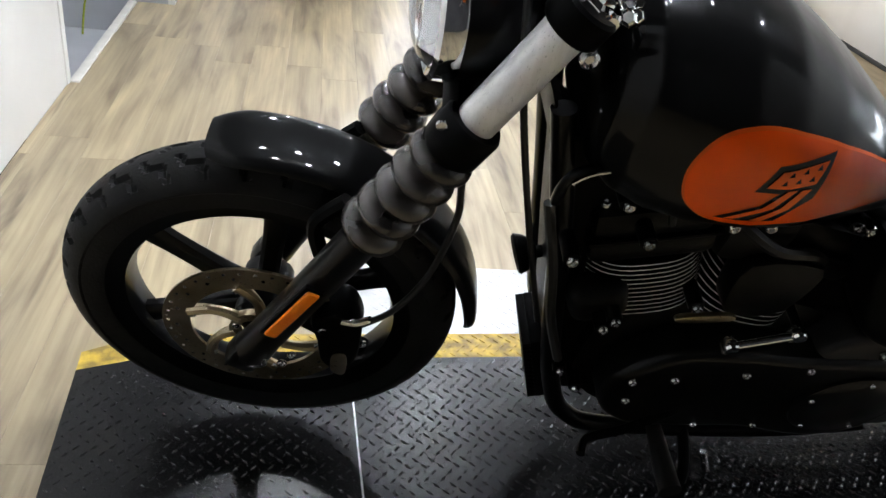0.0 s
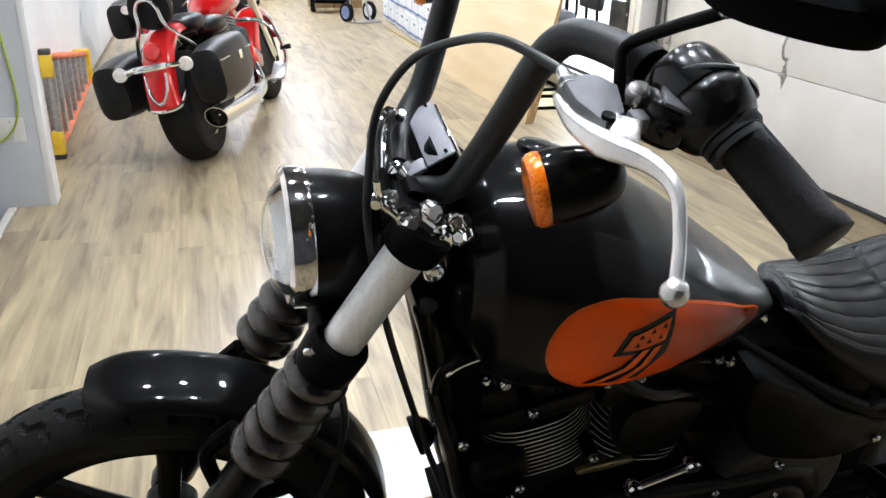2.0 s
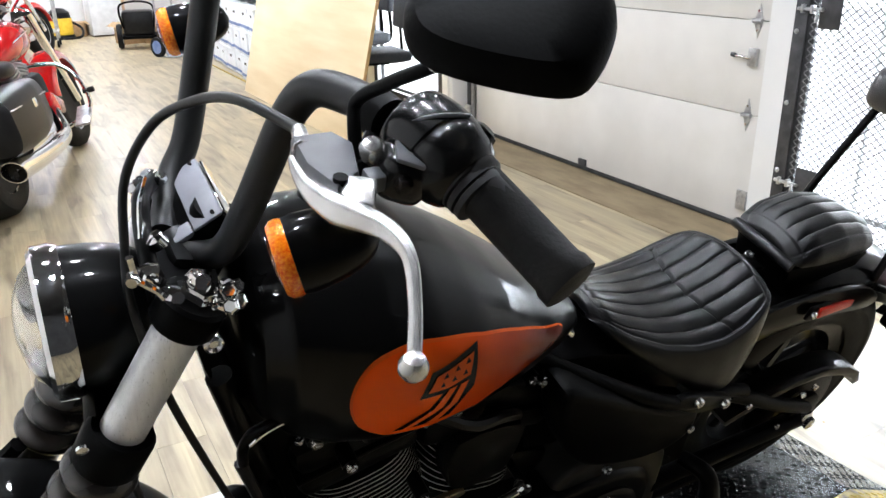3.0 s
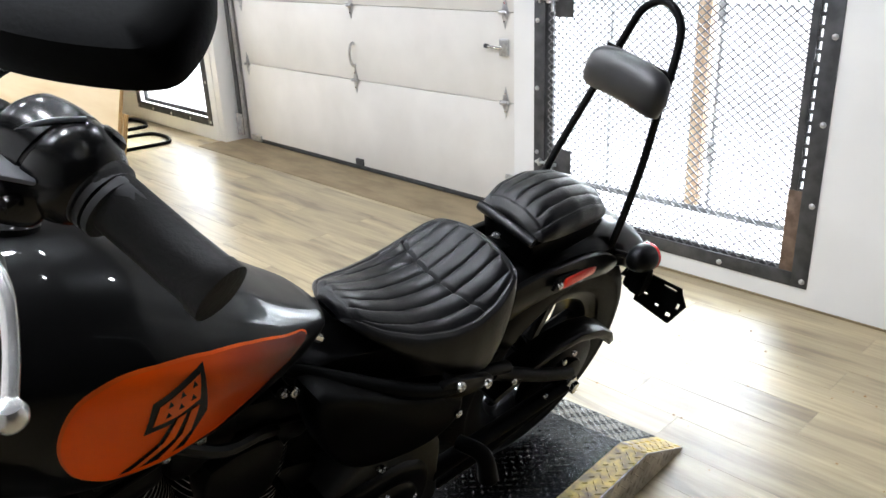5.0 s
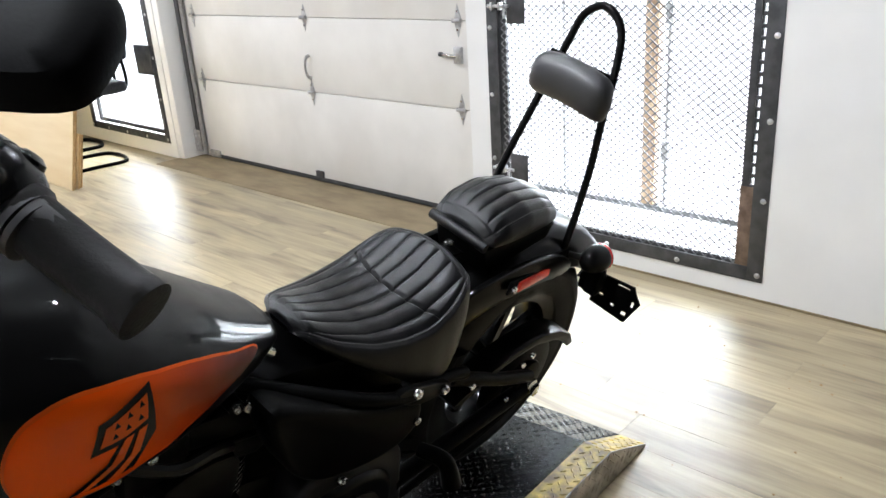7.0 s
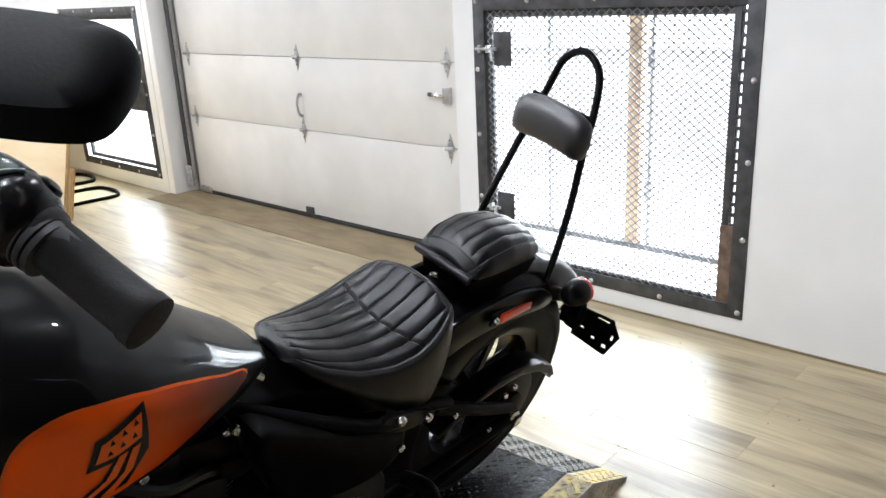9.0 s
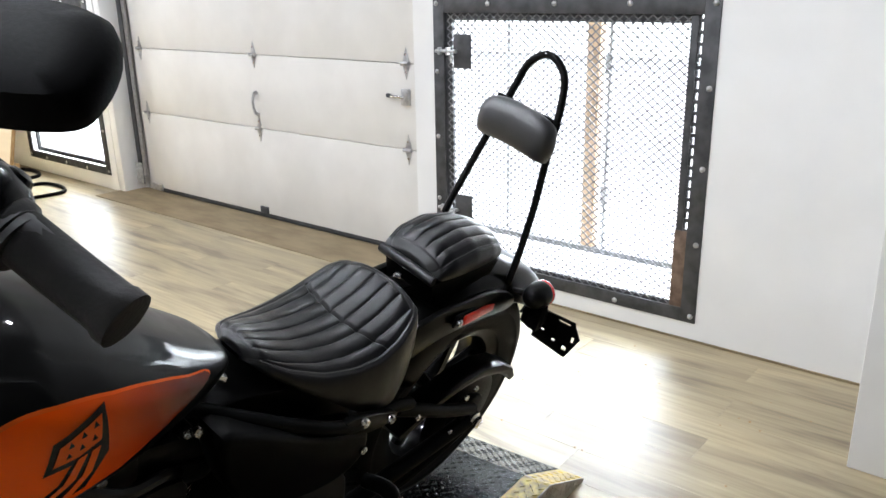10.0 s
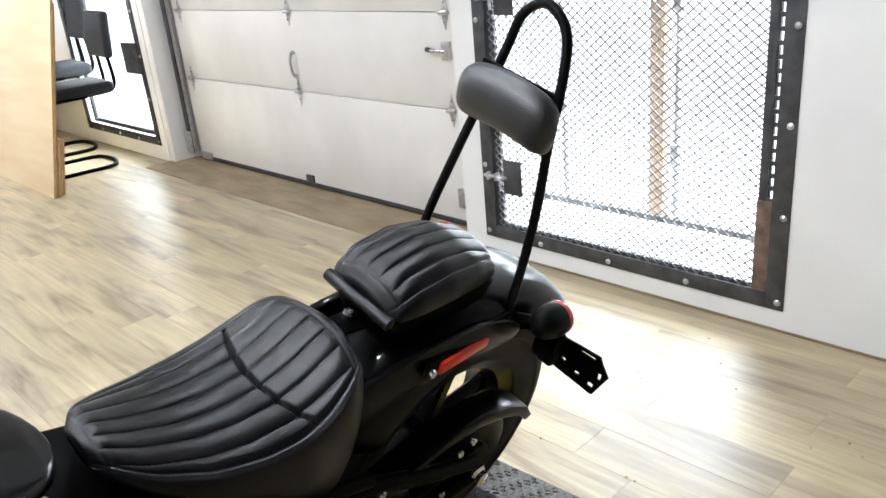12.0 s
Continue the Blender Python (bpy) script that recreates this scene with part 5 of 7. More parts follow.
def eased(rows, k, us):
    """A column of the rows, carried smoothly over the places us."""
    fine = np.interp(np.linspace(rows[0][0], rows[-1][0], 241), [r[0] for r in rows], [r[k] for r in rows])
    pad = np.concatenate([np.full(8, fine[0]), fine, np.full(8, fine[-1])])
    soft = np.convolve(pad, np.ones(17) / 17, "valid")
    soft[0], soft[-1] = fine[0], fine[-1]
    return np.interp(us, np.linspace(rows[0][0], rows[-1][0], 241), soft)


def lofted_seat(name, rows, roll, amp, seam_at, panel, label, nu=220, nv=250, edge=0.70, band=0.90, middle=0.0):
    """A padded seat: rolls of the given width inside panel = (front, rear), a plain padded border round them."""
    us = np.linspace(rows[0][0], rows[-1][0], nu)
    WC, LO, H = (eased(rows, k, us) for k in (1, 2, 3))
    wide = max(H)
    rings = []
    threads = {-1: [], 1: []}
    for u, wc, lo, h in zip(us, WC, LO, H):
        row = []
        if panel[0] < u < panel[1] - 0.02:
            for sd in (-1, 1):
                threads[sd].append(Vector((u, middle + sd * h * 0.90 * (band + 0.035), wc - 0.020 * (band + 0.035) ** 2.4 + 0.0006)))
        ahead = (u - panel[0]) / 0.012
        behind = (panel[1] - u) / 0.012
        for s in np.linspace(-1, 1, nv):
            a = abs(s)
            if a <= edge:
                q = a / edge
                v = h * 0.90 * q
                w = wc - 0.020 * q ** 2.4
                arc = behind - 2.2 * (v / wide) ** 2
                inside = max(0.0, min(1.0, min((band - q) * h / 0.010, ahead, arc)))
                spread = wide if (seam_at is None or u > seam_at) else h + (wide - h) * 0.25
                x = math.copysign(v, s) / (roll * spread / wide) + 0.5
                w += amp * (rib(x) - 0.55) * inside
                rim = min(abs((band - q) * h), abs(u - panel[0]), abs(arc) * 0.012)
                w -= 0.0016 * max(0.0, 1 - rim / 0.004)
                if seam_at is not None:
                    du = abs(u - (seam_at + 0.036 * q * q))
                    w -= 0.008 * max(0.0, 1 - du / 0.0055) * (1 if q < band else 0)
            else:
                b = (a - edge) / (1 - edge)
                v = h * (0.90 + 0.10 * math.sin(b * math.pi * 0.62))
                top = wc - 0.020
                w = top + (lo - top) * b ** 1.25
            row.append((u, middle + math.copysign(v, s), w))
        rings.append(row)
    seat = part(name, ring_mesh(bm_new(), rings, True, True), leather, bike, label, 60)
    for line in threads.values():
        run, bm = 0.0, bm_new()
        for p, q in zip(line[:-1], line[1:]):
            run += (q - p).length
            if run > 0.0052:
                run = 0.0
                rod(p, p + (q - p).normalized() * 0.0036, 0.0007, seg=5, bm=bm)
        part("stitching", bm, thread, seat, "dark grey stitched seam")
    return seat


lofted_seat("rider_seat", [(-0.207, 0.792, 0.780, 0.024), (-0.202, 0.800, 0.774, 0.044), (-0.188, 0.802, 0.764, 0.070), (-0.147, 0.780, 0.735, 0.098), (-0.08, 0.755, 0.690, 0.124), (-0.014, 0.745, 0.640, 0.140), (0.043, 0.748, 0.606, 0.147), (0.091, 0.766, 0.612, 0.144), (0.129, 0.790, 0.650, 0.132), (0.158, 0.802, 0.690, 0.112), (0.174, 0.798, 0.730, 0.085), (0.182, 0.780, 0.745, 0.052)],
            0.036, 0.0064, 0.040, (-0.192, 0.158), "black leather solo seat with lengthwise stitched rolls", middle=-0.010)
lofted_seat("pillion_seat", [(0.243, 0.815, 0.799, 0.062), (0.251, 0.830, 0.796, 0.080), (0.290, 0.852, 0.799, 0.089), (0.360, 0.860, 0.799, 0.091), (0.430, 0.849, 0.794, 0.085), (0.482, 0.828, 0.788, 0.072), (0.505, 0.808, 0.786, 0.048)],
            0.031, 0.0056, None, (0.263, 0.497), "black leather pillion pad with stitched rolls", 150, 200)
part("pillion_lip", tube([(0.239, -0.074, 0.796), (0.232, 0.0, 0.802), (0.239, 0.074, 0.796)], 0.011, 10), leather, bike)
part("pillion_base", prism([(0.245, 0.784), (0.49, 0.772), (0.47, 0.735), (0.27, 0.715)], -0.070, 0.070, 0.008), satin_black, bike)
part("seat_tab", rbox((0.220, 0.0, 0.756), (0.05, 0.045, 0.006), 0.002, Matrix.Rotation(radians(12), 3, "Y")), satin_black, bike)
bolt((0.232, 0.010, 0.760), (-0.2, 0, 1), r=0.010, h=0.008)

# sissy bar
SV = 0.012
path = [(0.500, -0.100, 0.640), (0.518, -0.095, 0.730), (0.532, -0.089, 0.790), (0.543, -0.081, 0.900), (0.543, -0.071, 1.020), (0.558, -0.056, 1.130), (0.571, -0.032, 1.190), (0.579, 0.018, 1.213),
        (0.586, 0.064, 1.180), (0.590, 0.084, 1.120), (0.572, 0.091, 1.050), (0.550, 0.096, 0.990), (0.523, 0.104, 0.900), (0.497, 0.111, 0.810), (0.484, 0.114, 0.740), (0.475, 0.116, 0.660)]
sb = part("sissy_bar", tube(path, 0.0085, 12), gloss_black, bike, "black tubular sissy bar")
rows_ = []
for q in np.linspace(-1, 1, 25):
    hw = math.sqrt(max(0.0, 1 - abs(q) ** 6))
    rows_.append([(0.528 + math.cos(a) * (0.028 * hw + 0.003) * (1.15 if math.cos(a) < 0 else 0.7), SV + q * 0.100, 1.060 + math.copysign(abs(math.sin(a)) ** 0.75, math.sin(a)) * (0.044 * hw ** 0.6 + 0.004) - 0.012 * q * q) for a in np.linspace(0, 2 * math.pi, 28, endpoint=False)])
part("backrest_pad", ring_mesh(bm_new(), rows_), pad_vinyl, sb, "black leather backrest pad", 50)
part("pad_plate", rbox((0.550, SV, 1.060), (0.008, 0.17, 0.080), 0.003), satin_black, sb)
for s in (-1, 1):
    part("sissy_dock", prism([(0.40, 0.705), (0.52, 0.715), (0.535, 0.665), (0.43, 0.645)], SV + 0.110 * s - 0.006, SV + 0.110 * s + 0.006, 0.003), gloss_black, bike)
    part("fender_strut", prism(round_poly([(0.085, 0.700), (0.19, 0.735), (0.33, 0.738), (0.47, 0.715), (0.54, 0.670), (0.52, 0.645), (0.40, 0.660), (0.25, 0.664), (0.13, 0.645)], 3), 0.098 * s - 0.014 * (s + 1), 0.113 * s - 0.014 * (s + 1), 0.004), gloss_black, bike, "gloss black fender strut")
tilt = Matrix.Rotation(radians(7.6), 3, "Z") @ Matrix.Rotation(radians(11), 3, "Y")
mid = Vector((0.391, -0.117, 0.690))
part("rear_reflector", rbox(mid, (0.164, 0.008, 0.024), 0.004, tilt), reflector_red, bike, "red side reflector")
part("reflector_base", rbox(mid + Vector((-0.012, 0.006, 0.002)), (0.200, 0.008, 0.032), 0.004, tilt), satin_black, bike)
bolt((0.290, -0.130, 0.711), r=0.008)

# rear signals and side-mounted plate bracket
turn_signal((0.603, -0.147, 0.684), (-1, 0, 0.08), 0.033, 0.062, red_glass, "black bullet rear signal with red lens", (0.535, -0.10, 0.688))
turn_signal((0.603, 0.150, 0.684), (-1, 0, 0.08), 0.033, 0.062, red_glass, "black bullet rear signal with red lens", (0.520, 0.12, 0.690))
pb = part("plate_bracket", rbox((0.588, -0.160, 0.630), (0.030, 0.034, 0.070), 0.006), satin_black, bike, "black plate bracket")
PA, pa, pb_ = Vector((0.629, -0.146, 0.629)), Vector((-0.012, -0.105, 0.020)), Vector((0.036, 0.010, -0.110))
pn = pa.cross(pb_).normalized()


def plate_with_slots(outline, slots, thick):
    """A thin plate with holes cut right through it."""
    bm = bm_new()
    for loop in [outline] + slots:
        vs = [bm.verts.new(PA + pa * a + pb_ * b) for a, b in loop]
        for q in range(len(vs)):
            bm.edges.new((vs[q], vs[(q + 1) % len(vs)]))
    bmesh.ops.triangle_fill(bm, edges=bm.edges[:], use_beauty=True)
    got = bmesh.ops.extrude_face_region(bm, geom=bm.faces[:])
    bmesh.ops.translate(bm, verts=[g for g in got["geom"] if isinstance(g, bmesh.types.BMVert)], vec=pn * thick)
    return bm


def slot_at(a, b, la, lb):
    return [(a - la, b - lb), (a + la, b - lb), (a + la, b + lb), (a - la, b + lb)]


part("plate_blank", plate_with_slots([(0, 0), (0.95, -0.04), (1.02, 0.12), (1.20, 0.40), (0.97, 1.13), (0.90, 1.15), (-0.05, 1.0)],
                                     [slot_at(0.12, 0.06, 0.10, 0.03), slot_at(0.70, 0.09, 0.16, 0.03), slot_at(1.02, 0.50, 0.035, 0.10), slot_at(0.88, 0.88, 0.06, 0.07), slot_at(0.55, 0.78, 0.05, 0.05), slot_at(0.20, 0.62, 0.05, 0.04)], 0.003), satin_black, pb, "bare black plate carrier with slots")
part("plate_arm", rbox((0.602, -0.148, 0.618), (0.05, 0.05, 0.05), 0.010), satin_black, pb)

# frame, tank underside and engine
for s in (-1, 1):
    part("frame_downtube", tube([(-0.815, 0.052 * s, 0.880), (-0.760, 0.075 * s, 0.66), (-0.712, 0.085 * s, 0.44), (-0.668, 0.095 * s, 0.270), (-0.620, 0.11 * s, 0.175), (-0.52, 0.118 * s, 0.135), (-0.20, 0.12 * s, 0.125), (0.02, 0.12 * s, 0.16)], 0.0175, 12), gloss_black, bike, "black frame tube")
    part("frame_rail", tube([(-0.36, (0.068 - 0.017 * s) * s, 0.790), (-0.25, (0.095 - 0.030 * s) * s, 0.735), (-0.12, (0.130 - 0.030 * s) * s, 0.668), (-0.02, (0.140 - 0.025 * s) * s, 0.625), (0.10, (0.138 + 0.012 * -s) * s, 0.590), (0.17, 0.145 * s, 0.560)], 0.0135, 12), satin_black, bike, "black seat rail")
    part("swingarm_tube", tube([(0.13, 0.140 * s, 0.560), (0.22, 0.148 * s, 0.515), (0.32, 0.150 * s, 0.460), (0.445, 0.148 * s, 0.398)], 0.0155, 12), satin_black, bike, "black swingarm tube")
    part("swingarm_lower", tube([(0.02, 0.140 * s, 0.33), (0.20, 0.145 * s, 0.345), (0.45, 0.146 * s, 0.355)], 0.020, 10), satin_black, bike)
    part("axle_plate", prism(round_poly([(0.413, 0.42), (0.473, 0.425), (0.503, 0.38), (0.493, 0.335), (0.443, 0.325), (0.413, 0.36)], 3), 0.138 * s - 0.008, 0.138 * s + 0.008, 0.004), satin_black, bike)
part("rear_axle", lathe([(0.018, 0), (0.023, 0.002), (0.023, 0.010), (0.016, 0.014), (0.016, 0.024), (0.006, 0.026)], axis_matrix((0.458, -0.150, 0.360), (0, -1, 0)), 6), bolt_steel, bike, "rear axle nut")
for p in ((0.393, -0.150, 0.462), (0.425, -0.150, 0.474), (0.362, -0.152, 0.372), (0.19, -0.158, 0.520)):
    bolt(p, r=0.008)
part("battery_box", prism([(-0.36, 0.755), (-0.22, 0.735), (-0.10, 0.70), (0.06, 0.64), (0.06, 0.50), (-0.10, 0.47), (-0.30, 0.52)], -0.085, 0.085, 0.012), satin_black, bike, "black battery box")
part("spine_cover", prism([(-0.83, 0.89), (-0.76, 0.80), (-0.50, 0.785), (-0.30, 0.795), (-0.25, 0.80), (-0.33, 0.74), (-0.55, 0.73), (-0.72, 0.74), (-0.82, 0.83)], -0.055, 0.055, 0.01), satin_black, bike)


def cylinder(base, top, n, label):
    base, top = Vector(base), Vector(top)
    d = (top - base).normalized()
    m = axis_matrix(base, d)
    ln = (top - base).length
    cy = part("cylinder", lathe([(0.062, 0), (0.062, ln)], m, 32), wrinkle_black, bike, label)
    for i in range(n):
        h = ln * (i + 0.5) / n
        r = 0.112 - 0.012 * (i / n)
        oct_ = [m @ Vector((r * math.copysign(abs(math.cos(a)) ** 0.72, math.cos(a)), r * 0.98 * math.copysign(abs(math.sin(a)) ** 0.72, math.sin(a)), 0)) - m.translation for a in np.linspace(0, 2 * math.pi, 40, endpoint=False)]
        rings = []
        for z, sc in ((-0.0022, 0.97), (-0.0014, 1.0), (0.0014, 1.0), (0.0022, 0.97)):
            rings.append([m.translation + d * (h + z) + o * sc for o in oct_])
        f = part("fin", ring_mesh(bm_new(), rings), wrinkle_black, cy)
        rings = [[m.translation + d * (h + z) + o * 1.002 for o in oct_] for z in (-0.0012, 0.0012)]
        part("fin_edge", ring_mesh(bm_new(), rings, cap=False), fin_edge, cy, "machined bright fin edge")
    return cy


for at, ln, n, tilt in (((-0.604, 0.0, 0.578), 0.124, 12, -14), ((-0.395, 0.0, 0.560), 0.125, 11, 14)):
    at = Vector(at)
    d = Vector((math.sin(radians(tilt)), 0, math.cos(radians(tilt))))
    top = at + d * ln / 2
    cylinder(at - d * ln / 2, top, n, "black cylinder with bright machined fin edges")
    m3 = Matrix.Rotation(radians(tilt), 3, "Y")
    part("cylinder_head", rbox(top + d * 0.028, (0.190, 0.200, 0.050), 0.016, m3), wrinkle_black, bike, "black cylinder head")
    rk = part("rocker_cover", rbox(top + d * 0.082, (0.180, 0.196, 0.062), 0.020, m3), wrinkle_black, bike, "black rocker cover")
    part("cover_rim", rbox(top + d * 0.056, (0.192, 0.206, 0.008), 0.003, m3), satin_black, rk)
    for s in (-0.07, 0.07):
        bolt(top + d * 0.114 + m3 @ Vector((s, -0.075, 0)), tuple(d), r=0.008, h=0.008, parent=rk)
part("tappet_cover", rbox((-0.672, -0.098, 0.548), (0.094, 0.060, 0.082), 0.024, Matrix.Rotation(radians(-18), 3, "Y"), seg=4), wrinkle_black, bike, "rounded black tappet cover")
part("crankcase", prism(round_poly([(-0.62, 0.46), (-0.50, 0.53), (-0.38, 0.545), (-0.25, 0.51), (-0.19, 0.40), (-0.22, 0.24), (-0.34, 0.165), (-0.52, 0.165), (-0.62, 0.25), (-0.645, 0.36)], 4), -0.095, 0.095, 0.02), wrinkle_black, bike, "black crankcase")
pc = part("primary_cover", prism(round_poly([(-0.60, 0.40), (-0.52, 0.475), (-0.42, 0.485), (-0.28, 0.470), (-0.12, 0.468), (-0.03, 0.42), (-0.005, 0.32), (-0.06, 0.215), (-0.16, 0.19), (-0.30, 0.225), (-0.42, 0.225), (-0.53, 0.235), (-0.60, 0.30)], 4), -0.168, -0.09, 0.018, seg=3), gloss_black, bike, "gloss black primary cover")
part("derby_cover", lathe([(0.098, 0), (0.098, 0.006), (0.088, 0.012), (0.03, 0.014), (0.001, 0.014)], axis_matrix((-0.145, -0.168, 0.335), (0, -1, 0)), 40), gloss_black, pc)
for a in range(5):
    q = radians(90 + 72 * a)
    bolt((-0.145 + 0.086 * math.cos(q), -0.177, 0.335 + 0.086 * math.sin(q)), r=0.0055, h=0.005, parent=pc)
for p in ((-0.503, 0.409), (-0.383, 0.431), (-0.275, 0.450), (-0.564, 0.335), (-0.40, 0.245), (-0.28, 0.245), (-0.575, 0.40)):
    bolt((p[0], -0.168, p[1]), r=0.0075, parent=pc)
part("inspection_cover", prism(round_poly([(-0.54, 0.545), (-0.46, 0.555), (-0.455, 0.54), (-0.535, 0.53)], 3), -0.135, -0.125, 0.002), disc_steel, bike, "small bright cover strip")
sc = part("side_cover", prism(round_poly([(-0.335, 0.775), (-0.24, 0.730), (-0.13, 0.660), (-0.03, 0.612), (0.018, 0.585), (0.014, 0.525), (-0.05, 0.497), (-0.17, 0.520), (-0.255, 0.570), (-0.31, 0.66)], 4), -0.172, -0.10, 0.014, seg=3), satin_black, bike, "satin black side cover")
bolt((0.004, -0.174, 0.552), r=0.009, parent=sc)
part("starter_cover", prism(round_poly([(-0.265, 0.470), (-0.20, 0.530), (-0.10, 0.520), (0.0, 0.470), (0.03, 0.36), (0.045, 0.24), (-0.05, 0.22), (-0.16, 0.30), (-0.24, 0.40)], 4), -0.155, -0.06, 0.016, seg=3), charcoal, bike, "charcoal transmission cover")
bolt((-0.157, -0.158, 0.490), r=0.010, h=0.009)
part("seat_rail_tab", prism(round_poly([(-0.05, 0.66), (0.075, 0.612), (0.075, 0.588), (0.0, 0.598), (-0.055, 0.632)], 3), -0.176, -0.160, 0.003), gloss_black, bike)
bolt((-0.019, -0.177, 0.640), r=0.010, h=0.009)
bolt((0.062, -0.177, 0.604), r=0.010, h=0.009)
for p in ((-0.278, -0.055, 0.800), (-0.285, -0.120, 0.735), (-0.350, -0.120, 0.765)):
    bolt(p, (0, -1, 0.35), r=0.009, h=0.012)
part("seat_latch", tube([(-0.305, -0.060, 0.800), (-0.285, -0.070, 0.802), (-0.268, -0.072, 0.790)], 0.008, 8), bolt_steel, bike)

# belt, its guard and the rear pulley
part("rear_pulley", lathe([(0.060, -0.012), (0.118, -0.012), (0.122, -0.010), (0.122, 0.010), (0.118, 0.012), (0.060, 0.012), (0.060, -0.012)], Matrix.Translation((RC[0], -0.105, RC[2])) @ Matrix.Rotation(radians(90), 4, "X"), 48), satin_black, bike, "black belt pulley")
part("belt_guard", prism([(0.16, 0.470), (0.26, 0.503), (0.36, 0.520), (0.45, 0.518), (0.53, 0.495), (0.590, 0.458), (0.617, 0.418), (0.598, 0.412), (0.575, 0.440), (0.515, 0.474), (0.44, 0.498), (0.35, 0.500), (0.26, 0.483), (0.17, 0.452)], -0.150, -0.090, 0.004), gloss_black, bike, "gloss black belt guard")
part("drive_belt", tube([(-0.02, -0.110, 0.300), (0.20, -0.110, 0.262), (0.42, -0.110, 0.228)], 0.011, 8, flat=0.35), tyre_rubber, bike, "black drive belt")
part("lower_guard", tube([(0.06, -0.135, 0.250), (0.20, -0.138, 0.262), (0.33, -0.140, 0.285), (0.44, -0.142, 0.318)], 0.0095, 8), satin_black, bike)
part("shift_rod", rod((-0.450, -0.172, 0.530), (-0.372, -0.172, 0.562), 0.0068, seg=10), chrome, bike, "chrome shift linkage")
for p in ((-0.458, -0.172, 0.526), (-0.364, -0.172, 0.566)):
    part("rod_end", lathe([(0.011, -0.008), (0.013, -0.004), (0.013, 0.004), (0.011, 0.008)], axis_matrix(p, (0, -1, 0)), 12), chrome, bike)
    part("rod_joint", rbox((p[0], -0.165, p[2] - 0.008), (0.016, 0.02, 0.028), 0.004), lever_alloy, bike)
part("shift_shaft", rod((-0.36, -0.178, 0.566), (-0.36, -0.12, 0.566), 0.008, seg=10), satin_black, bike)

# pegs and side stand
part("foot_peg", tube([(0.075, -0.15, 0.40), (0.090, -0.205, 0.405), (0.108, -0.225, 0.34)], [0.016, 0.018, 0.022], 10), satin_black, bike, "folded black passenger peg")
part("rider_peg", tube([(-0.46, -0.15, 0.21), (-0.46, -0.24, 0.21), (-0.46, -0.285, 0.215)], [0.014, 0.02, 0.021], 12), grip_rubber, bike, "black rider peg")
part("shift_lever", tube([(-0.44, -0.16, 0.30), (-0.53, -0.18, 0.25), (-0.60, -0.19, 0.225), (-0.62, -0.22, 0.225)], 0.009, 8), satin_black, bike)
part("side_stand", tube([(-0.36, -0.10, 0.14), (-0.36, -0.20, 0.085), (-0.37, -0.275, -0.080)], 0.012, 10), satin_black, bike, "black side stand")
part("stand_foot", rbox((-0.375, -0.285, -0.088), (0.05, 0.055, 0.008), 0.003, Matrix.Rotation(radians(-19.5), 3, "X")), satin_black, bike)
part("stand_spring", tube([(-0.31, -0.16, 0.10), (-0.29, -0.19, 0.05), (-0.275, -0.2, 0.01)], 0.008, 8), bolt_steel, bike)

# oil cooler, horn and hoses ahead of the engine
lean = Matrix.Rotation(radians(-17), 3, "Y")
rg = part("voltage_regulator", rbox((-0.684, -0.020, 0.262), (0.028, 0.110, 0.210), 0.006, lean), satin_black, bike, "ribbed black regulator")
for i in range(14):
    h = -0.098 + 0.0151 * i
    part("cooling_rib", rbox(Vector((-0.684, -0.020, 0.262)) + lean @ Vector((-0.017, 0, h)), (0.020, 0.108, 0.0055), 0.001, lean), satin_black, rg)
hn = part("horn", lathe([(0.012, 0.030), (0.020, 0.026), (0.030, 0.012), (0.034, 0.0), (0.031, -0.004), (0.015, 0.004), (0.002, 0.006)], axis_matrix((-0.786, -0.015, 0.535), (1, 0.1, 0.3)), 24), satin_black, bike, "round black horn")
part("horn_bracket", rod((-0.760, -0.015, 0.540), (-0.715, -0.015, 0.560), 0.010, seg=10), satin_black, hn)
# black filler block added to close the gap between downtubes and engine
part("engine_mount", prism([(-0.815, 0.86), (-0.765, 0.62), (-0.722, 0.43), (-0.680, 0.27), (-0.630, 0.19), (-0.56, 0.19), (-0.58, 0.60), (-0.68, 0.80)], -0.070, 0.030, 0.008), satin_black, bike)
part("oil_line", tube([(-0.80, -0.085, 0.74), (-0.765, -0.105, 0.62), (-0.735, -0.11, 0.50), (-0.69, -0.115, 0.38)], 0.0085, 8), cable_black, bike)
part("plug_lead", tube([(-0.745, -0.05, 0.82), (-0.70, -0.10, 0.835), (-0.655, -0.115, 0.80), (-0.63, -0.11, 0.74)], 0.006, 8), cable_black, bike)
part("plug_lead", tube([(-0.55, -0.09, 0.755), (-0.47, -0.125, 0.715), (-0.40, -0.12, 0.70), (-0.36, -0.105, 0.67)], 0.010, 8), cable_black, bike)
part("plug_lead", tube([(-0.800, -0.100, 0.760), (-0.803, -0.110, 0.800), (-0.792, -0.112, 0.828), (-0.762, -0.112, 0.838), (-0.725, -0.108, 0.843)], 0.0075, 10), gloss_black, bike)
# thin chrome tube laid on as the highlight along the lead
part("lead_clip", tube([(-0.797, -0.121, 0.818), (-0.778, -0.122, 0.836), (-0.740, -0.119, 0.845), (-0.728, -0.117, 0.840)], 0.0024, 6), chrome, bike, "chrome strip for the highlight on the lead")
part("throttle_body", rbox((-0.475, -0.02, 0.70), (0.11, 0.17, 0.10), 0.02), wrinkle_black, bike)
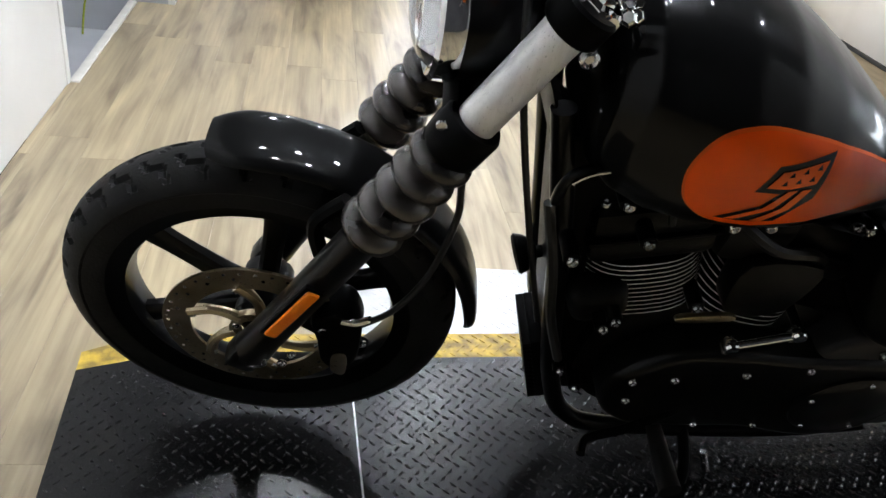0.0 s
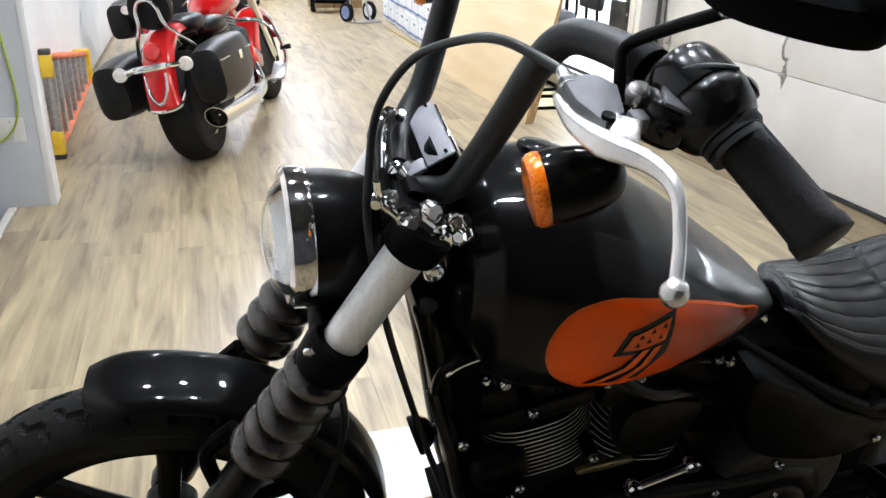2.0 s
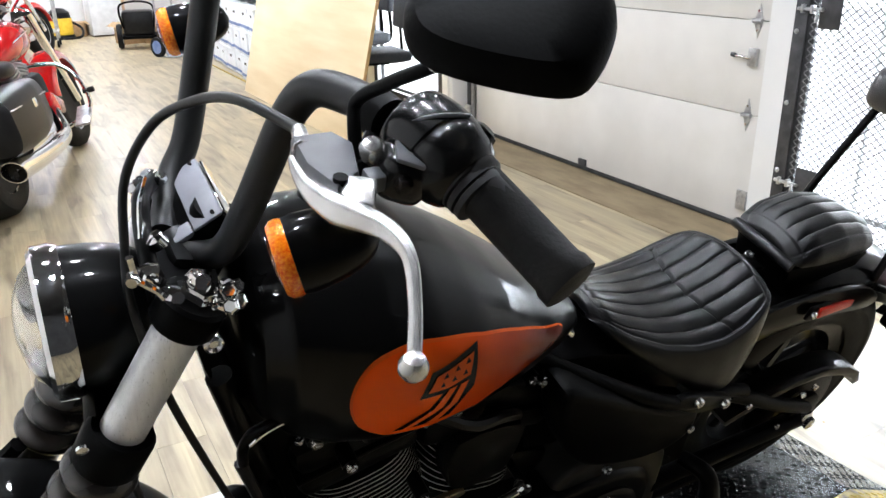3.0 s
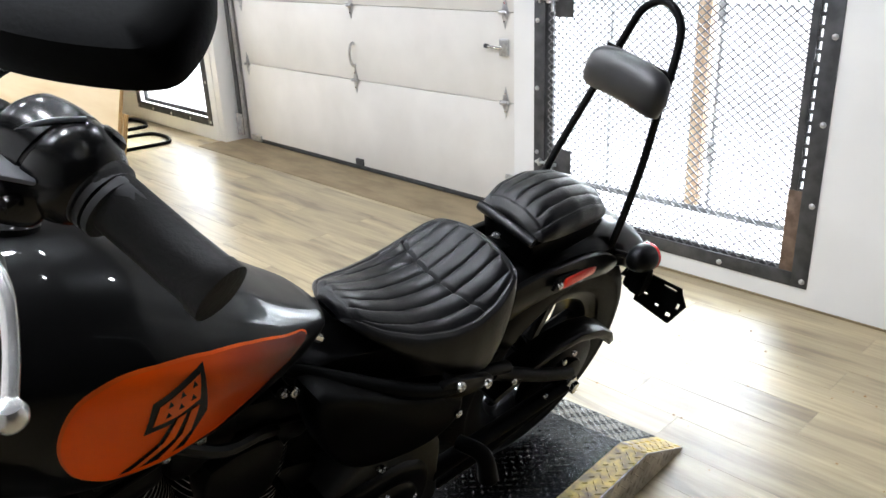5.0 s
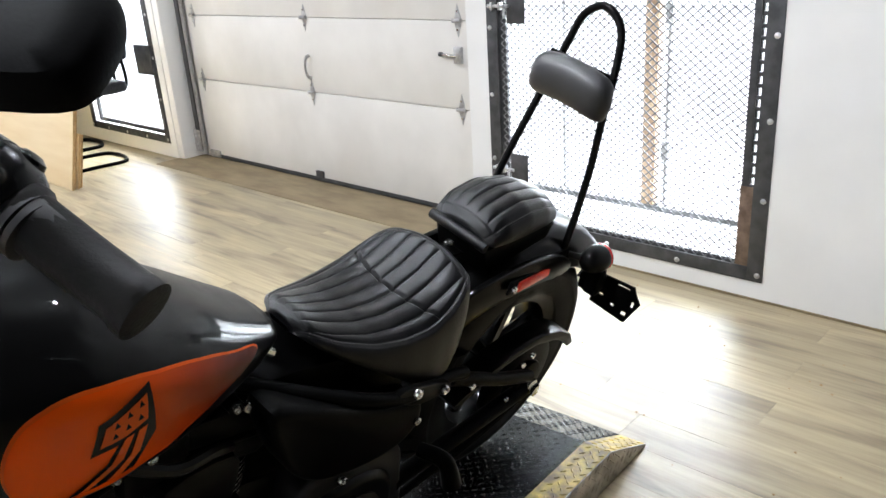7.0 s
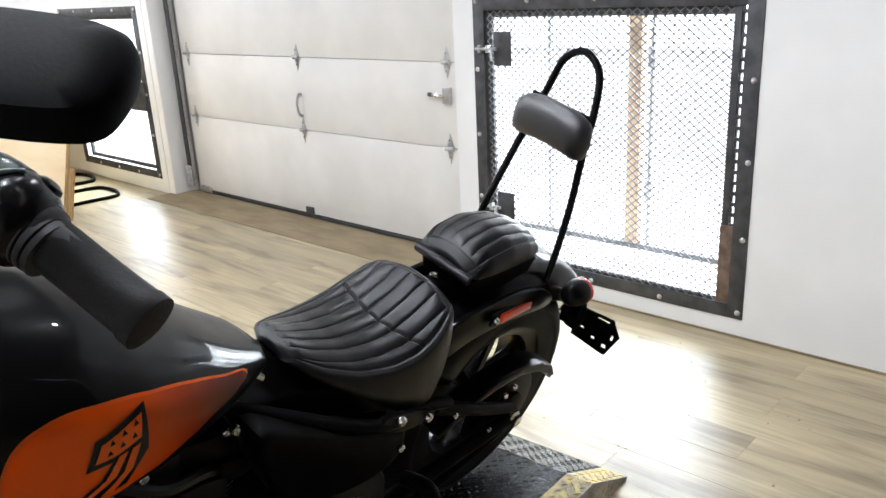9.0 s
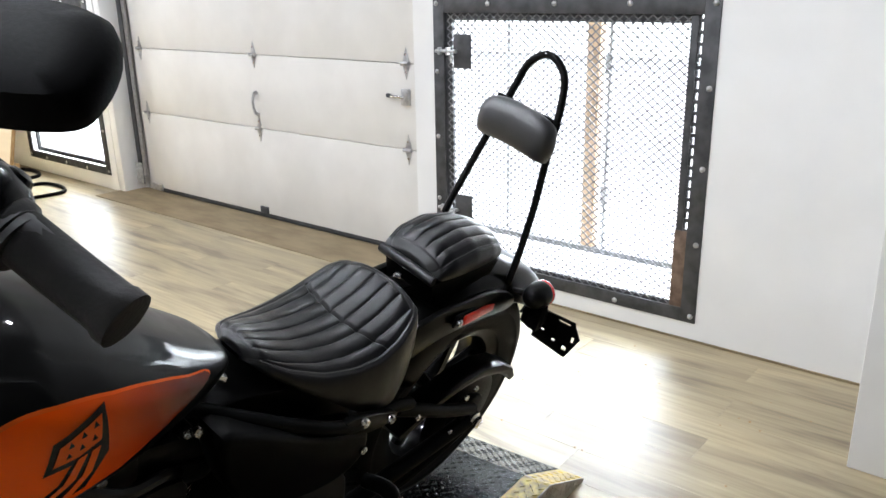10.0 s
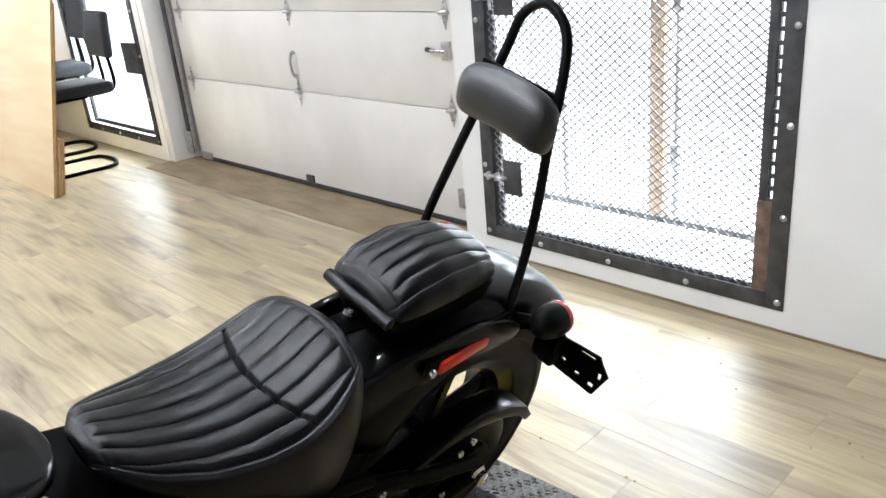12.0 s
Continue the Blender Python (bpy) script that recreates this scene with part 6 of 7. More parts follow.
part("coil_cover", prism(round_poly([(-0.480, 0.675), (-0.365, 0.675), (-0.360, 0.600), (-0.385, 0.553), (-0.450, 0.545), (-0.482, 0.580)], 3), -0.128, -0.08, 0.006), wrinkle_black, bike)
for p in ((-0.767, -0.150, 0.700), (-0.710, -0.120, 0.784), (-0.672, -0.120, 0.799), (-0.660, -0.130, 0.720), (-0.529, -0.135, 0.578), (-0.655, -0.150, 0.554), (-0.671, -0.155, 0.539), (-0.500, -0.125, 0.764), (-0.548, -0.120, 0.754), (-0.357, -0.110, 0.757), (-0.677, -0.120, 0.347), (-0.631, -0.120, 0.287)):
    part("bolt_boss", rod((p[0], p[1] + 0.045, p[2]), p, 0.0125, seg=12), satin_black, bike)
    bolt(p, r=0.0085, h=0.008)
# right side: air cleaner and exhaust
part("air_cleaner", lathe([(0.095, 0), (0.10, 0.01), (0.10, 0.05), (0.09, 0.062), (0.001, 0.064)], axis_matrix((-0.47, 0.12, 0.66), (0, 1, 0)), 36), wrinkle_black, bike, "round black air cleaner")
part("exhaust", tube([(-0.62, 0.10, 0.60), (-0.66, 0.16, 0.50), (-0.60, 0.18, 0.33), (-0.40, 0.185, 0.26), (-0.05, 0.19, 0.245), (0.25, 0.195, 0.24), (0.60, 0.20, 0.25)], [0.022, 0.022, 0.022, 0.024, 0.04, 0.042, 0.04], 16), satin_black, bike, "black exhaust")


# ---- the rest of the room ----
def red_cruiser():
    """x to its right, y ahead, z up; origin under the rear wheel."""
    g = thing("red_motorcycle", "red touring cruiser with black saddlebags and chrome exhaust", "motorcycle", group="parked motorcycles")

    def wheel_at(name, y, R, half):
        m = Matrix.Translation((0, y, R)) @ Matrix.Rotation(radians(90), 4, "Y")
        w = part(name, lathe([(0.05, -0.05), (0.06, -0.05), (0.06, 0.05), (0.05, 0.05)], m, 20), chrome, g)
        part("tyre", lathe([(R * 0.60, -half * 0.8), (R * 0.72, -half), (R * 0.90, -half * 0.92), (R * 0.975, -half * 0.6), (R, 0), (R * 0.975, half * 0.6), (R * 0.90, half * 0.92), (R * 0.72, half), (R * 0.60, half * 0.8)], m, 48), tyre_rubber, w, "black rubber tyre")
        part("rim", lathe([(R * 0.56, -half * 0.7), (R * 0.62, -half * 0.85), (R * 0.62, half * 0.85), (R * 0.56, half * 0.7), (R * 0.54, 0), (R * 0.56, -half * 0.7)], m, 40), chrome, w, "chrome rim")
        for i in range(7):
            a = radians(i * 360 / 7)
            part("spoke", rod((0, y + 0.05 * math.cos(a), R + 0.05 * math.sin(a)), (0, y + R * 0.57 * math.cos(a), R + R * 0.57 * math.sin(a)), 0.014, 0.01, 8), chrome, w)
    wheel_at("rear_wheel", 0.0, 0.32, 0.100)
    wheel_at("front_wheel", 1.68, 0.32, 0.065)

    def arc_skin(cy, cz, r, half, a0, a1, n=24, drop=0.08):
        rings = []
        for i in range(n + 1):
            a = radians(a0 + (a1 - a0) * i / n)
            out, inn = [], []
            for k in range(11):
                q = -1 + 2 * k / 10
                dr = drop * (1 - math.cos(q * radians(88))) ** 1.5
                for lst, off in ((out, 0), (inn, 0.006)):
                    rr = r - dr - off
                    lst.append((half * math.sin(q * radians(88)), cy + rr * math.cos(a), cz + rr * math.sin(a)))
            rings.append(out + inn[::-1])
        return ring_mesh(bm_new(), rings)
    rf_ = part("rear_fender", arc_skin(0, 0.40, 0.40, 0.092, 60, 183, drop=0.05), red_paint, g, "red rear fender")
    part("fender_trim", tube([(-0.056, -0.366, 0.57), (-0.048, -0.392, 0.48), (0.0, -0.408, 0.415), (0.048, -0.392, 0.48), (0.056, -0.366, 0.57)], 0.008, 8), chrome, rf_, "chrome U trim")
    part("fender_tip", tube([(-0.10, -0.33, 0.41), (-0.085, -0.375, 0.385), (0.0, -0.408, 0.375), (0.085, -0.375, 0.385), (0.115, -0.29, 0.45)], 0.010, 8), chrome, rf_, "chrome fender edge")
    part("tail_lamp", lathe([(0.030, -0.02), (0.046, -0.012), (0.050, 0.0), (0.044, 0.012), (0.025, 0.019), (0.001, 0.022)], axis_matrix((0, -0.315, 0.685), (0, -0.9, 0.35)), 22), red_glass, rf_, "red tail lamp")
    part("front_fender", arc_skin(1.68, 0.33, 0.385, 0.095, 15, 165), red_paint, g, "red front fender")
    lb = part("light_bar", tube([(-0.17, -0.37, 0.60), (-0.09, -0.40, 0.61), (0.09, -0.40, 0.61), (0.17, -0.37, 0.60)], 0.014, 8), chrome, g, "chrome light bar")
    part("bar_plate", rbox((0, -0.405, 0.612), (0.19, 0.02, 0.035), 0.006), chrome, lb)
    for s in (-1, 1):
        part("rear_signal", lathe([(0.010, -0.04), (0.034, -0.02), (0.040, 0.0), (0.036, 0.012), (0.001, 0.018)], axis_matrix((0.185 * s, -0.375, 0.60), (0, -1, 0)), 18), pale_lens, lb, "round pale lens")
        x = 0.275 * s
        rows = []
        for y, h, w, z in ((-0.375, 0.16, 0.06, 0.485), (-0.355, 0.205, 0.088, 0.485), (-0.20, 0.235, 0.104, 0.490), (0.05, 0.240, 0.106, 0.495), (0.20, 0.215, 0.095, 0.505), (0.245, 0.15, 0.06, 0.52)):
            rows.append([(x + w * math.copysign(abs(math.cos(a)) ** 0.62, math.cos(a)), y, z + 0.022 + h * 0.69 * math.copysign(abs(math.sin(a)) ** 0.6, math.sin(a))) for a in np.linspace(0, 2 * math.pi, 28, endpoint=False)])
        sb_ = part("saddlebag", ring_mesh(bm_new(), rows), bag_black, g, "black hard saddlebag")
        part("bag_lid", rbox((x, -0.065, 0.580), (0.203, 0.56, 0.006), 0.002), galv, sb_, "pale lid seam")
        part("bag_latch", rbox((x + 0.10 * s, -0.02, 0.56), (0.012, 0.06, 0.05), 0.005), chrome, sb_, "chrome latch")
        part("backrest_rail", tube([(0.17 * s, -0.08, 0.58), (0.165 * s, -0.11, 0.66), (0.12 * s, -0.18, 0.735), (0.072 * s, -0.215, 0.81), (0.060 * s, -0.225, 0.89), (0.035 * s, -0.23, 0.935), (0.0, -0.23, 0.945)], 0.011, 10), chrome, g, "chrome backrest rail")
        part("engine_guard", tube([(0.06 * s, 1.02, 0.68), (0.24 * s, 1.06, 0.64), (0.34 * s, 1.06, 0.50), (0.33 * s, 1.05, 0.32), (0.10 * s, 1.03, 0.22)], 0.014, 10), chrome, g, "chrome engine guard")
        part("floorboard", rbox((0.30 * s, 0.98, 0.30), (0.10, 0.22, 0.02), 0.008, Matrix.Rotation(radians(24), 3, "X")), galv, g, "ribbed steel floorboard")
        part("highway_peg", rod((0.33 * s, 1.06, 0.44), (0.40 * s, 1.06, 0.44), 0.018, seg=12), grip_rubber, g)
        part("fork_leg", rod((0.10 * s, 1.68, 0.33), (0.10 * s, 1.34, 0.98), 0.03, seg=14), chrome, g, "chrome fork leg")
        part("handlebar", tube([(0.03 * s, 1.30, 1.02), (0.14 * s, 1.27, 1.10), (0.30 * s, 1.18, 1.12), (0.42 * s, 1.0, 1.08)], 0.014, 8), chrome, g)
        part("grip", rod((0.38 * s, 1.06, 1.095), (0.44 * s, 0.96, 1.07), 0.018, seg=10), grip_rubber, g)
        part("mirror", rbox((0.40 * s, 1.12, 1.25), (0.12, 0.03, 0.07), 0.02), chrome, g)
        part("mirror_stem", tube([(0.34 * s, 1.13, 1.11), (0.37 * s, 1.13, 1.18), (0.40 * s, 1.12, 1.22)], 0.006, 6), chrome, g)
    part("exhaust", tube([(0.14, 0.95, 0.40), (0.20, 0.80, 0.26), (0.235, 0.50, 0.25), (0.245, 0.1, 0.26), (0.25, -0.28, 0.285)], [0.03, 0.045, 0.058, 0.061, 0.062], 18), chrome, g, "chrome exhaust")
    tip = []
    for r_, y_ in ((0.062, -0.275), (0.064, -0.34), (0.059, -0.34), (0.055, -0.285), (0.004, -0.282)):
        tip.append([(0.25 + r_ * math.cos(a), y_ - (0.55 * r_ * math.sin(a) if y_ < -0.3 else 0.0), 0.285 + r_ * math.sin(a)) for a in np.linspace(0, 2 * math.pi, 20, endpoint=False)])
    part("exhaust_tip", ring_mesh(bm_new(), tip[:3], cap=False), chrome, g, "slash-cut chrome exhaust tip")
    part("exhaust_bore", ring_mesh(bm_new(), tip[2:], cap=False), decal_black, g, "black bore of the exhaust tip")
    part("exhaust", tube([(0.12, 0.75, 0.42), (0.19, 0.60, 0.33), (0.23, 0.30, 0.335), (0.24, -0.05, 0.34)], [0.03, 0.04, 0.045, 0.045], 16), chrome, g, "chrome exhaust")
    rows = []
    for y, zt, zb, h in ((0.62, 0.80, 0.76, 0.05), (0.66, 0.84, 0.74, 0.10), (0.80, 0.93, 0.72, 0.145), (0.95, 0.97, 0.72, 0.155), (1.08, 0.97, 0.74, 0.14), (1.18, 0.94, 0.78, 0.09), (1.20, 0.92, 0.80, 0.05)):
        rows.append([(h * math.copysign(abs(math.cos(a)) ** 0.85, math.cos(a)), y, (zt + zb) / 2 + (zt - zb) / 2 * math.copysign(abs(math.sin(a)) ** 0.85, math.sin(a))) for a in np.linspace(0, 2 * math.pi, 32, endpoint=False)])
    tk = part("fuel_tank", ring_mesh(bm_new(), rows), red_paint, g, "red fuel tank")
    part("tank_console", rbox((0, 0.92, 0.975), (0.07, 0.30, 0.02), 0.008), chrome, tk)
    for s in (-1, 1):
        part("tank_stripe", tube([(0.150 * s, 0.72, 0.845), (0.158 * s, 0.88, 0.87), (0.158 * s, 1.02, 0.885)], 0.004, 6), chrome, tk)
    for nm, y0_, y1_, z_, h_ in (("rider_seat", 0.30, 0.66, 0.72, 0.17), ("pillion_seat", 0.02, 0.32, 0.77, 0.15)):
        rows = []
        for q in np.linspace(0, 1, 9):
            k = max(0.25, math.sin(math.pi * (0.08 + 0.84 * q)) ** 0.4)
            rows.append([(h_ * k * math.copysign(abs(math.cos(a)) ** 0.7, math.cos(a)), y0_ + (y1_ - y0_) * q, z_ + 0.06 * k * math.copysign(abs(math.sin(a)) ** 0.7, math.sin(a))) for a in np.linspace(0, 2 * math.pi, 24, endpoint=False)])
        part(nm, ring_mesh(bm_new(), rows), leather, g, "black leather seat")
    part("backrest_pad", lathe([(0.02, -0.035), (0.115, -0.03), (0.125, 0.0), (0.115, 0.03), (0.02, 0.036)], axis_matrix((0, -0.16, 0.90), (0, 1, 0.18)), 28), leather, g, "black oval backrest pad")
    part("engine", rbox((0, 0.80, 0.46), (0.30, 0.46, 0.36), 0.05), satin_black, g)
    for t_ in (-22, 22):
        d_ = Vector((0, math.sin(radians(t_)), math.cos(radians(t_))))
        cy_ = part("cylinder", rod(Vector((0, 0.82, 0.48)) + d_ * 0.05, Vector((0, 0.82, 0.48)) + d_ * 0.28, 0.075, seg=20), satin_black, g)
        for i in range(8):
            part("fin", rod(Vector((0, 0.82, 0.48)) + d_ * (0.08 + i * 0.022), Vector((0, 0.82, 0.48)) + d_ * (0.088 + i * 0.022), 0.105, seg=18), galv, cy_)
    part("side_cover", rbox((0.13, 0.42, 0.52), (0.08, 0.26, 0.20), 0.04), red_paint, g, "red side cover")
    part("side_cover", rbox((-0.13, 0.42, 0.52), (0.08, 0.26, 0.20), 0.04), red_paint, g, "red side cover")
    part("front_panel", rbox((0.16, 0.98, 0.42), (0.05, 0.22, 0.10), 0.02, Matrix.Rotation(radians(-25), 3, "X")), red_paint, g)
    part("headlamp", lathe([(0.02, -0.12), (0.09, -0.06), (0.10, 0), (0.095, 0.02), (0.01, 0.03)], axis_matrix((0, 1.42, 0.92), (0, 1, 0)), 24), chrome, g, "chrome headlamp")
    part("frame_tube", tube([(0, 1.32, 0.92), (0, 1.05, 0.70), (0, 0.5, 0.66), (0, 0.1, 0.62)], 0.03, 10), satin_black, g)
    part("side_stand", tube([(-0.10, 0.75, 0.25), (-0.22, 0.72, 0.10), (-0.30, 0.70, 0.008)], 0.012, 8), satin_black, g)
    return g


rb1 = red_cruiser()
rb1.matrix_basis = pose(-1.085, 3.10, 0.0, 0, -12, -18.5)
tagged(copy_thing(rb1, pose(-1.30, 6.10, 0.0, 0, -9, -14)), "red cruiser parked behind the first one")
tagged(copy_thing(rb1, pose(-1.25, 8.9, 0.0, 0, -9, -30)), "red cruiser standing further back in the row")


def stepladder():
    """A tapering stepladder on its side, its wide end towards the stand."""
    g = thing("folding_ladder", "orange folding stepladder with yellow feet lying on its side", "ladder")
    y0, y1 = 3.22, 4.91
    for x, mt, cap in ((-1.990, galv, 0.0), (-1.915, fibreglass, 0.012)):
        for za, zb in ((0.045, 0.140), (0.590, 0.345)):
            part("rail", tube([(x, y0 + 0.03, za), (x, (y0 + y1) / 2, (za + zb) / 2), (x, y1, zb)], 0.020, 8, 2), fibreglass, g, "orange side rail")
        for i in range(7):
            q = (i + 0.6) / 7.2
            y = y0 + (y1 - y0) * q
            part("rung", span(x - 0.012, x + 0.012, y - 0.030, y + 0.030, 0.045 + 0.095 * q, 0.59 - 0.245 * q, 0.003), galv, g, "aluminium step")
        part("end_bar", rod((x + cap, y0 + 0.02, 0.04), (x + cap, y0 + 0.02, 0.60), 0.022, seg=14), galv, g)
        for z0_, z1_, zf in ((0.030, 0.165, 0.0), (0.480, 0.605, 0.606)):
            part("foot_bracket", span(x - 0.030, x + 0.034, y0 - 0.012, y0 + 0.050, z0_, z1_, 0.006), ladder_yellow, g, "yellow plastic bracket")
            part("foot", span(x - 0.028, x + 0.032, y0 - 0.010, y0 + 0.046, zf, zf + 0.029, 0.004), seal_rubber, g, "ribbed rubber foot")
    part("top_cap", span(-2.005, -1.885, y1 - 0.02, y1 + 0.06, 0.11, 0.375, 0.008), ladder_yellow, g, "yellow top cap")


stepladder()


def wall_outlet():
    g = thing("wall_outlet", "cream blank outlet plate on the grey partition", "outlet", pose(0.05, -0.022, 0))
    part("plate", rbox((-2.015, 2.400, 0.390), (0.115, 0.008, 0.115), 0.002), outlet_plastic, g)
    for dz in (-0.04, 0.04):
        part("screw", rod((-2.015, 2.396, 0.39 + dz), (-2.015, 2.393, 0.39 + dz), 0.004, seg=8), bolt_steel, g)


wall_outlet()


def power_adapter():
    g = thing("power_adapter", "black power adapter plugged in on the partition with a green cord", "adapter", pose(0.05, -0.022, 0))
    part("box", rbox((-2.205, 2.385, 0.375), (0.075, 0.045, 0.085), 0.006), cable_black, g)
    part("plug", rbox((-2.175, 2.38, 0.315), (0.05, 0.04, 0.05), 0.005), cable_black, g)
    part("lamp", rod((-2.160, 2.362, 0.335), (-2.160, 2.359, 0.335), 0.003, seg=8), red_glass, g)
    part("cord", tube([(-2.185, 2.36, 0.345), (-2.13, 2.375, 0.335), (-2.05, 2.383, 0.350), (-1.985, 2.386, 0.43), (-1.965, 2.388, 0.56), (-1.985, 2.392, 0.80), (-2.03, 2.392, 1.30), (-2.06, 2.392, 2.2)], 0.005, 8), cable_green, g, "green cord")
    part("cord", tube([(-2.12, 2.37, 2.2), (-2.13, 2.37, 1.2), (-2.135, 2.365, 0.66), (-2.175, 2.355, 0.42), (-2.235, 2.345, 0.18), (-2.285, 2.33, -0.02), (-2.30, 2.30, -0.155)], 0.005, 8), cable_green, g, "green cord")


power_adapter()
tagged(part("wall_box", rbox((-2.14, 2.363, 0.665), (0.20, 0.04, 0.06), 0.006), satin_black, None, "black box fixed to the grey partition"), category="box")


def plywood_sheet(name, x, y0, y1, z1, thick, label, lean=0.0):
    g = thing(name, label, "plywood", pose(x, 0, 0, 0, lean, 0), group="plywood sheets")
    part("face", span(0, thick - 0.002, y0 + 0.002, y1, 0, z1, 0.0008), plywood, g)
    part("edge", span(0.001, thick - 0.003, y0, y0 + 0.002, 0.001, z1 - 0.001), ply_edge, g, "layered sheet edge")
    return g


plywood_sheet("plywood_sheet", 1.140, 3.520, 6.30, 1.240, 0.018, "pale plywood sheet leaning on its long edge", 13.5)
plywood_sheet("plywood_sheet", 1.163, 3.535, 5.73, 1.19, 0.012, "plywood sheet leaning behind the first", 13.5)
plywood_sheet("plywood_offcut", 1.183, 3.530, 5.03, 0.365, 0.018, "low plywood offcut behind the tall sheet", 13.5)
plywood_sheet("plywood_offcut", 1.207, 3.545, 4.83, 0.355, 0.016, "dark-edged plywood offcut behind the tall sheet", 13.5)


def office_chair(m):
    """Faces -x; origin on the floor under the seat."""
    g = thing("cantilever_chair", "black cantilever chair with dark upholstery", "chair", m, group="chairs by the window")
    for s in (-1, 1):
        part("leg_tube", tube([(0.16, 0.0, 0.012), (0.15, 0.10 * s, 0.012), (0.10, 0.205 * s, 0.012), (-0.10, 0.215 * s, 0.012), (-0.20, 0.215 * s, 0.013), (-0.245, 0.215 * s, 0.05), (-0.235, 0.215 * s, 0.25), (-0.215, 0.21 * s, 0.42), (-0.17, 0.205 * s, 0.455), (0.05, 0.20 * s, 0.46)], 0.012, 10), satin_black, g, "black bent tube")
        part("back_tube", tube([(0.05, 0.12 * s, 0.455), (0.20, 0.12 * s, 0.46), (0.245, 0.12 * s, 0.50), (0.245, 0.12 * s, 0.60), (0.235, 0.11 * s, 0.72)], 0.011, 10), satin_black, g, "black bent tube")
    part("cross_tube", tube([(-0.20, -0.21, 0.012), (-0.20, 0.0, 0.012), (-0.20, 0.21, 0.012)], 0.011, 8), satin_black, g)
    part("seat", rbox((-0.01, 0, 0.495), (0.46, 0.45, 0.07), 0.028, seg=3), upholstery, g, "dark padded seat")
    part("backrest", rbox((0.245, 0, 0.80), (0.055, 0.42, 0.28), 0.025, Matrix.Rotation(radians(6), 3, "Y"), seg=3), upholstery, g, "dark padded backrest")
    return g


TALL = Matrix.Diagonal((1.12, 1.0, 1.12, 1.0))
ch = office_chair(pose(1.62, 4.14, 0.0, 0, 0, -6) @ TALL)
copy_thing(ch, pose(1.73, 4.82, 0.0, 0, 0, -6) @ TALL)
tagged(part("shoe_box", rbox((1.40, 4.46, 0.045), (0.16, 0.10, 0.09), 0.004), card, None, "small brown box on the floor by the chairs"), category="box")


def carton(w, d, h, m):
    g = thing("carton", "white carton with blue printed bands", "carton", m, group="stacked cartons")
    part("body", span(-w / 2, w / 2, -d / 2, d / 2, 0, h - 0.03, 0.003), carton_white, g)
    part("lid", span(-w / 2 - 0.004, w / 2 + 0.004, -d / 2 - 0.004, d / 2 + 0.004, h - 0.03, h, 0.003), carton_white, g)
    part("print_band", span(-w / 2 - 0.0015, w / 2 + 0.0015, -d / 2 - 0.0015, d / 2 + 0.0015, 0.03, 0.06), carton_blue, g)
    part("grip_hole", rbox((-w / 2 - 0.001, 0, h * 0.68), (0.002, 0.08, 0.026), 0.0006), decal_black, g)
    return g


first = None
rng2 = random.Random(3)
for col_ in range(9):
    for lvl in range(3 if col_ < 7 else 2):
        m_ = pose(1.475 + 0.020 * col_ + rng2.uniform(-0.015, 0.015), 6.45 + col_ * 0.395, 0.012 + lvl * 0.256, 0, 0, rng2.uniform(-3, 3) - 4)
        if first is None:
            first = carton(0.32, 0.37, 0.255, m_)
        else:
            copy_thing(first, m_)
tagged(part("floor_strip", span(1.284, 1.300, 6.3, 8.9, 0.0005, 0.012, 0.002), yellow_tape, None, "yellow edge strip under the cartons"), category="strip")


def wall_shelf():
    g = thing("shelf_unit", "pale shelf unit behind the stacked cartons", "shelf")
    for y in (6.25, 7.6, 8.95, 10.3):
        part("upright", span(1.62, 1.66, y - 0.02, y + 0.02, 0, 1.7, 0.002), galv, g)
    for z in (0.86, 1.25, 1.65):
        part("board", span(1.40, 1.94, 6.2, 10.35, z, z + 0.03, 0.002), carton_white, g)


wall_shelf()


def hand_truck():
    g = thing("hand_truck", "grey hand truck with a pale blue wheel", "hand truck", pose(1.06, 9.50, 0, 0, 0, 28))
    for s in (-1, 1):
        w = part("wheel", lathe([(0.06, -0.022), (0.125, -0.025), (0.13, 0.0), (0.125, 0.025), (0.06, 0.022)], Matrix.Translation((0.20 * s, 0, 0.13)) @ Matrix.Rotation(radians(90), 4, "Y"), 28), tyre_rubber, g)
        part("rim", lathe([(0.02, -0.028), (0.085, -0.026), (0.085, 0.026), (0.02, 0.028)], Matrix.Translation((0.20 * s, 0, 0.13)) @ Matrix.Rotation(radians(90), 4, "Y"), 24), carton_blue if s < 0 else carton_white, w, "pale wheel disc")
        part("rail", tube([(0.14 * s, -0.10, 0.02), (0.14 * s, 0.0, 0.25), (0.14 * s, 0.10, 1.1)], 0.014, 8), galv, g)
    part("toe_plate", rbox((0, -0.16, 0.012), (0.40, 0.20, 0.012), 0.003), galv, g)
    for z in (0.35, 0.6, 0.85):
        part("cross_bar", rod((-0.14, 0.01 + z * 0.09, z), (0.14, 0.01 + z * 0.09, z), 0.010, seg=8), galv, g)


hand_truck()


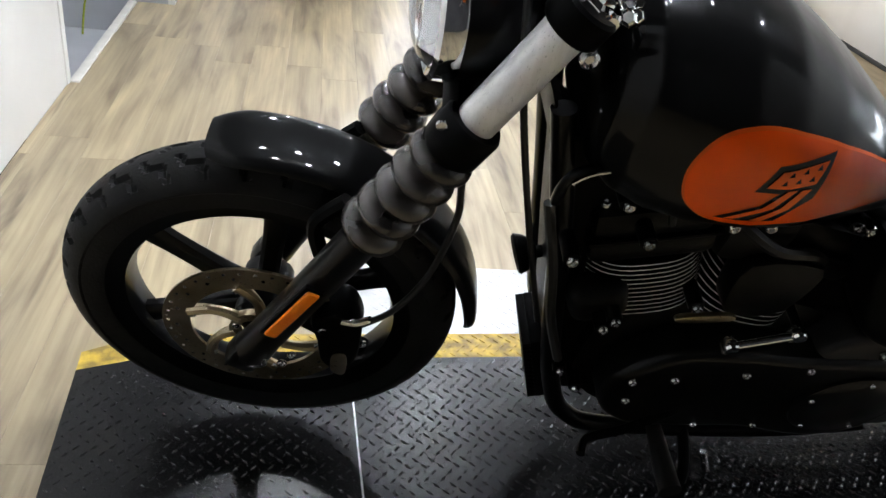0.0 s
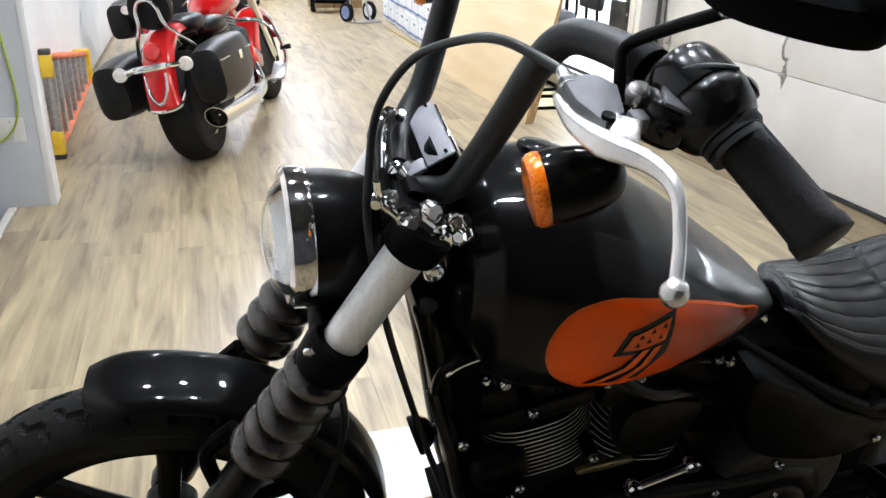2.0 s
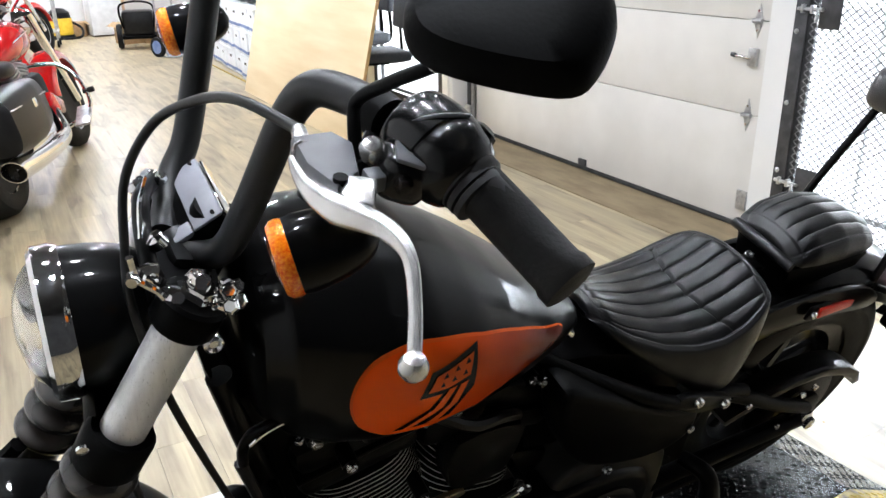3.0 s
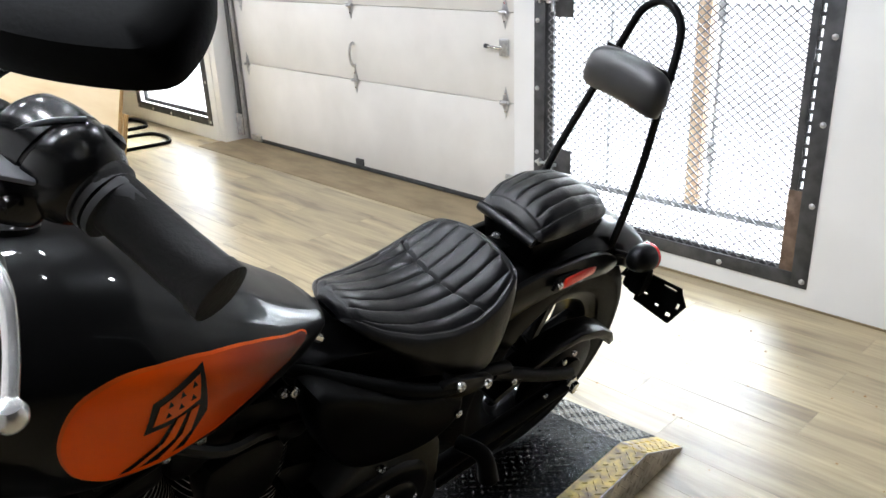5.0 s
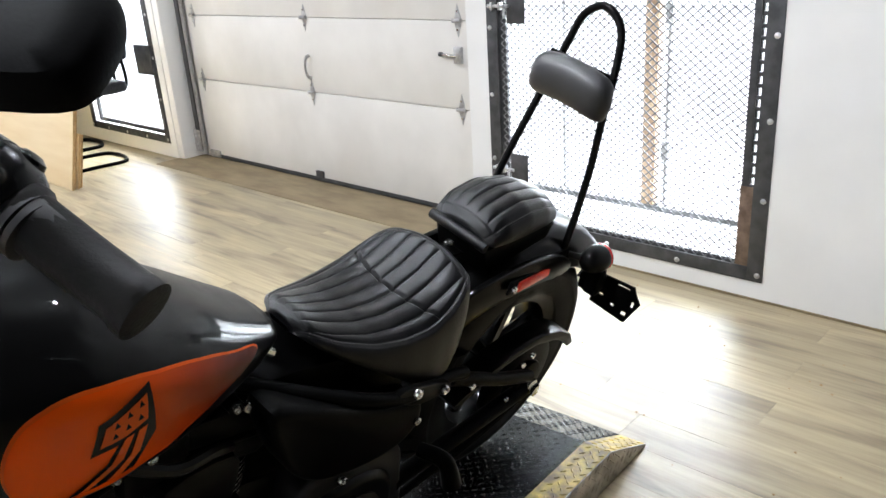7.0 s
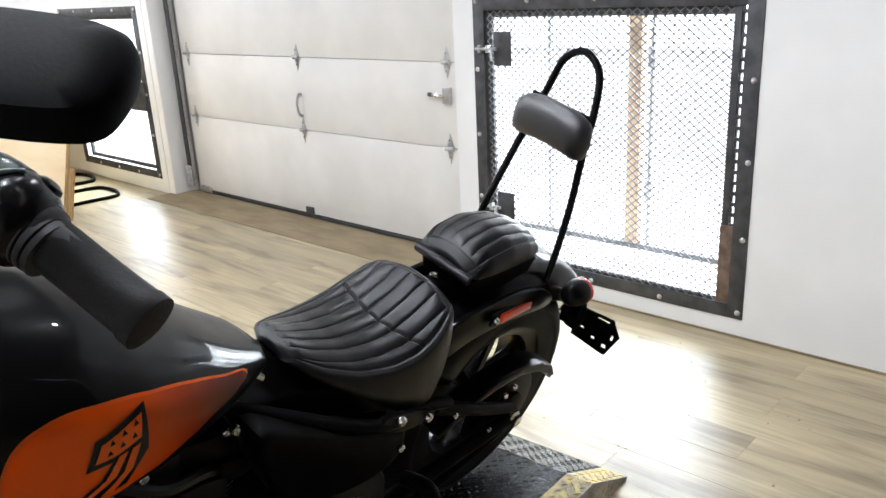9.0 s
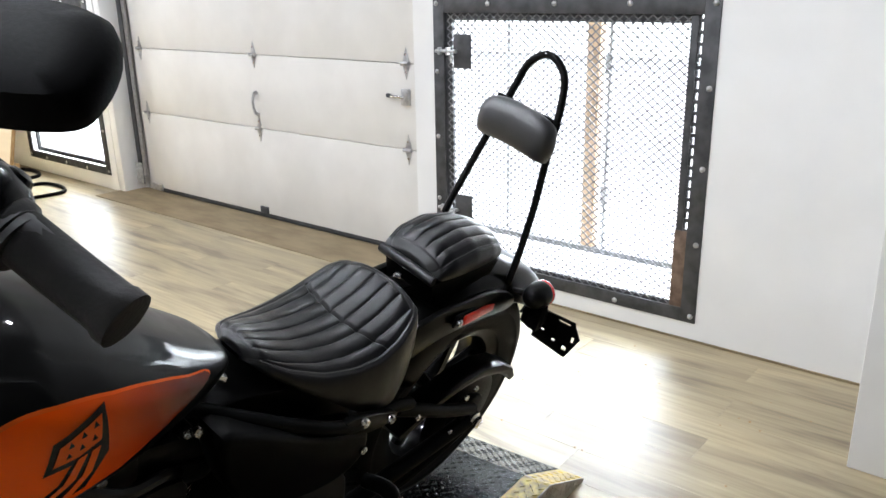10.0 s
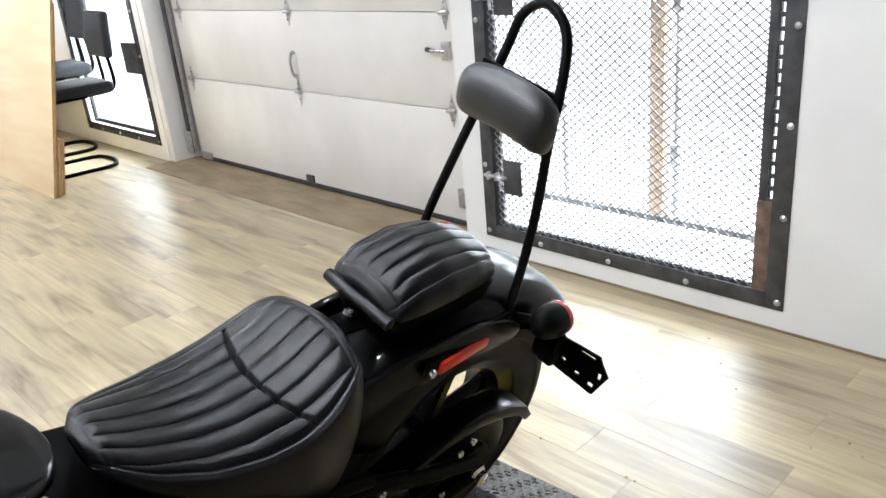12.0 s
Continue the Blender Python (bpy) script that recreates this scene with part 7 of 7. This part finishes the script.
def generator():
    g = thing("wheeled_generator", "dark wheeled generator beside cardboard boxes", "generator", pose(0.86, 10.60, 0, 0, 0, -10))
    part("body", rbox((0, 0, 0.36), (0.42, 0.40, 0.32), 0.04), bag_black, g)
    part("base", rbox((0, 0, 0.17), (0.46, 0.44, 0.05), 0.01), satin_black, g)
    part("handle", tube([(-0.2, -0.2, 0.3), (-0.2, -0.32, 0.62), (0.2, -0.32, 0.62), (0.2, -0.2, 0.3)], 0.014, 8), satin_black, g)
    for s in (-1, 1):
        w = part("wheel", lathe([(0.09, -0.03), (0.16, -0.035), (0.17, 0), (0.16, 0.035), (0.09, 0.03)], Matrix.Translation((0.27 * s, 0.05, 0.17)) @ Matrix.Rotation(radians(90), 4, "Y"), 26), tyre_rubber, g)
        part("rim", lathe([(0.02, -0.036), (0.10, -0.034), (0.10, 0.034), (0.02, 0.036)], Matrix.Translation((0.27 * s, 0.05, 0.17)) @ Matrix.Rotation(radians(90), 4, "Y"), 22), carton_white, w, "white wheel disc")


generator()


def card_box(w, d, h, m, label="open brown cardboard box on the floor"):
    g = thing("cardboard_box", label, "box", m, group="cardboard boxes")
    part("body", span(-w / 2, w / 2, -d / 2, d / 2, 0, h, 0.003), card, g)
    for s in (-1, 1):
        part("flap", rbox((s * (w / 2 + 0.05), 0, h - 0.02), (0.12, d * 0.96, 0.005), 0.001, Matrix.Rotation(radians(28 * s), 3, "Y")), card, g)
    return g


card_box(0.40, 0.34, 0.30, pose(0.86, 11.35, 0, 0, 0, 15))
card_box(0.34, 0.30, 0.22, pose(0.22, 12.9, 0, 0, 0, -20))
card_box(0.44, 0.36, 0.42, pose(1.20, 11.3, 0, 0, 0, 5))


def cabinet(m):
    g = thing("metal_cabinet", "pale metal cabinet with a round badge on its side", "cabinet", m)
    part("body", span(-0.25, 0.25, -0.22, 0.22, 0.02, 1.1, 0.008), carton_white, g)
    part("door", span(-0.235, 0.235, -0.232, -0.221, 0.06, 1.06, 0.004), carton_white, g)
    part("badge", lathe([(0.11, 0), (0.11, 0.003), (0.085, 0.004), (0.001, 0.004)], axis_matrix((0.02, -0.233, 0.72), (0, -1, 0)), 30), red_glass, g, "round red badge")
    for x in (-0.2, 0.2):
        part("foot", rod((x, 0, 0), (x, 0, 0.03), 0.02, seg=8), seal_rubber, g)


cabinet(pose(0.66, 12.75, 0, 0, 0, 6))


def shop_vacuum():
    g = thing("shop_vacuum", "yellow and black shop vacuum", "vacuum", pose(-0.02, 12.6, 0))
    part("drum", lathe([(0.16, 0.05), (0.18, 0.07), (0.18, 0.30), (0.17, 0.32)], Matrix.Identity(4), 24), ladder_yellow, g)
    part("head", lathe([(0.17, 0.32), (0.16, 0.40), (0.08, 0.46), (0.001, 0.47)], Matrix.Identity(4), 24), bag_black, g)
    part("base", lathe([(0.19, 0.0), (0.20, 0.02), (0.19, 0.06), (0.1, 0.06)], Matrix.Identity(4), 20), bag_black, g)
    part("hose", tube([(0.17, 0, 0.25), (0.30, -0.1, 0.15), (0.25, -0.3, 0.04), (0.0, -0.35, 0.03)], 0.02, 8), bag_black, g)


shop_vacuum()


def platform_cart():
    g = thing("platform_cart", "grey steel cart on black castors", "cart", pose(-0.42, 11.6, 0, 0, 0, -8))
    part("tray", rbox((0, 0, 0.22), (0.60, 0.40, 0.03), 0.006), galv, g)
    part("shelf", rbox((0, 0, 0.72), (0.60, 0.40, 0.03), 0.006), galv, g)
    for sx in (-1, 1):
        for sy in (-1, 1):
            part("post", rod((0.28 * sx, 0.18 * sy, 0.08), (0.28 * sx, 0.18 * sy, 0.80), 0.014, seg=8), galv, g)
            part("castor", lathe([(0.02, -0.015), (0.05, -0.014), (0.05, 0.014), (0.02, 0.015)], Matrix.Translation((0.28 * sx, 0.18 * sy, 0.05)) @ Matrix.Rotation(radians(90), 4, "Y"), 16), tyre_rubber, g)


platform_cart()
tagged(part("timber_board", span(0.98, 1.02, 12.9, 13.3, 0, 1.9, 0.002), wood_post, None, "brown board standing against the back wall"), category="board")


# ceiling lamps
def ceiling_lamp(lx, ly):
    g = thing("ceiling_lamp", "round flush ceiling lamp", "lamp", pose(lx, ly, CEIL), group="ceiling lamps")
    part("housing", lathe([(0.09, -0.002), (0.09, -0.024), (0.075, -0.03), (0.068, -0.024)], Matrix.Identity(4), 28), white_paint, g)
    part("diffuser", lathe([(0.066, -0.026), (0.064, -0.022), (0.001, -0.020)], Matrix.Identity(4), 24), lamp_glow, g)
    return g


lamp0 = ceiling_lamp(*LAMPS[0][:2])
for lx, ly, watts in LAMPS[1:]:
    copy_thing(lamp0, pose(lx, ly, CEIL))

# small litter on the floor
rng3 = random.Random(11)
vs, fs = [], []
for i in range(70):
    x_, y_ = rng3.uniform(0.8, 1.93), rng3.uniform(-1.35, 0.9)
    s_ = rng3.uniform(0.002, 0.006)
    k = len(vs)
    vs += [(x_ - s_, y_ - s_ * 0.7, 0.0004), (x_ + s_, y_ - s_ * 0.5, 0.0004), (x_ + s_ * 0.6, y_ + s_, 0.0004), (x_ - s_ * 0.5, y_ + s_ * 0.8, 0.0004), (x_, y_, s_ * 0.9)]
    fs += [(k, k + 1, k + 4), (k + 1, k + 2, k + 4), (k + 2, k + 3, k + 4), (k + 3, k, k + 4)]
tagged(loose_mesh("floor_litter", vs, fs, card, None, "crumbs and grit scattered on the floor", "stuff"), category="litter")


# ---- floor planks, each a piece of the floor ----
PW, PL = 0.152, 1.22


def plank_mesh():
    me = bpy.data.meshes.new("plank")
    w, l, z0, z1, b = PW / 2 - 0.0003, PL / 2 - 0.0003, -0.006, 0.0, 0.0003
    vs = [(-w, -l, z0), (w, -l, z0), (w, l, z0), (-w, l, z0), (-w, -l, z1 - b), (w, -l, z1 - b), (w, l, z1 - b), (-w, l, z1 - b),
          (-w + b, -l + b, z1), (w - b, -l + b, z1), (w - b, l - b, z1), (-w + b, l - b, z1)]
    fs = [(0, 1, 5, 4), (1, 2, 6, 5), (2, 3, 7, 6), (3, 0, 4, 7), (4, 5, 9, 8), (5, 6, 10, 9), (6, 7, 11, 10), (7, 4, 8, 11), (8, 9, 10, 11)]
    me.from_pydata(vs, [], fs)
    me.materials.append(plank_vinyl)
    return me, vs, fs


plank_me, plank_vs, plank_fs = plank_mesh()
rng = random.Random(5)
far_vs, far_fs = [], []
x = -2.0 + PW / 2
while x < WX + 0.06:
    y = SOUTH + PL / 2 - rng.random() * PL
    while y < NORTH + 0.4:
        if y + PL / 2 < SOUTH or y - PL / 2 > NORTH:
            pass
        elif -1.2 < y < 7.6:
            ob = new("plank", plank_me)
            ob.location = (x, y, 0)
            ob.parent = floor
        else:
            k = len(far_vs)
            far_vs += [(a + x, min(max(b + y, SOUTH - 0.02), NORTH + 0.02), c) for a, b, c in plank_vs]
            far_fs += [tuple(i + k for i in f) for f in plank_fs]
        y += PL
    x += PW
# cut strips along the west wall
for k in range(3):
    ob = new("plank", plank_me)
    ob.matrix_world = Matrix.Translation((-2.021, -1.15 + k * PL, 0)) @ Matrix.Diagonal((0.042 / PW, 1, 1, 1))
    ob.parent = floor
loose_mesh("far_flooring", far_vs, far_fs, plank_vinyl, floor, kind="stuff")


# ---- raised bars of the stand's plate: those under the front wheel as pieces, the rest in one ----
def bar_mesh(turn):
    me = bpy.data.meshes.new("tread_bar")
    vs, fs = tread_bumps(0, 0.019, 0, 0.019, lambda q: 0.0)
    cx, cy = sum(v[0] for v in vs[:4]) / 4, sum(v[1] for v in vs[:4]) / 4
    me.from_pydata([(v[0] - cx, (v[1] - cy) * turn, v[2]) for v in vs[:6]], [], [f if turn > 0 else f[::-1] for f in fs[:6]])
    me.materials.append(tread_worn)
    return me


bars = [bar_mesh(1), bar_mesh(-1)]
step = 0.0225 * 0.7071
x = -1.550 + 0.010
row_ = 0
while x < -1.005:
    y = -0.640 + (step if row_ % 2 else 0)
    turn_ = row_
    while y < -0.335:
        ob = new("tread_bar", bars[turn_ % 2])
        ob.location = (x, y, 0.1)
        ob.parent = stand
        y += 2 * step
        turn_ += 1
    x += step
    row_ += 1
vs, fs = tread_bumps(-1.550, -0.997, -1.060, -0.648, lambda q: 0.1)
loose_mesh("tread_relief", vs, fs, tread_worn, stand, kind="stuff")
